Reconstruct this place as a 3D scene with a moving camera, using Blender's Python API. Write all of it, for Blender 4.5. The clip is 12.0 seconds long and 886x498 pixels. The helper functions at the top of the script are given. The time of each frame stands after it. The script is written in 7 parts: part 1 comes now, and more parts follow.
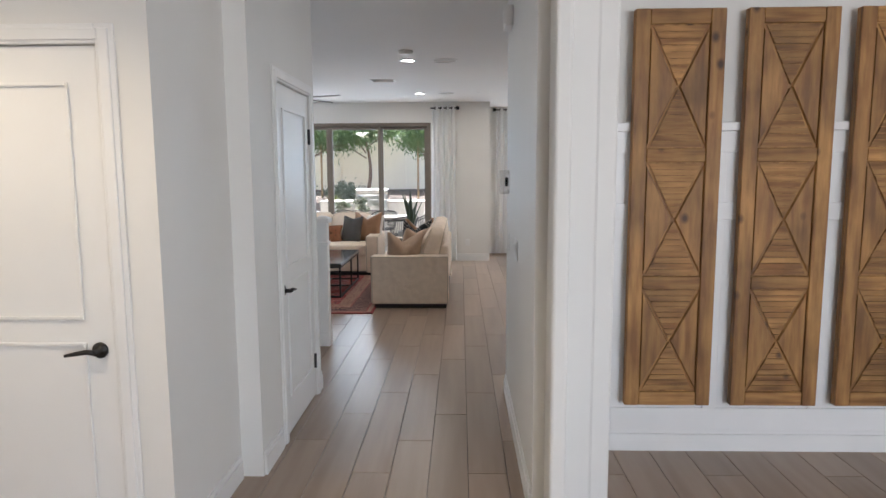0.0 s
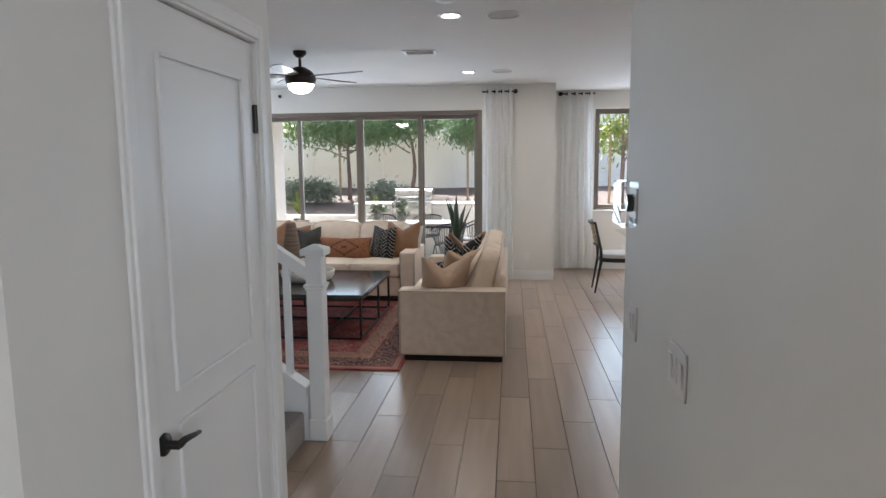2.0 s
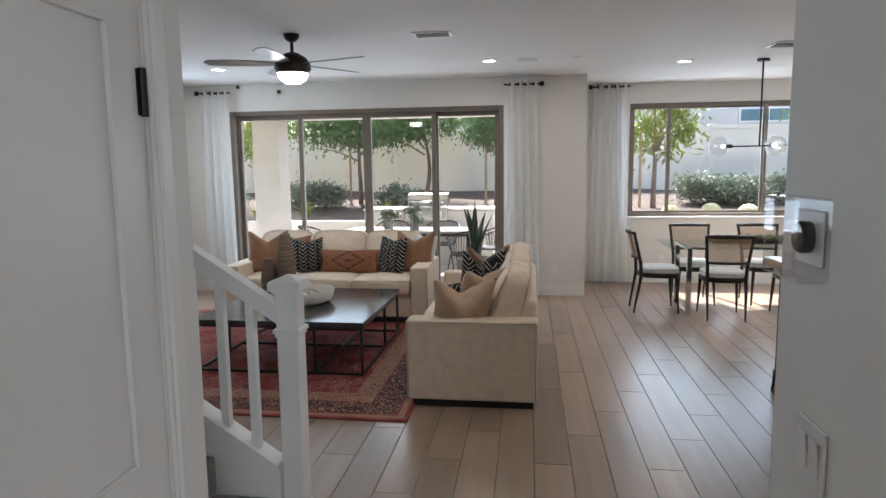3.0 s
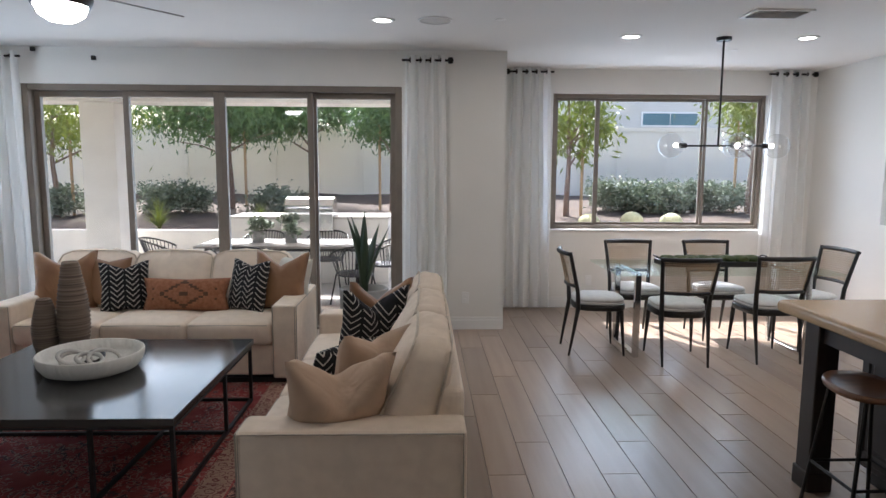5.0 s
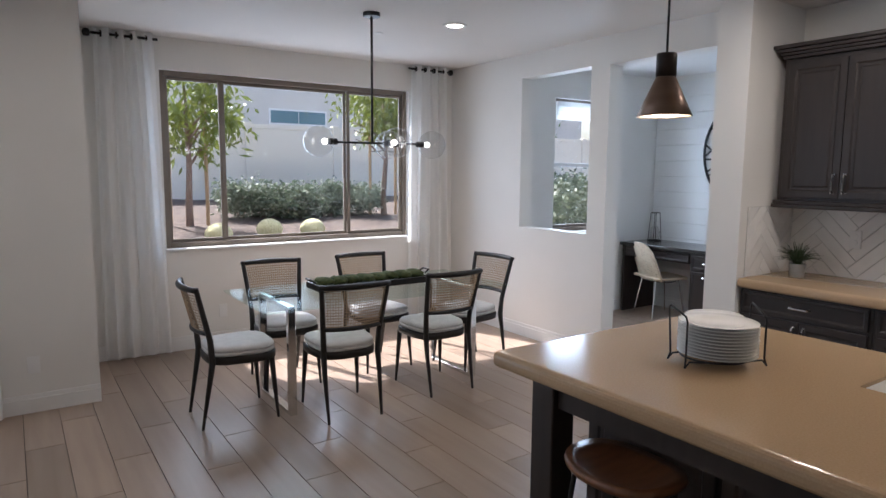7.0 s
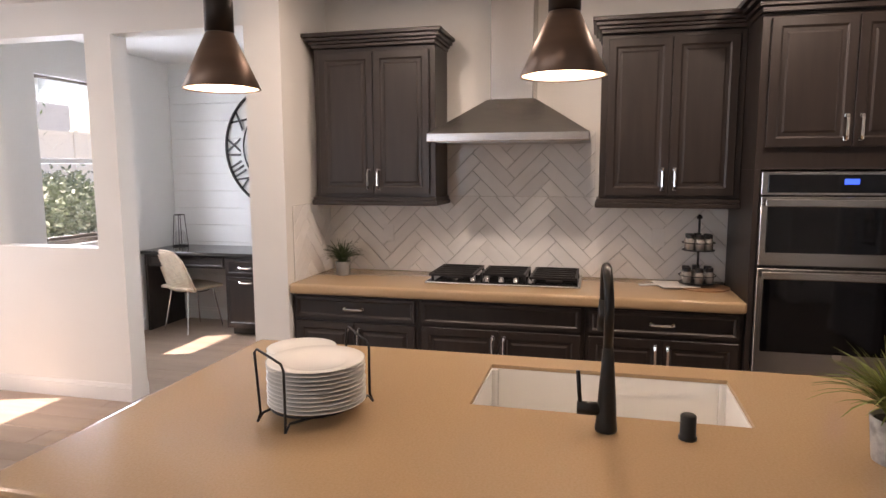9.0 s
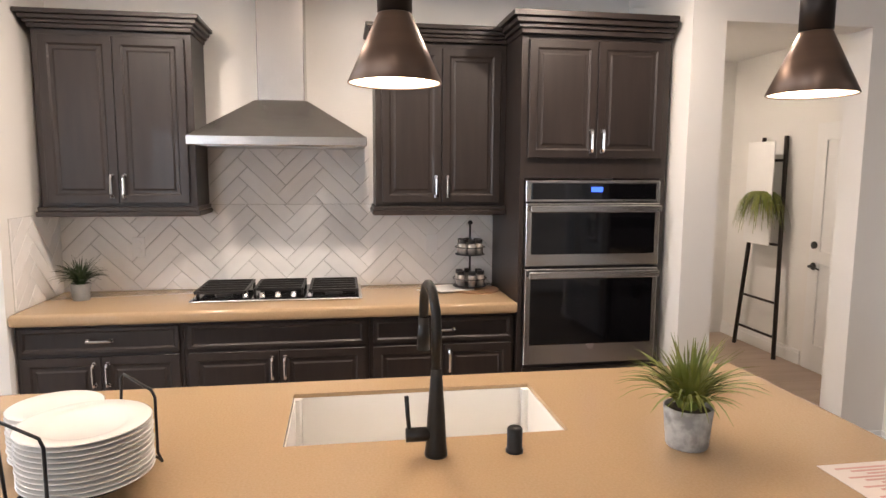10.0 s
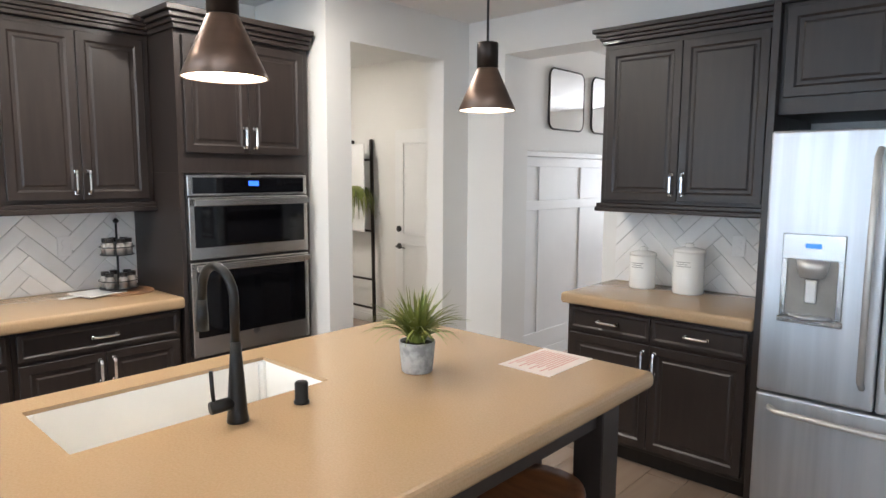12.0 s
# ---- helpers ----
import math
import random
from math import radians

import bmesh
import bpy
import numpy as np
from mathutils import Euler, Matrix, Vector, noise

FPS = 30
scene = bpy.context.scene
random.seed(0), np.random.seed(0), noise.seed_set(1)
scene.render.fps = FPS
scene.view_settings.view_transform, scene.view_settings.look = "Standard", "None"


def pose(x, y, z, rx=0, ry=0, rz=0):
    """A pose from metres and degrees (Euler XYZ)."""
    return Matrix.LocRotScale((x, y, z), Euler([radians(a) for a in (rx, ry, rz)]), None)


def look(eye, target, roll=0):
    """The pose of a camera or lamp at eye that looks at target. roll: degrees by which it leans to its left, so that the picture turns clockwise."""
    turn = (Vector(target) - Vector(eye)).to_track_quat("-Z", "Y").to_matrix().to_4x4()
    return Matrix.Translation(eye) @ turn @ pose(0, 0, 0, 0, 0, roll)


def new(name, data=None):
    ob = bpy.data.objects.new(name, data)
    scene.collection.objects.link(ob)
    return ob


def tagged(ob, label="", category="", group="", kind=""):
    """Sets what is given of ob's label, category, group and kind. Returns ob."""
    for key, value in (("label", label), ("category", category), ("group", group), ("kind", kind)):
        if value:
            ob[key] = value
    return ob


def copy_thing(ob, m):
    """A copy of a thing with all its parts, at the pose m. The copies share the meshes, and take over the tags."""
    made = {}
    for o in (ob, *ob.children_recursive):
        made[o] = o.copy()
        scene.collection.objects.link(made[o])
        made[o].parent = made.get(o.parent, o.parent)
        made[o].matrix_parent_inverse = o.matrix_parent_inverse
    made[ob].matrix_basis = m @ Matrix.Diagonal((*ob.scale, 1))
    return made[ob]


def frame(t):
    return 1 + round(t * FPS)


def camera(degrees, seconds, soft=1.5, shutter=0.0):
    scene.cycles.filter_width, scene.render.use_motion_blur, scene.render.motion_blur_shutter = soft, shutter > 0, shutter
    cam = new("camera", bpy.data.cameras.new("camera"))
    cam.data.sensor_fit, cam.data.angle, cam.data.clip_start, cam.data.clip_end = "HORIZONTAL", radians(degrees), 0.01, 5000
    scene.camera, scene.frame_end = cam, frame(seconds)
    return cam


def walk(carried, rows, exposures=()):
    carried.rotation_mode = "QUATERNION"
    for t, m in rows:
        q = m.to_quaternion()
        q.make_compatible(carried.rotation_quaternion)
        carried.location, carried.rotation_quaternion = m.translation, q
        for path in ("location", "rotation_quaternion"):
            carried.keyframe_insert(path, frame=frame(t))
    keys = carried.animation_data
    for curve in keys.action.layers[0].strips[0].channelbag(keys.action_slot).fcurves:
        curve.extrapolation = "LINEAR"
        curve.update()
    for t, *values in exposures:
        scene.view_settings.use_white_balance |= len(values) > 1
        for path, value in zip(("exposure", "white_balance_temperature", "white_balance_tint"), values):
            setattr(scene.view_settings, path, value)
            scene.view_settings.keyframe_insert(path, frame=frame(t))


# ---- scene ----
cam = camera(69.7, 12.0)
PATH = [
    (0, (0.135, 0.345, 1.538), (0.079, 2.33, 1.297), -0.3),
    (0.5, (0.169, 0.782, 1.6), (0.099, 2.766, 1.353), -0.7),
    (1, (0.162, 1.33, 1.613), (0.064, 3.311, 1.35), -0.6),
    (1.5, (0.09, 1.859, 1.62), (-0.055, 3.836, 1.356), -0.4),
    (2, (0.043, 2.362, 1.597), (-0.172, 4.334, 1.34), -0.5),
    (2.5, (-0.016, 2.849, 1.605), (-0.287, 4.815, 1.354), -0.4),
    (2.7, (-0.037, 3.036, 1.607), (-0.308, 5.001, 1.355), -0.6),
    (4.3, (-0.153, 4.5, 1.569), (-0.32, 6.478, 1.326), 0.3),
    (4.5, (-0.159, 4.672, 1.59), (-0.259, 6.653, 1.333), 0.2),
    (5, (-0.171, 5.103, 1.581), (-0.108, 7.087, 1.335), 0.3),
    (5.5, (-0.134, 5.492, 1.576), (0.134, 7.459, 1.335), 0.3),
    (6, (-0.02, 5.826, 1.581), (0.513, 7.739, 1.342), 0.2),
    (6.5, (0.066, 6.166, 1.586), (0.907, 7.965, 1.351), 0.3),
    (6.7, (0.12, 6.29, 1.591), (1.072, 8.033, 1.353), 0.4),
    (8.3, (0.425, 6.909, 1.604), (2.155, 7.885, 1.367), -0.6),
    (8.5, (0.492, 6.935, 1.597), (2.287, 7.784, 1.358), -0.6),
    (9, (0.666, 6.989, 1.596), (2.594, 7.46, 1.349), -0.2),
    (9.5, (0.765, 7.054, 1.597), (2.749, 7.134, 1.354), 0.2),
    (10, (0.808, 7.176, 1.622), (2.769, 6.866, 1.382), 0.3),
    (10.5, (0.781, 7.284, 1.607), (2.663, 6.649, 1.37), 0.2),
    (10.8, (0.746, 7.405, 1.628), (2.53, 6.537, 1.38), 0.3),
    (11, (0.749, 7.433, 1.604), (2.48, 6.458, 1.375), 0.3),
    (11.5, (0.762, 7.617, 1.595), (2.311, 6.373, 1.365), 0.5),
    (12, (0.778, 7.801, 1.587), (2.12, 6.336, 1.356), 0.3),
]
WHITE = [(0.0, 2.28, 5900, 11), (1.0, 2.35, 5800, 10), (1.5, 2.15, 5780, 11), (2.0, 2.1, 5850, 10), (2.5, 2.0, 6000, 10), (4.5, 1.74, 5850, 11), (5.5, 1.6, 5800, 12), (6.5, 1.36, 5780, 13), (8.5, 1.52, 6620, 22), (9.5, 2.5, 7250, 25), (10.5, 2.65, 5900, 10), (12.0, 2.75, 5800, 9)]
walk(cam, [(t, look(eye, target, roll)) for t, eye, target, roll in PATH], WHITE)

# ---- world, sun and lamps ----
CEIL = 2.71
SUN_EL, SUN_AZ = radians(50.5), radians(-19)   # azimuth from +y towards +x
world = bpy.data.worlds.new("sky")
scene.world = world
world.use_nodes = True
wn = world.node_tree.nodes
sky = wn.new("ShaderNodeTexSky")
sky.sky_type, sky.sun_disc, sky.sun_elevation, sky.sun_rotation = "NISHITA", False, SUN_EL, SUN_AZ
sky.dust_density, sky.ozone_density = 4.0, 0.3
world.node_tree.links.new(sky.outputs[0], wn["Background"].inputs[0])
wn["Background"].inputs[1].default_value = 0.15


def lamp(name, kind, m, energy, color=(1, 1, 1), **kw):
    data = bpy.data.lights.new(name, kind)
    data.energy, data.color = energy, color
    for key, value in kw.items():
        if key == "size":
            data.shape, data.size, data.size_y = "RECTANGLE", value[0], value[1]
        elif key == "angle":
            data.angle = value
        elif key == "radius":
            data.shadow_soft_size = value
        elif key == "spot":
            data.spot_size, data.spot_blend = value, 0.6
    ob = new(name, data)
    ob.matrix_world = m
    return ob


sun_way = Vector((-math.sin(SUN_AZ) * math.cos(SUN_EL), -math.cos(SUN_AZ) * math.cos(SUN_EL), -math.sin(SUN_EL)))
lamp("sun", "SUN", look((0, 0, 30), Vector((0, 0, 30)) + sun_way), 5.0, (1, 0.96, 0.9), angle=radians(0.6))
SKY = (0.71, 0.86, 1.0)
lamp("slider_daylight", "AREA", look((-2.15, 12.05, 1.35), (-2.15, 7.0, -0.6)), 17, SKY, size=(3.4, 2.1))
lamp("dining_daylight", "AREA", look((2.52, 12.88, 1.75), (2.3, 8.0, -0.2)), 14, SKY, size=(2.4, 1.4))
lamp("nook_daylight", "AREA", look((5.38, 11.7, 1.7), (5.38, 5, 0.9)), 20, SKY, size=(0.8, 1.4))
lamp("west_daylight", "AREA", look((-4.9, 10.37, 1.7), (5, 7.5, -1.2)), 9, SKY, size=(0.7, 1.4))
lamp("front_daylight", "AREA", look((2.4, -2.12, 1.6), (2.2, 5, 2.4)), 25, (1.0, 0.99, 0.98), size=(1.9, 1.6))
CANS = [(-0.42, 7.25), (-0.48, 10.12), (-3.44, 10.09), (1.58, 10.6), (3.08, 10.57)]
# Out of view: cans added to brighten the kitchen and the garage passage.
UNSEEN_CANS = [(3.45, 8.2), (3.45, 7.1), (3.45, 6.0), (5.9, 4.9)]
for cx, cy in CANS + UNSEEN_CANS:
    lamp("can_glow", "AREA", look((cx, cy, CEIL - 0.012), (cx, cy + 0.001, 0)), 1.7 if (cx, cy) in CANS else 3.6, (1, 0.86, 0.70), size=(0.11, 0.11))
lamp("foyer_glow", "SPOT", look((-1.6, 1.6, 2.66), (-1.6, 1.7, 0)), 14, (1, 0.78, 0.5), radius=0.06, spot=radians(130))
PENDANTS = [7.90, 7.07, 6.15]
for py in PENDANTS:
    lamp("pendant_glow", "SPOT", look((2.1, py, 1.84), (2.1, py, 0)), 12.0, (1, 0.52, 0.22), radius=0.04, spot=radians(125))

# ---- materials ----


def mat(name, col, rough=0.5, metal=0.0, col2=None, scale=6.0, stretch=(1, 1, 1), mix=(0.35, 0.65), bump=0.0, bscale=60.0, vary=0.0, coat=0.0, shift=False, rvar=0.0, detail=6.0):
    """A Principled material: two colours mixed by noise, a finer noise for relief, a little difference from piece to piece."""
    m = bpy.data.materials.new(name)
    m.use_nodes = True
    nodes, links = m.node_tree.nodes, m.node_tree.links
    b = nodes["Principled BSDF"]
    b.inputs["Roughness"].default_value, b.inputs["Metallic"].default_value = rough, metal
    b.inputs["Coat Weight"].default_value = coat
    co = nodes.new("ShaderNodeTexCoord")
    mp = nodes.new("ShaderNodeMapping")
    mp.inputs["Scale"].default_value = stretch
    links.new(co.outputs["Object"], mp.inputs["Vector"])
    info = nodes.new("ShaderNodeObjectInfo")
    if shift:
        mul = nodes.new("ShaderNodeMath")
        mul.operation = "MULTIPLY"
        mul.inputs[1].default_value = 90.0
        links.new(info.outputs["Random"], mul.inputs[0])
        links.new(mul.outputs[0], mp.inputs["Location"])
    tex = nodes.new("ShaderNodeTexNoise")
    tex.inputs["Scale"].default_value, tex.inputs["Detail"].default_value = scale, detail
    links.new(mp.outputs[0], tex.inputs["Vector"])
    ramp = nodes.new("ShaderNodeValToRGB")
    ramp.color_ramp.elements[0].position, ramp.color_ramp.elements[1].position = mix
    ramp.color_ramp.elements[0].color, ramp.color_ramp.elements[1].color = (*col, 1), (*(col2 or [c * 0.9 for c in col]), 1)
    links.new(tex.outputs["Fac"], ramp.inputs[0])
    out = ramp.outputs[0]
    if vary:
        hsv = nodes.new("ShaderNodeHueSaturation")
        rng = nodes.new("ShaderNodeMapRange")
        rng.inputs["To Min"].default_value, rng.inputs["To Max"].default_value = 1 - vary, 1 + vary
        links.new(info.outputs["Random"], rng.inputs[0])
        links.new(rng.outputs[0], hsv.inputs["Value"])
        links.new(out, hsv.inputs["Color"])
        out = hsv.outputs[0]
    links.new(out, b.inputs["Base Color"])
    if rvar:
        rr = nodes.new("ShaderNodeMapRange")
        rr.inputs["To Min"].default_value, rr.inputs["To Max"].default_value = rough - rvar, rough + rvar
        links.new(tex.outputs["Fac"], rr.inputs[0])
        links.new(rr.outputs[0], b.inputs["Roughness"])
    if bump:
        fine = nodes.new("ShaderNodeTexNoise")
        fine.inputs["Scale"].default_value, fine.inputs["Detail"].default_value = bscale, 4
        links.new(mp.outputs[0], fine.inputs["Vector"])
        bm_ = nodes.new("ShaderNodeBump")
        bm_.inputs["Strength"].default_value, bm_.inputs["Distance"].default_value = bump, 0.004
        links.new(fine.outputs["Fac"], bm_.inputs["Height"])
        links.new(bm_.outputs[0], b.inputs["Normal"])
    return m


def glow(name, col, strength):
    m = bpy.data.materials.new(name)
    m.use_nodes = True
    b = m.node_tree.nodes["Principled BSDF"]
    b.inputs["Base Color"].default_value = (*col, 1)
    b.inputs["Emission Color"].default_value, b.inputs["Emission Strength"].default_value = (*col, 1), strength
    return m


def clear(name, tint=(1, 1, 1), gloss=1.0):
    """Clear glass: see-through, with a reflection that grows towards grazing."""
    m = bpy.data.materials.new(name)
    m.use_nodes = True
    nodes, links = m.node_tree.nodes, m.node_tree.links
    nodes.remove(nodes["Principled BSDF"])
    a, g = nodes.new("ShaderNodeBsdfTransparent"), nodes.new("ShaderNodeBsdfGlossy")
    mixer, face = nodes.new("ShaderNodeMixShader"), nodes.new("ShaderNodeLayerWeight")
    power, fr = nodes.new("ShaderNodeMath"), nodes.new("ShaderNodeMath")
    power.operation, fr.operation = "POWER", "MULTIPLY_ADD"
    power.inputs[1].default_value, fr.inputs[1].default_value, fr.inputs[2].default_value = 5.0, 0.5 * gloss, 0.03 * gloss
    links.new(face.outputs["Facing"], power.inputs[0]), links.new(power.outputs[0], fr.inputs[0])
    a.inputs[0].default_value = (*tint, 1)
    g.inputs["Roughness"].default_value = 0.01
    links.new(fr.outputs[0], mixer.inputs[0]), links.new(a.outputs[0], mixer.inputs[1]), links.new(g.outputs[0], mixer.inputs[2])
    links.new(mixer.outputs[0], nodes["Material Output"].inputs[0])
    return m


def sheer(name, col, share=0.5, rough=0.9):
    """Thin cloth or leaf that lets part of the light through."""
    m = mat(name, col, rough, col2=[c * 0.97 for c in col], scale=40, stretch=(1, 1, 0.3), bump=0.15, bscale=400)
    nodes, links = m.node_tree.nodes, m.node_tree.links
    t, mixer = nodes.new("ShaderNodeBsdfTranslucent"), nodes.new("ShaderNodeMixShader")
    t.inputs[0].default_value = (*col, 1)
    mixer.inputs[0].default_value = share
    links.new(nodes["Principled BSDF"].outputs[0], mixer.inputs[1]), links.new(t.outputs[0], mixer.inputs[2])
    links.new(mixer.outputs[0], nodes["Material Output"].inputs[0])
    return m


M = {}
M["wall"] = mat("wall paint", (0.80, 0.79, 0.76), 0.6, col2=(0.77, 0.76, 0.73), scale=1.2, bump=0.06, bscale=120)
M["ceiling"] = mat("ceiling paint", (0.80, 0.79, 0.77), 0.8, col2=(0.77, 0.765, 0.75), scale=0.8, bump=0.08, bscale=90)
M["trim"] = mat("white trim paint", (0.84, 0.84, 0.83), 0.35, col2=(0.80, 0.80, 0.79), scale=3)
M["door"] = mat("white door paint", (0.82, 0.82, 0.81), 0.38, col2=(0.79, 0.79, 0.78), scale=2, bump=0.03, bscale=200)
M["plank"] = mat("wood-look plank tile", (0.268, 0.194, 0.142), 0.29, col2=(0.318, 0.238, 0.178), scale=1.6, stretch=(8, 0.6, 8), bump=0.0, vary=0.17, shift=True, detail=3.0)
M["grout"] = mat("grout", (0.075, 0.06, 0.05), 0.9, scale=30)
M["cream"] = mat("cream sofa linen", (0.78, 0.66, 0.53), 0.95, col2=(0.72, 0.605, 0.485), scale=14, bump=0.35, bscale=700)


def wrinkled(m, scale=7.0, stretch=(1, 1, 1), depth=0.02):
    """Adds soft wide creases under the fine weave."""
    nodes, links = m.node_tree.nodes, m.node_tree.links
    fine = [n for n in nodes if n.bl_idname == "ShaderNodeBump"][0]
    co, mp, tex, wide = nodes.new("ShaderNodeTexCoord"), nodes.new("ShaderNodeMapping"), nodes.new("ShaderNodeTexNoise"), nodes.new("ShaderNodeBump")
    mp.inputs["Scale"].default_value = stretch
    tex.inputs["Scale"].default_value, tex.inputs["Detail"].default_value, tex.inputs["Distortion"].default_value = scale, 2.0, 0.8
    wide.inputs["Strength"].default_value, wide.inputs["Distance"].default_value = 0.6, depth
    links.new(co.outputs["Object"], mp.inputs[0]), links.new(mp.outputs[0], tex.inputs["Vector"])
    links.new(tex.outputs["Fac"], wide.inputs["Height"]), links.new(wide.outputs[0], fine.inputs["Normal"])
    return m


wrinkled(M["cream"], 6.0, (1, 1, 1), 0.02)
M["welt"] = mat("cream welt cord", (0.60, 0.51, 0.40), 0.9, col2=(0.52, 0.44, 0.345), scale=60)
M["piping"] = mat("grey piping", (0.42, 0.37, 0.30), 0.9, scale=60)
M["dark"] = mat("espresso stained wood", (0.022, 0.0165, 0.0145), 0.40, col2=(0.030, 0.022, 0.019), scale=5, stretch=(6, 6, 0.6), bump=0.05, bscale=80, coat=0.04, rvar=0.06)
M["quartz"] = mat("tan quartz", (0.41, 0.28, 0.158), 0.17, col2=(0.465, 0.325, 0.192), rvar=0.03, scale=160, mix=(0.3, 0.7))
M["steel"] = mat("brushed stainless steel", (0.60, 0.59, 0.57), 0.27, 1.0, col2=(0.50, 0.49, 0.475), scale=12, stretch=(60, 60, 0.6), bump=0.02, bscale=30)
M["steelh"] = mat("brushed steel, across", (0.60, 0.59, 0.57), 0.25, 1.0, col2=(0.50, 0.49, 0.475), scale=12, stretch=(0.6, 0.6, 60))
M["chrome"] = mat("polished chrome", (0.8, 0.8, 0.8), 0.08, 1.0, scale=3)
M["black"] = mat("black metal", (0.012, 0.011, 0.011), 0.42, 0.3, col2=(0.02, 0.018, 0.017), scale=30)
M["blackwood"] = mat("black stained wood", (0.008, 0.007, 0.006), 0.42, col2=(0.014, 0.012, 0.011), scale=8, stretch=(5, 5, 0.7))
M["blackglass"] = mat("black oven glass", (0.004, 0.004, 0.005), 0.05, scale=3)
M["bronze"] = mat("brushed bronze", (0.21, 0.145, 0.11), 0.36, 0.85, col2=(0.185, 0.128, 0.097), scale=3, stretch=(1, 1, 12))
M["darkbronze"] = mat("dark bronze", (0.035, 0.027, 0.023), 0.4, 0.7, scale=10)
M["ceramic"] = mat("white ceramic", (0.83, 0.82, 0.79), 0.15, scale=3, col2=(0.80, 0.79, 0.76))
M["tile"] = mat("pale marble-look tile", (0.86, 0.855, 0.84), 0.16, col2=(0.79, 0.785, 0.77), scale=7, mix=(0.4, 0.75), vary=0.06, shift=True)
M["tilegrout"] = mat("light grout", (0.60, 0.595, 0.57), 0.9, scale=40)
M["glass"] = clear("window glass")
M["tableglass"] = clear("table glass", (0.90, 0.95, 0.93), 0.35)
M["bulbglass"] = clear("bulb glass", (0.95, 0.95, 0.95), 2.4)
M["frame"] = mat("taupe window frame", (0.20, 0.165, 0.13), 0.5, col2=(0.175, 0.145, 0.115), scale=6)
M["curtain"] = sheer("white curtain linen", (0.89, 0.89, 0.88), 0.52)
M["lampglow"] = glow("lamp glow", (1, 0.93, 0.82), 9.0)
M["bulbglow"] = glow("small bulb glow", (1, 0.93, 0.82), 3.0)
M["pendantglow"] = glow("pendant lining", (1, 0.80, 0.58), 4.0)
M["mirror"] = mat("mirror", (0.9, 0.9, 0.9), 0.01, 1.0, col2=(0.9, 0.9, 0.9), scale=1)
M["stucco"] = mat("white stucco", (0.72, 0.69, 0.64), 0.9, col2=(0.66, 0.63, 0.58), scale=3, bump=0.5, bscale=60)
M["fence"] = sheer("tan vinyl fence", (0.88, 0.83, 0.72), 0.13, 0.6)
M["mulch"] = mat("bark mulch", (0.045, 0.031, 0.023), 0.95, col2=(0.125, 0.09, 0.066), scale=9, bump=1.0, bscale=25, detail=10)
M["concrete"] = mat("patio concrete", (0.55, 0.52, 0.47), 0.85, col2=(0.48, 0.45, 0.41), scale=2.5, bump=0.2, bscale=60)
M["carpet"] = mat("grey stair carpet", (0.26, 0.245, 0.23), 0.98, col2=(0.34, 0.32, 0.30), scale=90, bump=0.9, bscale=300)

# ---- mesh helpers ----


def bx(x0, y0, z0, x1, y1, z1, bev=0.0, seg=1):
    bm = bmesh.new()
    bmesh.ops.create_cube(bm, size=1, matrix=Matrix.LocRotScale(((x0 + x1) / 2, (y0 + y1) / 2, (z0 + z1) / 2), None, (abs(x1 - x0), abs(y1 - y0), abs(z1 - z0))))
    if bev:
        bmesh.ops.bevel(bm, geom=bm.edges[:], offset=bev, segments=seg, profile=0.5, affect="EDGES")
    return bm


def join(*bms):
    out = bmesh.new()
    for b in bms:
        me = bpy.data.meshes.new("tmp")
        b.to_mesh(me)
        out.from_mesh(me)
        bpy.data.meshes.remove(me)
        b.free()
    return out


def moved(bm, m):
    bmesh.ops.transform(bm, matrix=m, verts=bm.verts[:])
    return bm


def lathe(profile, n=32, at=(0, 0, 0)):
    """A turned shape from (radius, height) pairs, bottom to top."""
    bm = bmesh.new()
    rings = []
    for r, z in profile:
        if r < 1e-5:
            rings.append([bm.verts.new((at[0], at[1], at[2] + z))])
        else:
            rings.append([bm.verts.new((at[0] + r * math.cos(2 * math.pi * k / n), at[1] + r * math.sin(2 * math.pi * k / n), at[2] + z)) for k in range(n)])
    for a, b in zip(rings, rings[1:]):
        for k in range(n):
            q = [a[k % len(a)], a[(k + 1) % len(a)], b[(k + 1) % len(b)], b[k % len(b)]]
            q = [v for i, v in enumerate(q) if v not in q[:i]]
            if len(q) > 2:
                bm.faces.new(q)
    return bm


def tube(points, r, n=8, cap=True):
    """A rod of round section along points; r is a radius or one for each point."""
    bm = bmesh.new()
    pts = [Vector(p) for p in points]
    radii = r if isinstance(r, (list, tuple)) else [r] * len(pts)
    rings, up = [], None
    for i, p in enumerate(pts):
        d = (pts[min(i + 1, len(pts) - 1)] - pts[max(i - 1, 0)]).normalized()
        if up is None:
            up = d.orthogonal().normalized()
        up = (up - d * up.dot(d)).normalized()
        side = d.cross(up)
        rings.append([bm.verts.new(p + (up * math.cos(2 * math.pi * k / n) + side * math.sin(2 * math.pi * k / n)) * radii[i]) for k in range(n)])
    for a, b in zip(rings, rings[1:]):
        for k in range(n):
            bm.faces.new((a[k], a[(k + 1) % n], b[(k + 1) % n], b[k]))
    if cap:
        bm.faces.new(rings[0][::-1]), bm.faces.new(rings[-1])
    return bm


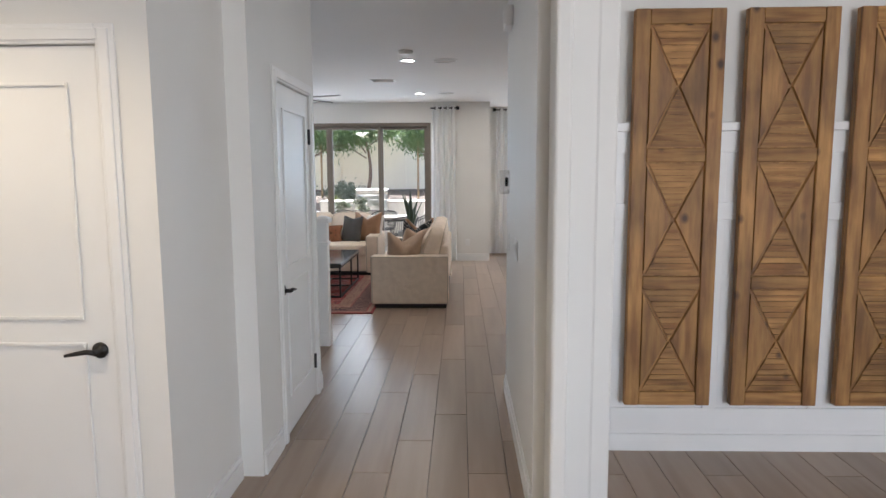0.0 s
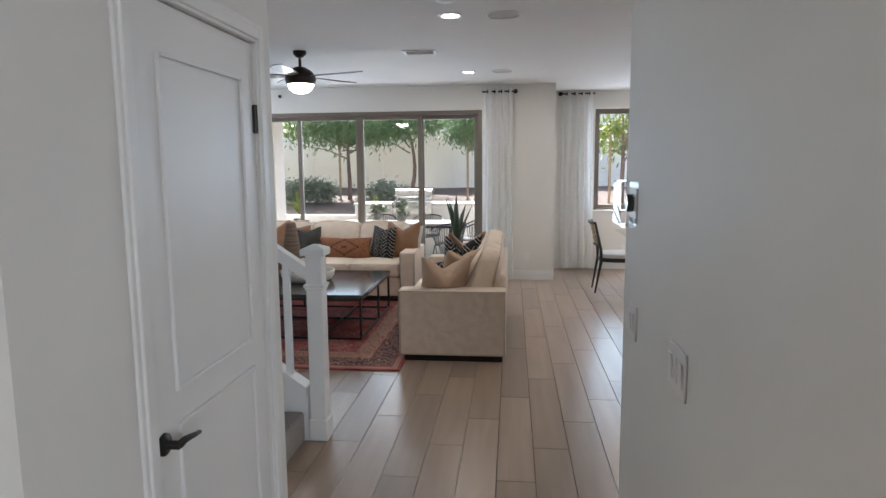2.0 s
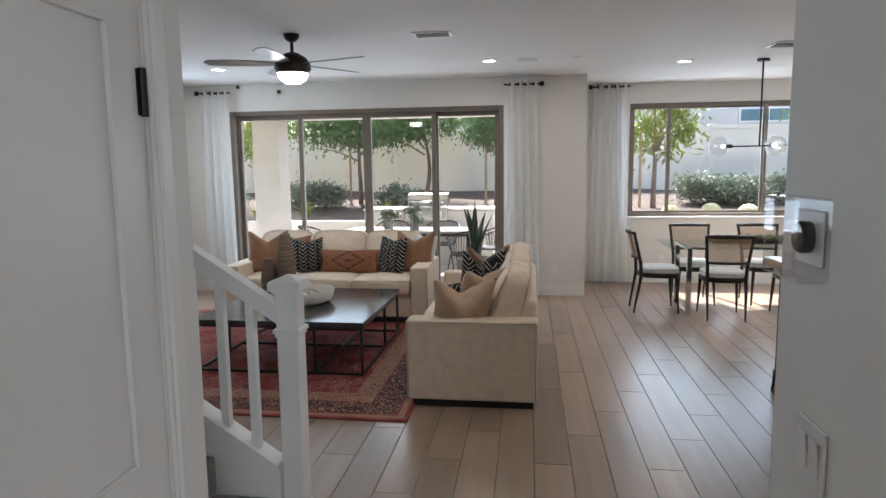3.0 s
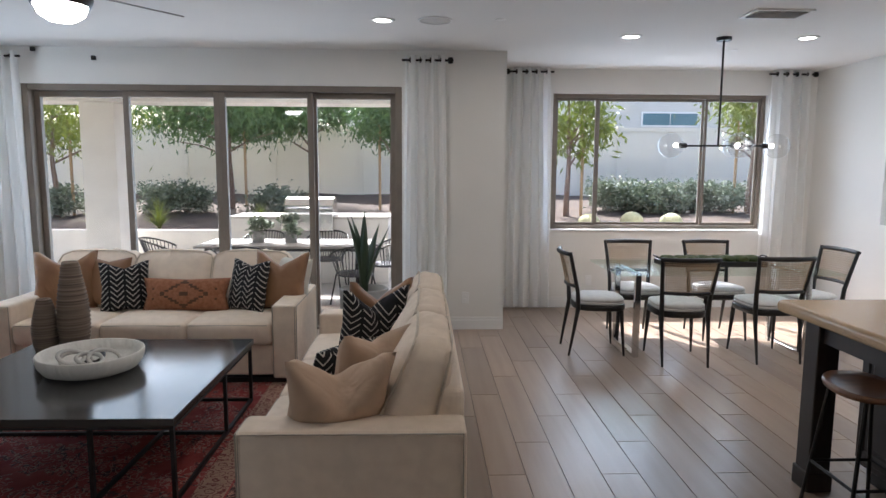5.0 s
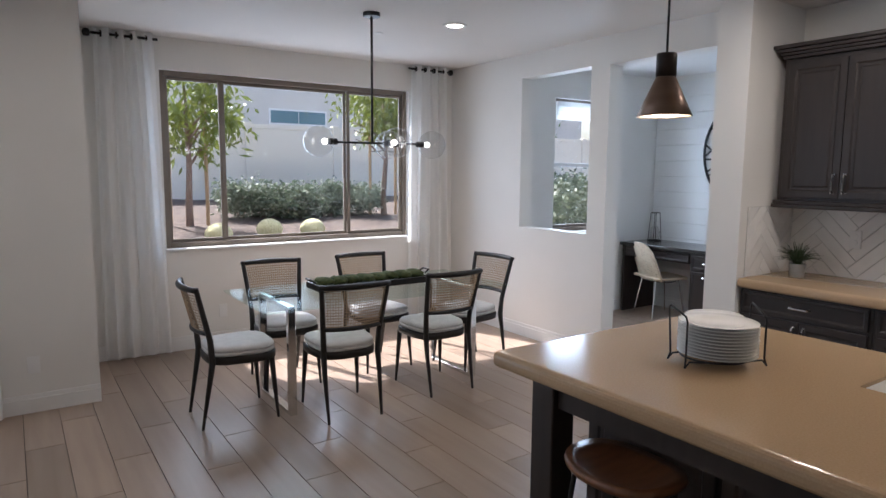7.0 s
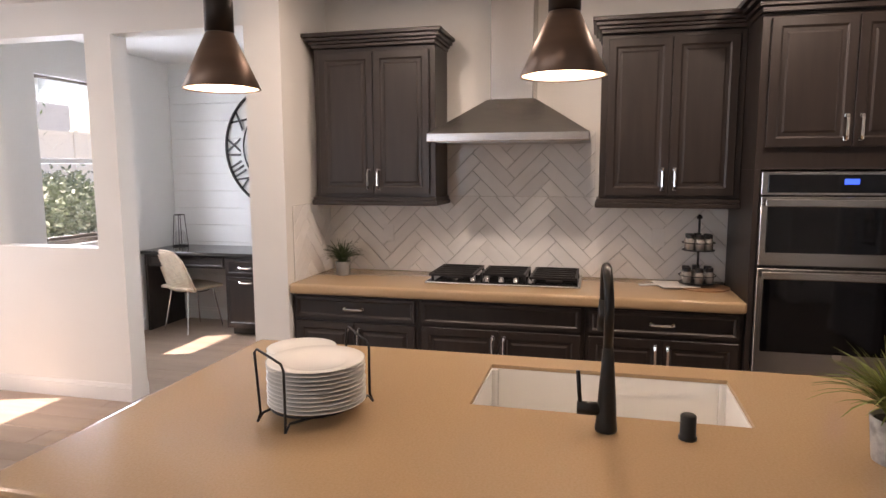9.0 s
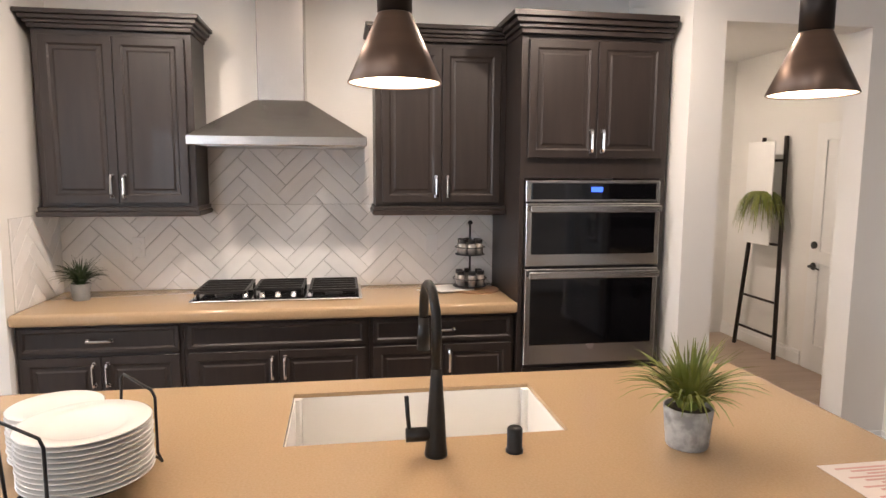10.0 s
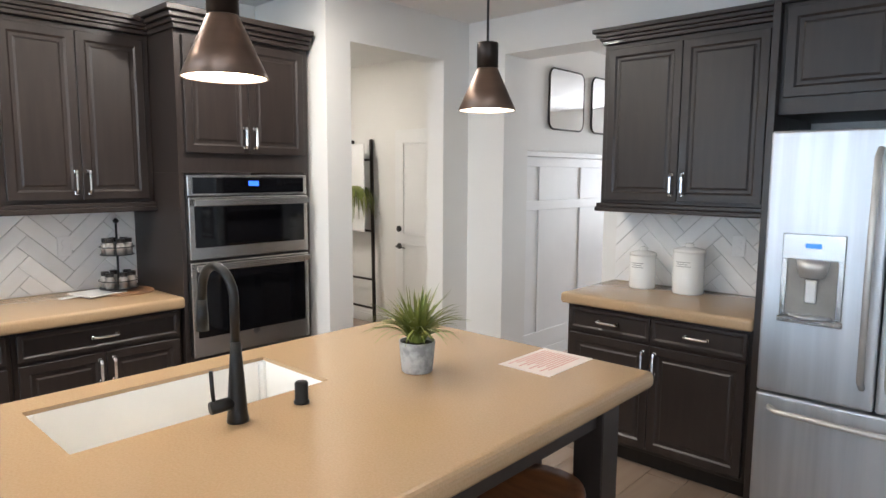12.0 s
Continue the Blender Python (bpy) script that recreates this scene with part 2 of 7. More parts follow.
def arc(c, r, a0, a1, n, plane="xz"):
    out = []
    for k in range(n + 1):
        a = radians(a0 + (a1 - a0) * k / n)
        u, v = r * math.cos(a), r * math.sin(a)
        out.append({"xz": (c[0] + u, c[1], c[2] + v), "yz": (c[0], c[1] + u, c[2] + v), "xy": (c[0] + u, c[1] + v, c[2])}[plane])
    return out


def prism(outline, y0, y1):
    """An (x, z) outline drawn out from y0 to y1."""
    bm = bmesh.new()
    a, b = [bm.verts.new((x, y0, z)) for x, z in outline], [bm.verts.new((x, y1, z)) for x, z in outline]
    bm.faces.new(a), bm.faces.new(b[::-1])
    for k in range(len(a)):
        bm.faces.new((a[k], b[k], b[(k + 1) % len(a)], a[(k + 1) % len(a)]))
    bmesh.ops.recalc_face_normals(bm, faces=bm.faces[:])
    return bm


def panel(w, h, t=0.02, frame_w=0.06, sink=0.008, slope=0.012, raised=False):
    """A framed door or drawer front: w along x, h along z, its face towards -y at y = -t."""
    bm = bx(0, -t, 0, w, 0, h, 0.002)
    bm.faces.ensure_lookup_table()
    face = max(bm.faces, key=lambda f: (-f.normal.y > 0.9) * f.calc_area())
    bmesh.ops.inset_region(bm, faces=[face], thickness=frame_w, depth=0)
    bmesh.ops.inset_region(bm, faces=[face], thickness=slope, depth=-sink)
    if raised:
        bmesh.ops.inset_region(bm, faces=[face], thickness=0.022, depth=0)
        bmesh.ops.inset_region(bm, faces=[face], thickness=0.014, depth=sink * 0.6)
    return bm


def thing(name, m, label, category, group="", kind=""):
    ob = new(name)
    ob.matrix_basis = m
    ob.empty_display_size = 0.1
    return tagged(ob, label, category, group, kind)


def part(name, bm, material, parent=None, label="", smooth=False, m=None):
    me = bpy.data.meshes.new(name)
    bmesh.ops.recalc_face_normals(bm, faces=bm.faces[:])
    bm.to_mesh(me)
    bm.free()
    me.materials.append(M[material] if isinstance(material, str) else material)
    if smooth:
        for p in me.polygons:
            p.use_smooth = True
    ob = new(name, me)
    if m is not None:
        ob.matrix_basis = m
    ob.parent = parent
    return tagged(ob, label)


def structure(name, bm, material, label, category, smooth=False):
    return tagged(part(name, bm, material, None, label, smooth), label, category, "", "structure")


def shared(name, me, parent, m):
    ob = new(name, me)
    ob.matrix_basis = m
    ob.parent = parent
    return ob


# ---- structure ----


def wall(name, axis, p0, p1, a0, a1, openings=(), label="white painted wall", z1=CEIL, material="wall"):
    """A wall whose thickness runs from p0 to p1 on the axis, from a0 to a1 along the other; openings are (from, to, bottom, top)."""
    cuts = sorted(openings)
    pieces = []
    at = a0
    for o0, o1, b, t in cuts:
        if o0 > at:
            pieces.append((at, o0, 0, z1))
        if b > 0:
            pieces.append((o0, o1, 0, b))
        if t < z1:
            pieces.append((o0, o1, t, z1))
        at = o1
    if at < a1:
        pieces.append((at, a1, 0, z1))
    bms = [bx(p0, u, b, p1, v, t) if axis == "x" else bx(u, p0, b, v, p1, t) for u, v, b, t in pieces]
    return structure(name, join(*bms), material, label, "wall")


structure("floor", bx(-4.8, -2.2, -0.12, 6.9, 12.55, -0.012), "grout", "grout bed under the plank floor", "floor")
structure("ceiling", bx(-4.8, -2.2, CEIL, 6.9, 12.55, CEIL + 0.15), "ceiling", "white painted plaster ceiling", "ceiling")
SL0, SL1, SLT = -3.95, -0.375, 2.37
wall("wall_north_living", "y", 11.33, 11.53, -4.6, 0.63, [(SL0, SL1, 0, SLT)], "white painted wall round the sliding door")
wall("wall_return", "x", 0.43, 0.63, 11.53, 12.35)
DW = (1.29, 3.745, 0.915, 2.445)
wall("wall_north_dining", "y", 12.35, 12.55, 0.43, 4.45, [DW], "white painted wall with the dining window")
wall("wall_east_dining", "x", 4.30, 4.45, 9.01, 12.35, [(10.30, 11.18, 1.07, 2.49), (9.01, 10.10, 0, 2.48)], "white painted wall with two openings")
wall("wall_nook_south", "y", 8.78, 9.01, 4.09, 6.65, (), "white painted wall end beside the kitchen")
NW = (4.98, 5.78, 0.96, 2.38)
wall("wall_nook_north", "y", 11.42, 11.6, 4.45, 6.65, [NW], "white painted wall with the nook window")
wall("wall_nook_east", "x", 6.65, 6.85, 8.78, 11.6)
wall("wall_kitchen_east", "x", 4.73, 4.9, 5.38, 8.78)
wall("wall_oven_side", "y", 5.19, 5.38, 3.96, 6.7)
wall("wall_garage_opening", "x", 3.96, 4.13, 4.05, 5.19, [(4.33, 5.19, 0, 2.41)], "white painted wall with the garage passage opening")
wall("wall_kitchen_south", "y", 3.75, 4.05, 0.70, 4.13, [(2.80, 3.62, 0, 2.45)], "white painted wall behind the fridge")
wall("wall_garage_hall", "y", 3.13, 3.33, 3.96, 6.7)
wall("wall_garage_end", "x", 6.7, 6.9, 3.13, 5.38)
wall("wall_formal_east", "x", 3.80, 3.96, -2.0, 3.75)
wall("wall_hall_right", "x", 0.45, 0.70, 3.04, 4.69)
structure("wall_formal_corner", bx(0.7005, 3.05, 0, 0.79, 3.75, CEIL, 0.012, 2), "wall", "white painted wall corner of the formal room", "wall")
structure("wall_hall_right_end", bx(0.50, 2.87, 0, 0.57, 3.039, CEIL, 0.016, 3), "wall", "white painted wall end with rounded corners", "wall")
HD = (3.84, 4.60, 0, 2.035)
wall("wall_hall_left", "x", -1.13, -0.87, 3.40, 4.75, [HD], "white painted hall wall with a door")
wall("wall_hall_left_entry", "x", -1.13, -0.98, 2.80, 3.40)
LD = (-1.93, -1.17, 0, 2.0)
wall("wall_entry_door", "y", 2.66, 2.80, -2.3, -0.98, [LD], "white painted wall with the entry closet door")
wall("wall_stair_south", "y", 4.65, 4.75, -4.6, -1.13)
WW = (10.02, 10.72, 0.97, 2.42)
wall("wall_west", "x", -4.8, -4.6, 4.65, 11.53, [WW], "white painted wall with a window")
wall("wall_entry_west", "x", -2.5, -2.3, -2.2, 2.80)
wall("wall_front", "y", -2.2, -2.0, -2.3, 3.96, [(1.45, 3.35, 0.8, 2.4)], "white painted front wall with a window")
wall("wall_closet_back", "x", -2.5, -2.3, 2.80, 4.65)


def baseboard(*runs):
    """Baseboards along runs (x0, y0, x1, y1), each standing 14 mm off its wall towards the left of the run."""
    for x0, y0, x1, y1 in runs:
        d = Vector((x1 - x0, y1 - y0, 0))
        n = Vector((-d.y, d.x, 0)).normalized() * 0.014
        xs, ys = sorted((x0, x1)), sorted((y0, y1))
        a = (xs[0] + min(0, n.x), ys[0] + min(0, n.y))
        b = (xs[1] + max(0, n.x), ys[1] + max(0, n.y))
        low = bx(a[0], a[1], 0, b[0], b[1], 0.095)
        n2 = n * 0.6
        a = (xs[0] + min(0, n2.x), ys[0] + min(0, n2.y))
        b = (xs[1] + max(0, n2.x), ys[1] + max(0, n2.y))
        structure("baseboard", join(low, bx(a[0], a[1], 0.0955, b[0], b[1], 0.125, 0.002)), "trim", "white painted baseboard", "baseboard")


baseboard((0.63, 11.33, -0.38, 11.33), (-3.92, 11.33, -4.6, 11.33), (-4.6, 11.33, -4.6, 5.9), (4.30, 12.35, 0.63, 12.35),
          (4.30, 10.10, 4.30, 12.35), (0.45, 3.06, 0.45, 4.69), (-0.87, 3.74, -0.87, 3.42), (-0.87, 4.75, -0.87, 4.69), (-0.98, 3.38, -0.98, 2.68),
          (2.80, 3.75, 0.70, 3.75), (3.80, 3.75, 3.62, 3.75), (3.80, -2.0, 3.80, 3.74), (3.62, 4.05, 3.96, 4.05), (3.96, 4.06, 3.96, 4.33), (3.96, 5.19, 3.96, 5.38),
          (6.65, 9.02, 6.65, 11.42), (6.65, 11.42, 4.45, 11.42), (4.45, 11.40, 4.45, 10.10), (5.56, 3.33, 6.7, 3.33), (0.45, 4.69, 0.70, 4.69), (4.09, 8.78, 4.09, 9.01))
# ---- floor planks ----
PW, PL = 0.2, 1.2


def plank_mesh(w, l):
    b = bx(0.0016, 0.0016, -0.014, w - 0.0016, l - 0.0016, 0.0, 0.0)
    top = [e for e in b.edges if all(v.co.z > -0.001 for v in e.verts)]
    bmesh.ops.bevel(b, geom=top, offset=0.0012, segments=1, affect="EDGES")
    me = bpy.data.meshes.new("plank")
    b.to_mesh(me)
    b.free()
    me.materials.append(M["plank"])
    return me


floor = bpy.data.objects["floor"]
cells = []
for i in range(int(11.4 / PW) + 1):
    x = -4.63 + i * PW
    y = -3.4 + (0.4 * i - 0.35) % PL
    while y < 12.5:
        y0, y1 = max(y, -2.0), min(y + PL, 12.5)
        if y1 - y0 > 0.02:
            cells.append((x, y0, min(PW, 6.7 - x), y1 - y0))
        y += PL
cells = [c for c in cells if c[2] > 0.02]
near = sorted(cells, key=lambda c: abs(c[0] - 0.2) * (0.8 if c[0] > 0 else 1.3) + abs(c[1] - 7.0) * 0.62)[:295]
keep = set(near)
plank_kinds = {}
for c in near:
    key = (round(c[2], 3), round(c[3], 3))
    if key not in plank_kinds:
        plank_kinds[key] = plank_mesh(*key)
    shared("plank", plank_kinds[key], floor, pose(c[0], c[1], 0))
rest = bmesh.new()
for c in cells:
    if c not in keep:
        bmesh.ops.create_cube(rest, size=1, matrix=Matrix.LocRotScale((c[0] + c[2] / 2, c[1] + c[3] / 2, -0.007), None, (c[2] - 0.002, c[3] - 0.002, 0.014)))
tagged(part("planks", rest, "plank", floor), "grey-brown wood-look planks", "", "", "stuff")
# ---- windows and doors of the shell ----


def bar(x0, y0, z0, x1, y1, z1):
    return bx(x0, y0, z0, x1, y1, z1, 0.004)


def pane(parent, w, h, x, z, y):
    ob = part("pane", bx(x, y - 0.004, z, x + w, y + 0.004, z + h), "glass", parent, "clear glass")
    ob.visible_shadow = False
    return ob


# sliding door: four tall leaves in a taupe frame
win = tagged(thing("window_1", pose(SL0, 11.43, 0), "four-leaf sliding glass door with taupe frame", "sliding door"), kind="structure")
W, H = SL1 - SL0, SLT
part("window_frame", join(bar(0, -0.09, 0, 0.06, 0.09, H), bar(W - 0.06, -0.09, 0, W, 0.09, H), bar(0.0605, -0.09, H - 0.055, W - 0.0605, 0.09, H), bar(0.0605, -0.09, 0, W - 0.0605, 0.09, 0.02)), "frame", win)
LEAVES = [(0.06, 0.95, 0.03), (0.92, 1.83, -0.03), (1.83, 2.72, -0.03), (2.69, W - 0.06, 0.03)]
for x0, x1, y in LEAVES:
    leaf = part("sash", join(bar(x0, y - 0.025, 0.02, x0 + 0.055, y + 0.025, H - 0.056), bar(x1 - 0.055, y - 0.025, 0.02, x1, y + 0.025, H - 0.056),
                             bar(x0 + 0.0555, y - 0.025, 0.02, x1 - 0.0555, y + 0.025, 0.10), bar(x0 + 0.0555, y - 0.025, H - 0.112, x1 - 0.0555, y + 0.025, H - 0.056)), "frame", win)
    pane(leaf, x1 - x0 - 0.11, H - 0.212, x0 + 0.055, 0.10, y)
part("handle", tube([(1.80, -0.07, 0.95), (1.80, -0.09, 0.97), (1.80, -0.09, 1.17), (1.80, -0.07, 1.19)], 0.009), "frame", win)


def slider_window(name, x0, x1, z0, z1, y, splits, label, rz=0.0, x=None):
    """A window in a wall; splits are the places of its mullions, as shares of the width."""
    w, h = x1 - x0, z1 - z0
    top = tagged(thing(name, pose(x0, y, z0) if x is None else pose(x, x1, z0, 0, 0, rz), label, "window"), kind="structure")
    part("window_frame", join(bar(0, -0.05, 0, 0.045, 0.05, h), bar(w - 0.045, -0.05, 0, w, 0.05, h), bar(0.0455, -0.05, h - 0.045, w - 0.0455, 0.05, h), bar(0.0455, -0.05, 0, w - 0.0455, 0.05, 0.045)), "frame", top)
    edges = [0.045, *[s * w for s in splits], w - 0.045]
    for k, (a, b) in enumerate(zip(edges, edges[1:])):
        yy = 0.012 if k % 2 else -0.014
        s = part("sash", join(bar(a, yy - 0.012, 0.0455, a + 0.03, yy + 0.012, h - 0.0455), bar(b - 0.03, yy - 0.012, 0.0455, b, yy + 0.012, h - 0.0455),
                              bar(a + 0.0305, yy - 0.012, 0.0455, b - 0.0305, yy + 0.012, 0.075), bar(a + 0.0305, yy - 0.012, h - 0.075, b - 0.0305, yy + 0.012, h - 0.0455)), "frame", top)
        pane(s, b - a - 0.06, h - 0.15, a + 0.03, 0.075, yy)
    return top


slider_window("window_2", DW[0], DW[1], DW[2], DW[3], 12.46, [0.217, 0.722], "wide three-part taupe dining window")
structure("sill", bx(DW[0] - 0.02, 12.315, DW[2] - 0.022, DW[1] + 0.02, 12.40, DW[2] - 0.001, 0.004), "trim", "white painted window sill", "window sill")
nook = slider_window("window_3", NW[0], NW[1], NW[2], NW[3], 11.52, [], "white framed nook window with folded shade")
part("meeting_rail", bar(0.03, -0.03, 0.70, 0.77, 0.03, 0.745), "trim", nook)
part("shade", join(*[bx(0.02, -0.10 - 0.006 * k, 1.42 - 0.22 + 0.045 * k, 0.78, -0.085 + 0.004 * k, 1.25 + 0.045 * k, 0.006, 2) for k in range(4)]), "curtain", nook, "folded white roman shade")
slider_window("window_4", WW[0], WW[1], WW[2], WW[3], 0, [], "white trimmed living room side window", 90, -4.7).matrix_basis = pose(-4.7, WW[0], WW[2], 0, 0, 90)
slider_window("window_5", 1.45, 3.35, 0.8, 2.4, -2.1, [0.5], "two-part front window of the formal room")
structure("trim", join(bx(-4.6, 9.93, 0.88, -4.575, 10.0195, 2.51, 0.003), bx(-4.6, 10.7205, 0.88, -4.575, 10.81, 2.51, 0.003), bx(-4.6, 10.02, 2.4205, -4.575, 10.72, 2.51, 0.003), bx(-4.6, 9.90, 0.88, -4.56, 10.84, 0.969, 0.003)), "trim", "white painted window casing", "trim")
for y0, y1 in ((9.1, 9.82), (9.93, 10.9)):
    structure("trim", join(bx(-4.6, y0, 0.76, -4.582, y1, 0.80, 0.003), bx(-4.6, y0, 0.24, -4.582, y1, 0.28, 0.003), bx(-4.6, y0, 0.2805, -4.582, y0 + 0.04, 0.7595, 0.003), bx(-4.6, y1 - 0.04, 0.2805, -4.582, y1, 0.7595, 0.003)), "trim", "white painted wall panel moulding", "trim")


def lever(parent, x, z, side, y=-0.035):
    """A black lever handle on a round rose, pointing to the side (+1 or -1) along x."""
    rose = part("handle", moved(lathe([(0.0, 0.0), (0.031, 0.0), (0.031, 0.006), (0.026, 0.010), (0.012, 0.012), (0.012, 0.045), (0.0, 0.045)], 24), pose(x, y, z, 90)), "black", parent, "black lever handle", True)
    part("lever", tube([(x, y - 0.043, z), (x + side * 0.03, y - 0.045, z + 0.004), (x + side * 0.075, y - 0.045, z - 0.004), (x + side * 0.115, y - 0.042, z - 0.012)], [0.011, 0.010, 0.008, 0.006]), "black", rose, "", True)


def casing(name, w, h, m, cw=0.07):
    """Stepped white door casing round an opening w by h; its face towards -y."""
    bms = []
    for t, inset, wide in ((0.011, 0.0, cw), (0.019, 0.018, cw - 0.03)):
        lo, hi = -cw + inset, -cw + inset + wide
        bms += [bx(lo, -t, 0, hi, -0.0005, h + cw - inset, 0.003), bx(w - hi, -t, 0, w - lo, -0.0005, h + cw - inset, 0.003), bx(hi + 0.0005, -t, h - hi, w - hi - 0.0005, -0.0005, h - lo, 0.003)]
    ob = structure(name, join(*bms), "trim", "white painted stepped door casing", "trim")
    ob.matrix_basis = m


def door(name, w, h, m, label, lever_x=None, side=1, hinges=None):
    """A two-panel white door leaf in its opening; x along the width, its face towards -y."""
    ob = tagged(thing(name, m, label, "door"), kind="structure")
    bm = bx(0, -0.035, 0.008, w, 0, h, 0.002)
    part("door_leaf", bm, "door", ob)
    st, mid = 0.115, 0.93
    for z0, z1 in ((0.22, mid - 0.03), (mid + 0.06, h - 0.13)):
        part("door_panel", join(bx(st, -0.0465, z0, st + 0.012, -0.0353, z1, 0.002), bx(w - st - 0.012, -0.0465, z0, w - st, -0.0353, z1, 0.002),
                                bx(st + 0.0125, -0.0465, z0, w - st - 0.0125, -0.0353, z0 + 0.012, 0.002), bx(st + 0.0125, -0.0465, z1 - 0.012, w - st - 0.0125, -0.0353, z1, 0.002)), "door", ob)
    if lever_x is not None:
        lever(ob, lever_x, 0.87, side)
    for z in (0.25, 1.77) if hinges is not None else ():
        part("hinge", join(tube([(hinges, -0.042, z - 0.05), (hinges, -0.042, z + 0.05)], 0.008), bx(hinges - 0.014, -0.038, z - 0.048, hinges + 0.014, -0.0355, z + 0.048)), "black", ob, "black door hinge")
    return ob


door("door_1", HD[1] - HD[0] - 0.004, HD[3] - 0.004, pose(-0.91, HD[0] + 0.002, 0, 0, 0, 90), "white two-panel closet door in the hall, shut", 0.042, 1, 0.745)
casing("trim", HD[1] - HD[0], HD[3], pose(-0.87, HD[0], 0, 0, 0, 90))
door("door_2", LD[1] - LD[0] - 0.004, LD[3] - 0.004, pose(LD[0] + 0.002, 2.705, 0), "white two-panel entry closet door, shut", 0.69, -1)
casing("trim", LD[1] - LD[0], LD[3], pose(LD[0], 2.66, 0))
gd = door("door_3", 0.9, 2.03, pose(5.50, 3.331, 0, 0, 0, 180), "white panel door to the garage, shut", 0.06, 1)
part("deadbolt", moved(lathe([(0, 0), (0.03, 0), (0.03, 0.014), (0, 0.02)], 20), pose(0.06, -0.035, 1.045, 90)), "black", gd, "black deadbolt")

# grommet curtains on short black rods


def curtain(name, x0, x1, y, label, z0=0.03, z1=2.60, spread=1.15, cap=1):
    w = x1 - x0
    ob = thing(name, pose((x0 + x1) / 2, y, 0), label, "curtain")
    bm = bmesh.new()
    n, rows, folds = 96, 14, 4
    grid = []
    for r in range(rows + 1):
        v = r / rows
        line = []
        for k in range(n + 1):
            u = k / n
            wide = w * (1 + (spread - 1) * (1 - v))
            amp = 0.030 + 0.012 * (1 - v)
            ph = 2 * math.pi * folds * u + 0.5 * math.sin(3 * v + u * 5)
            line.append(bm.verts.new(((u - 0.5) * wide, amp * math.sin(ph) + 0.008 * math.sin(ph * 2.3 + v * 4), z0 + v * (z1 + 0.045 - z0))))
        grid.append(line)
    for a, b in zip(grid, grid[1:]):
        for k in range(n):
            bm.faces.new((a[k], a[k + 1], b[k + 1], b[k]))
    part("drape", bm, "curtain", ob, "white linen drape", True)
    rod = part("rod", tube([(-w / 2 - 0.03, 0, z1), (w / 2 + 0.03, 0, z1)], 0.011, 10), "black", ob, "black curtain rod", True)
    for k in range(folds):
        gx = (k + 0.5) / folds * w - w / 2
        part("grommet", moved(lathe([(0.016, -0.006), (0.026, -0.006), (0.026, 0.006), (0.016, 0.006), (0.016, -0.006)], 16), pose(gx, 0, z1, 0, 90)), "black", rod)
    ex = w / 2 + 0.045 if cap > 0 else -w / 2 - 0.045
    part("finial", moved(lathe([(0, -0.03), (0.022, -0.026), (0.03, 0), (0.022, 0.026), (0, 0.03)], 16), pose(ex, 0, z1)), "black", rod, "", True)
    part("bracket", join(bx(-0.008, 0.0, z1 - 0.02, 0.008, 0.085, z1 + 0.008, 0.002)), "black", rod)
    return ob


curtain("curtain", -4.28, -3.90, 11.225, "white linen grommet curtain on black rod", cap=-1)
curtain("curtain", -0.34, 0.04, 11.225, "white linen grommet curtain on black rod")
curtain("curtain", 0.80, 1.24, 12.245, "white linen curtain beside the dining window", z1=2.66, cap=-1)
curtain("curtain", 3.71, 4.16, 12.245, "sunlit white linen curtain beside the dining window", z1=2.66)
for x, z in ((-3.80, 2.68), (-3.247, 2.605)):
    tagged(part("rod_bracket", join(bx(x - 0.02, 11.30, z - 0.02, x + 0.02, 11.33, z + 0.02, 0.006, 2)), "black", None), "small black round wall bracket above door", "bracket", "wall brackets")
# ---- living room ----


def soft(w, d, h, r, bulge=0.0, cuts=5, crease=0.0):
    """A cushion: rounded box w by d by h on the ground at its centre, its faces swelling by bulge."""
    bm = bx(-w / 2, -d / 2, 0, w / 2, d / 2, h, r, 3)
    bmesh.ops.subdivide_edges(bm, edges=[e for e in bm.edges if e.calc_length() > min(w, d, h) * 0.45], cuts=cuts, use_grid_fill=True)
    for v in bm.verts:
        u, s, t = v.co.x / (w / 2), v.co.y / (d / 2), (v.co.z - h / 2) / (h / 2)
        fx, fy, fz = max(0, 1 - u * u), max(0, 1 - s * s), max(0, 1 - t * t)
        v.co.z += bulge * t * fx * fy
        v.co.y += bulge * s * fx * fz
        v.co.x += bulge * u * fy * fz
        k = noise.noise(v.co * 7) * 0.006
        v.co += Vector((k, k, k))
        if crease and t > 0.75:
            v.co.z += crease * noise.noise(Vector((v.co.x * 22, v.co.y * 5, w)))
            v.co.y += crease * 0.5 * noise.noise(Vector((v.co.x * 17, 3, h)))
    return bm


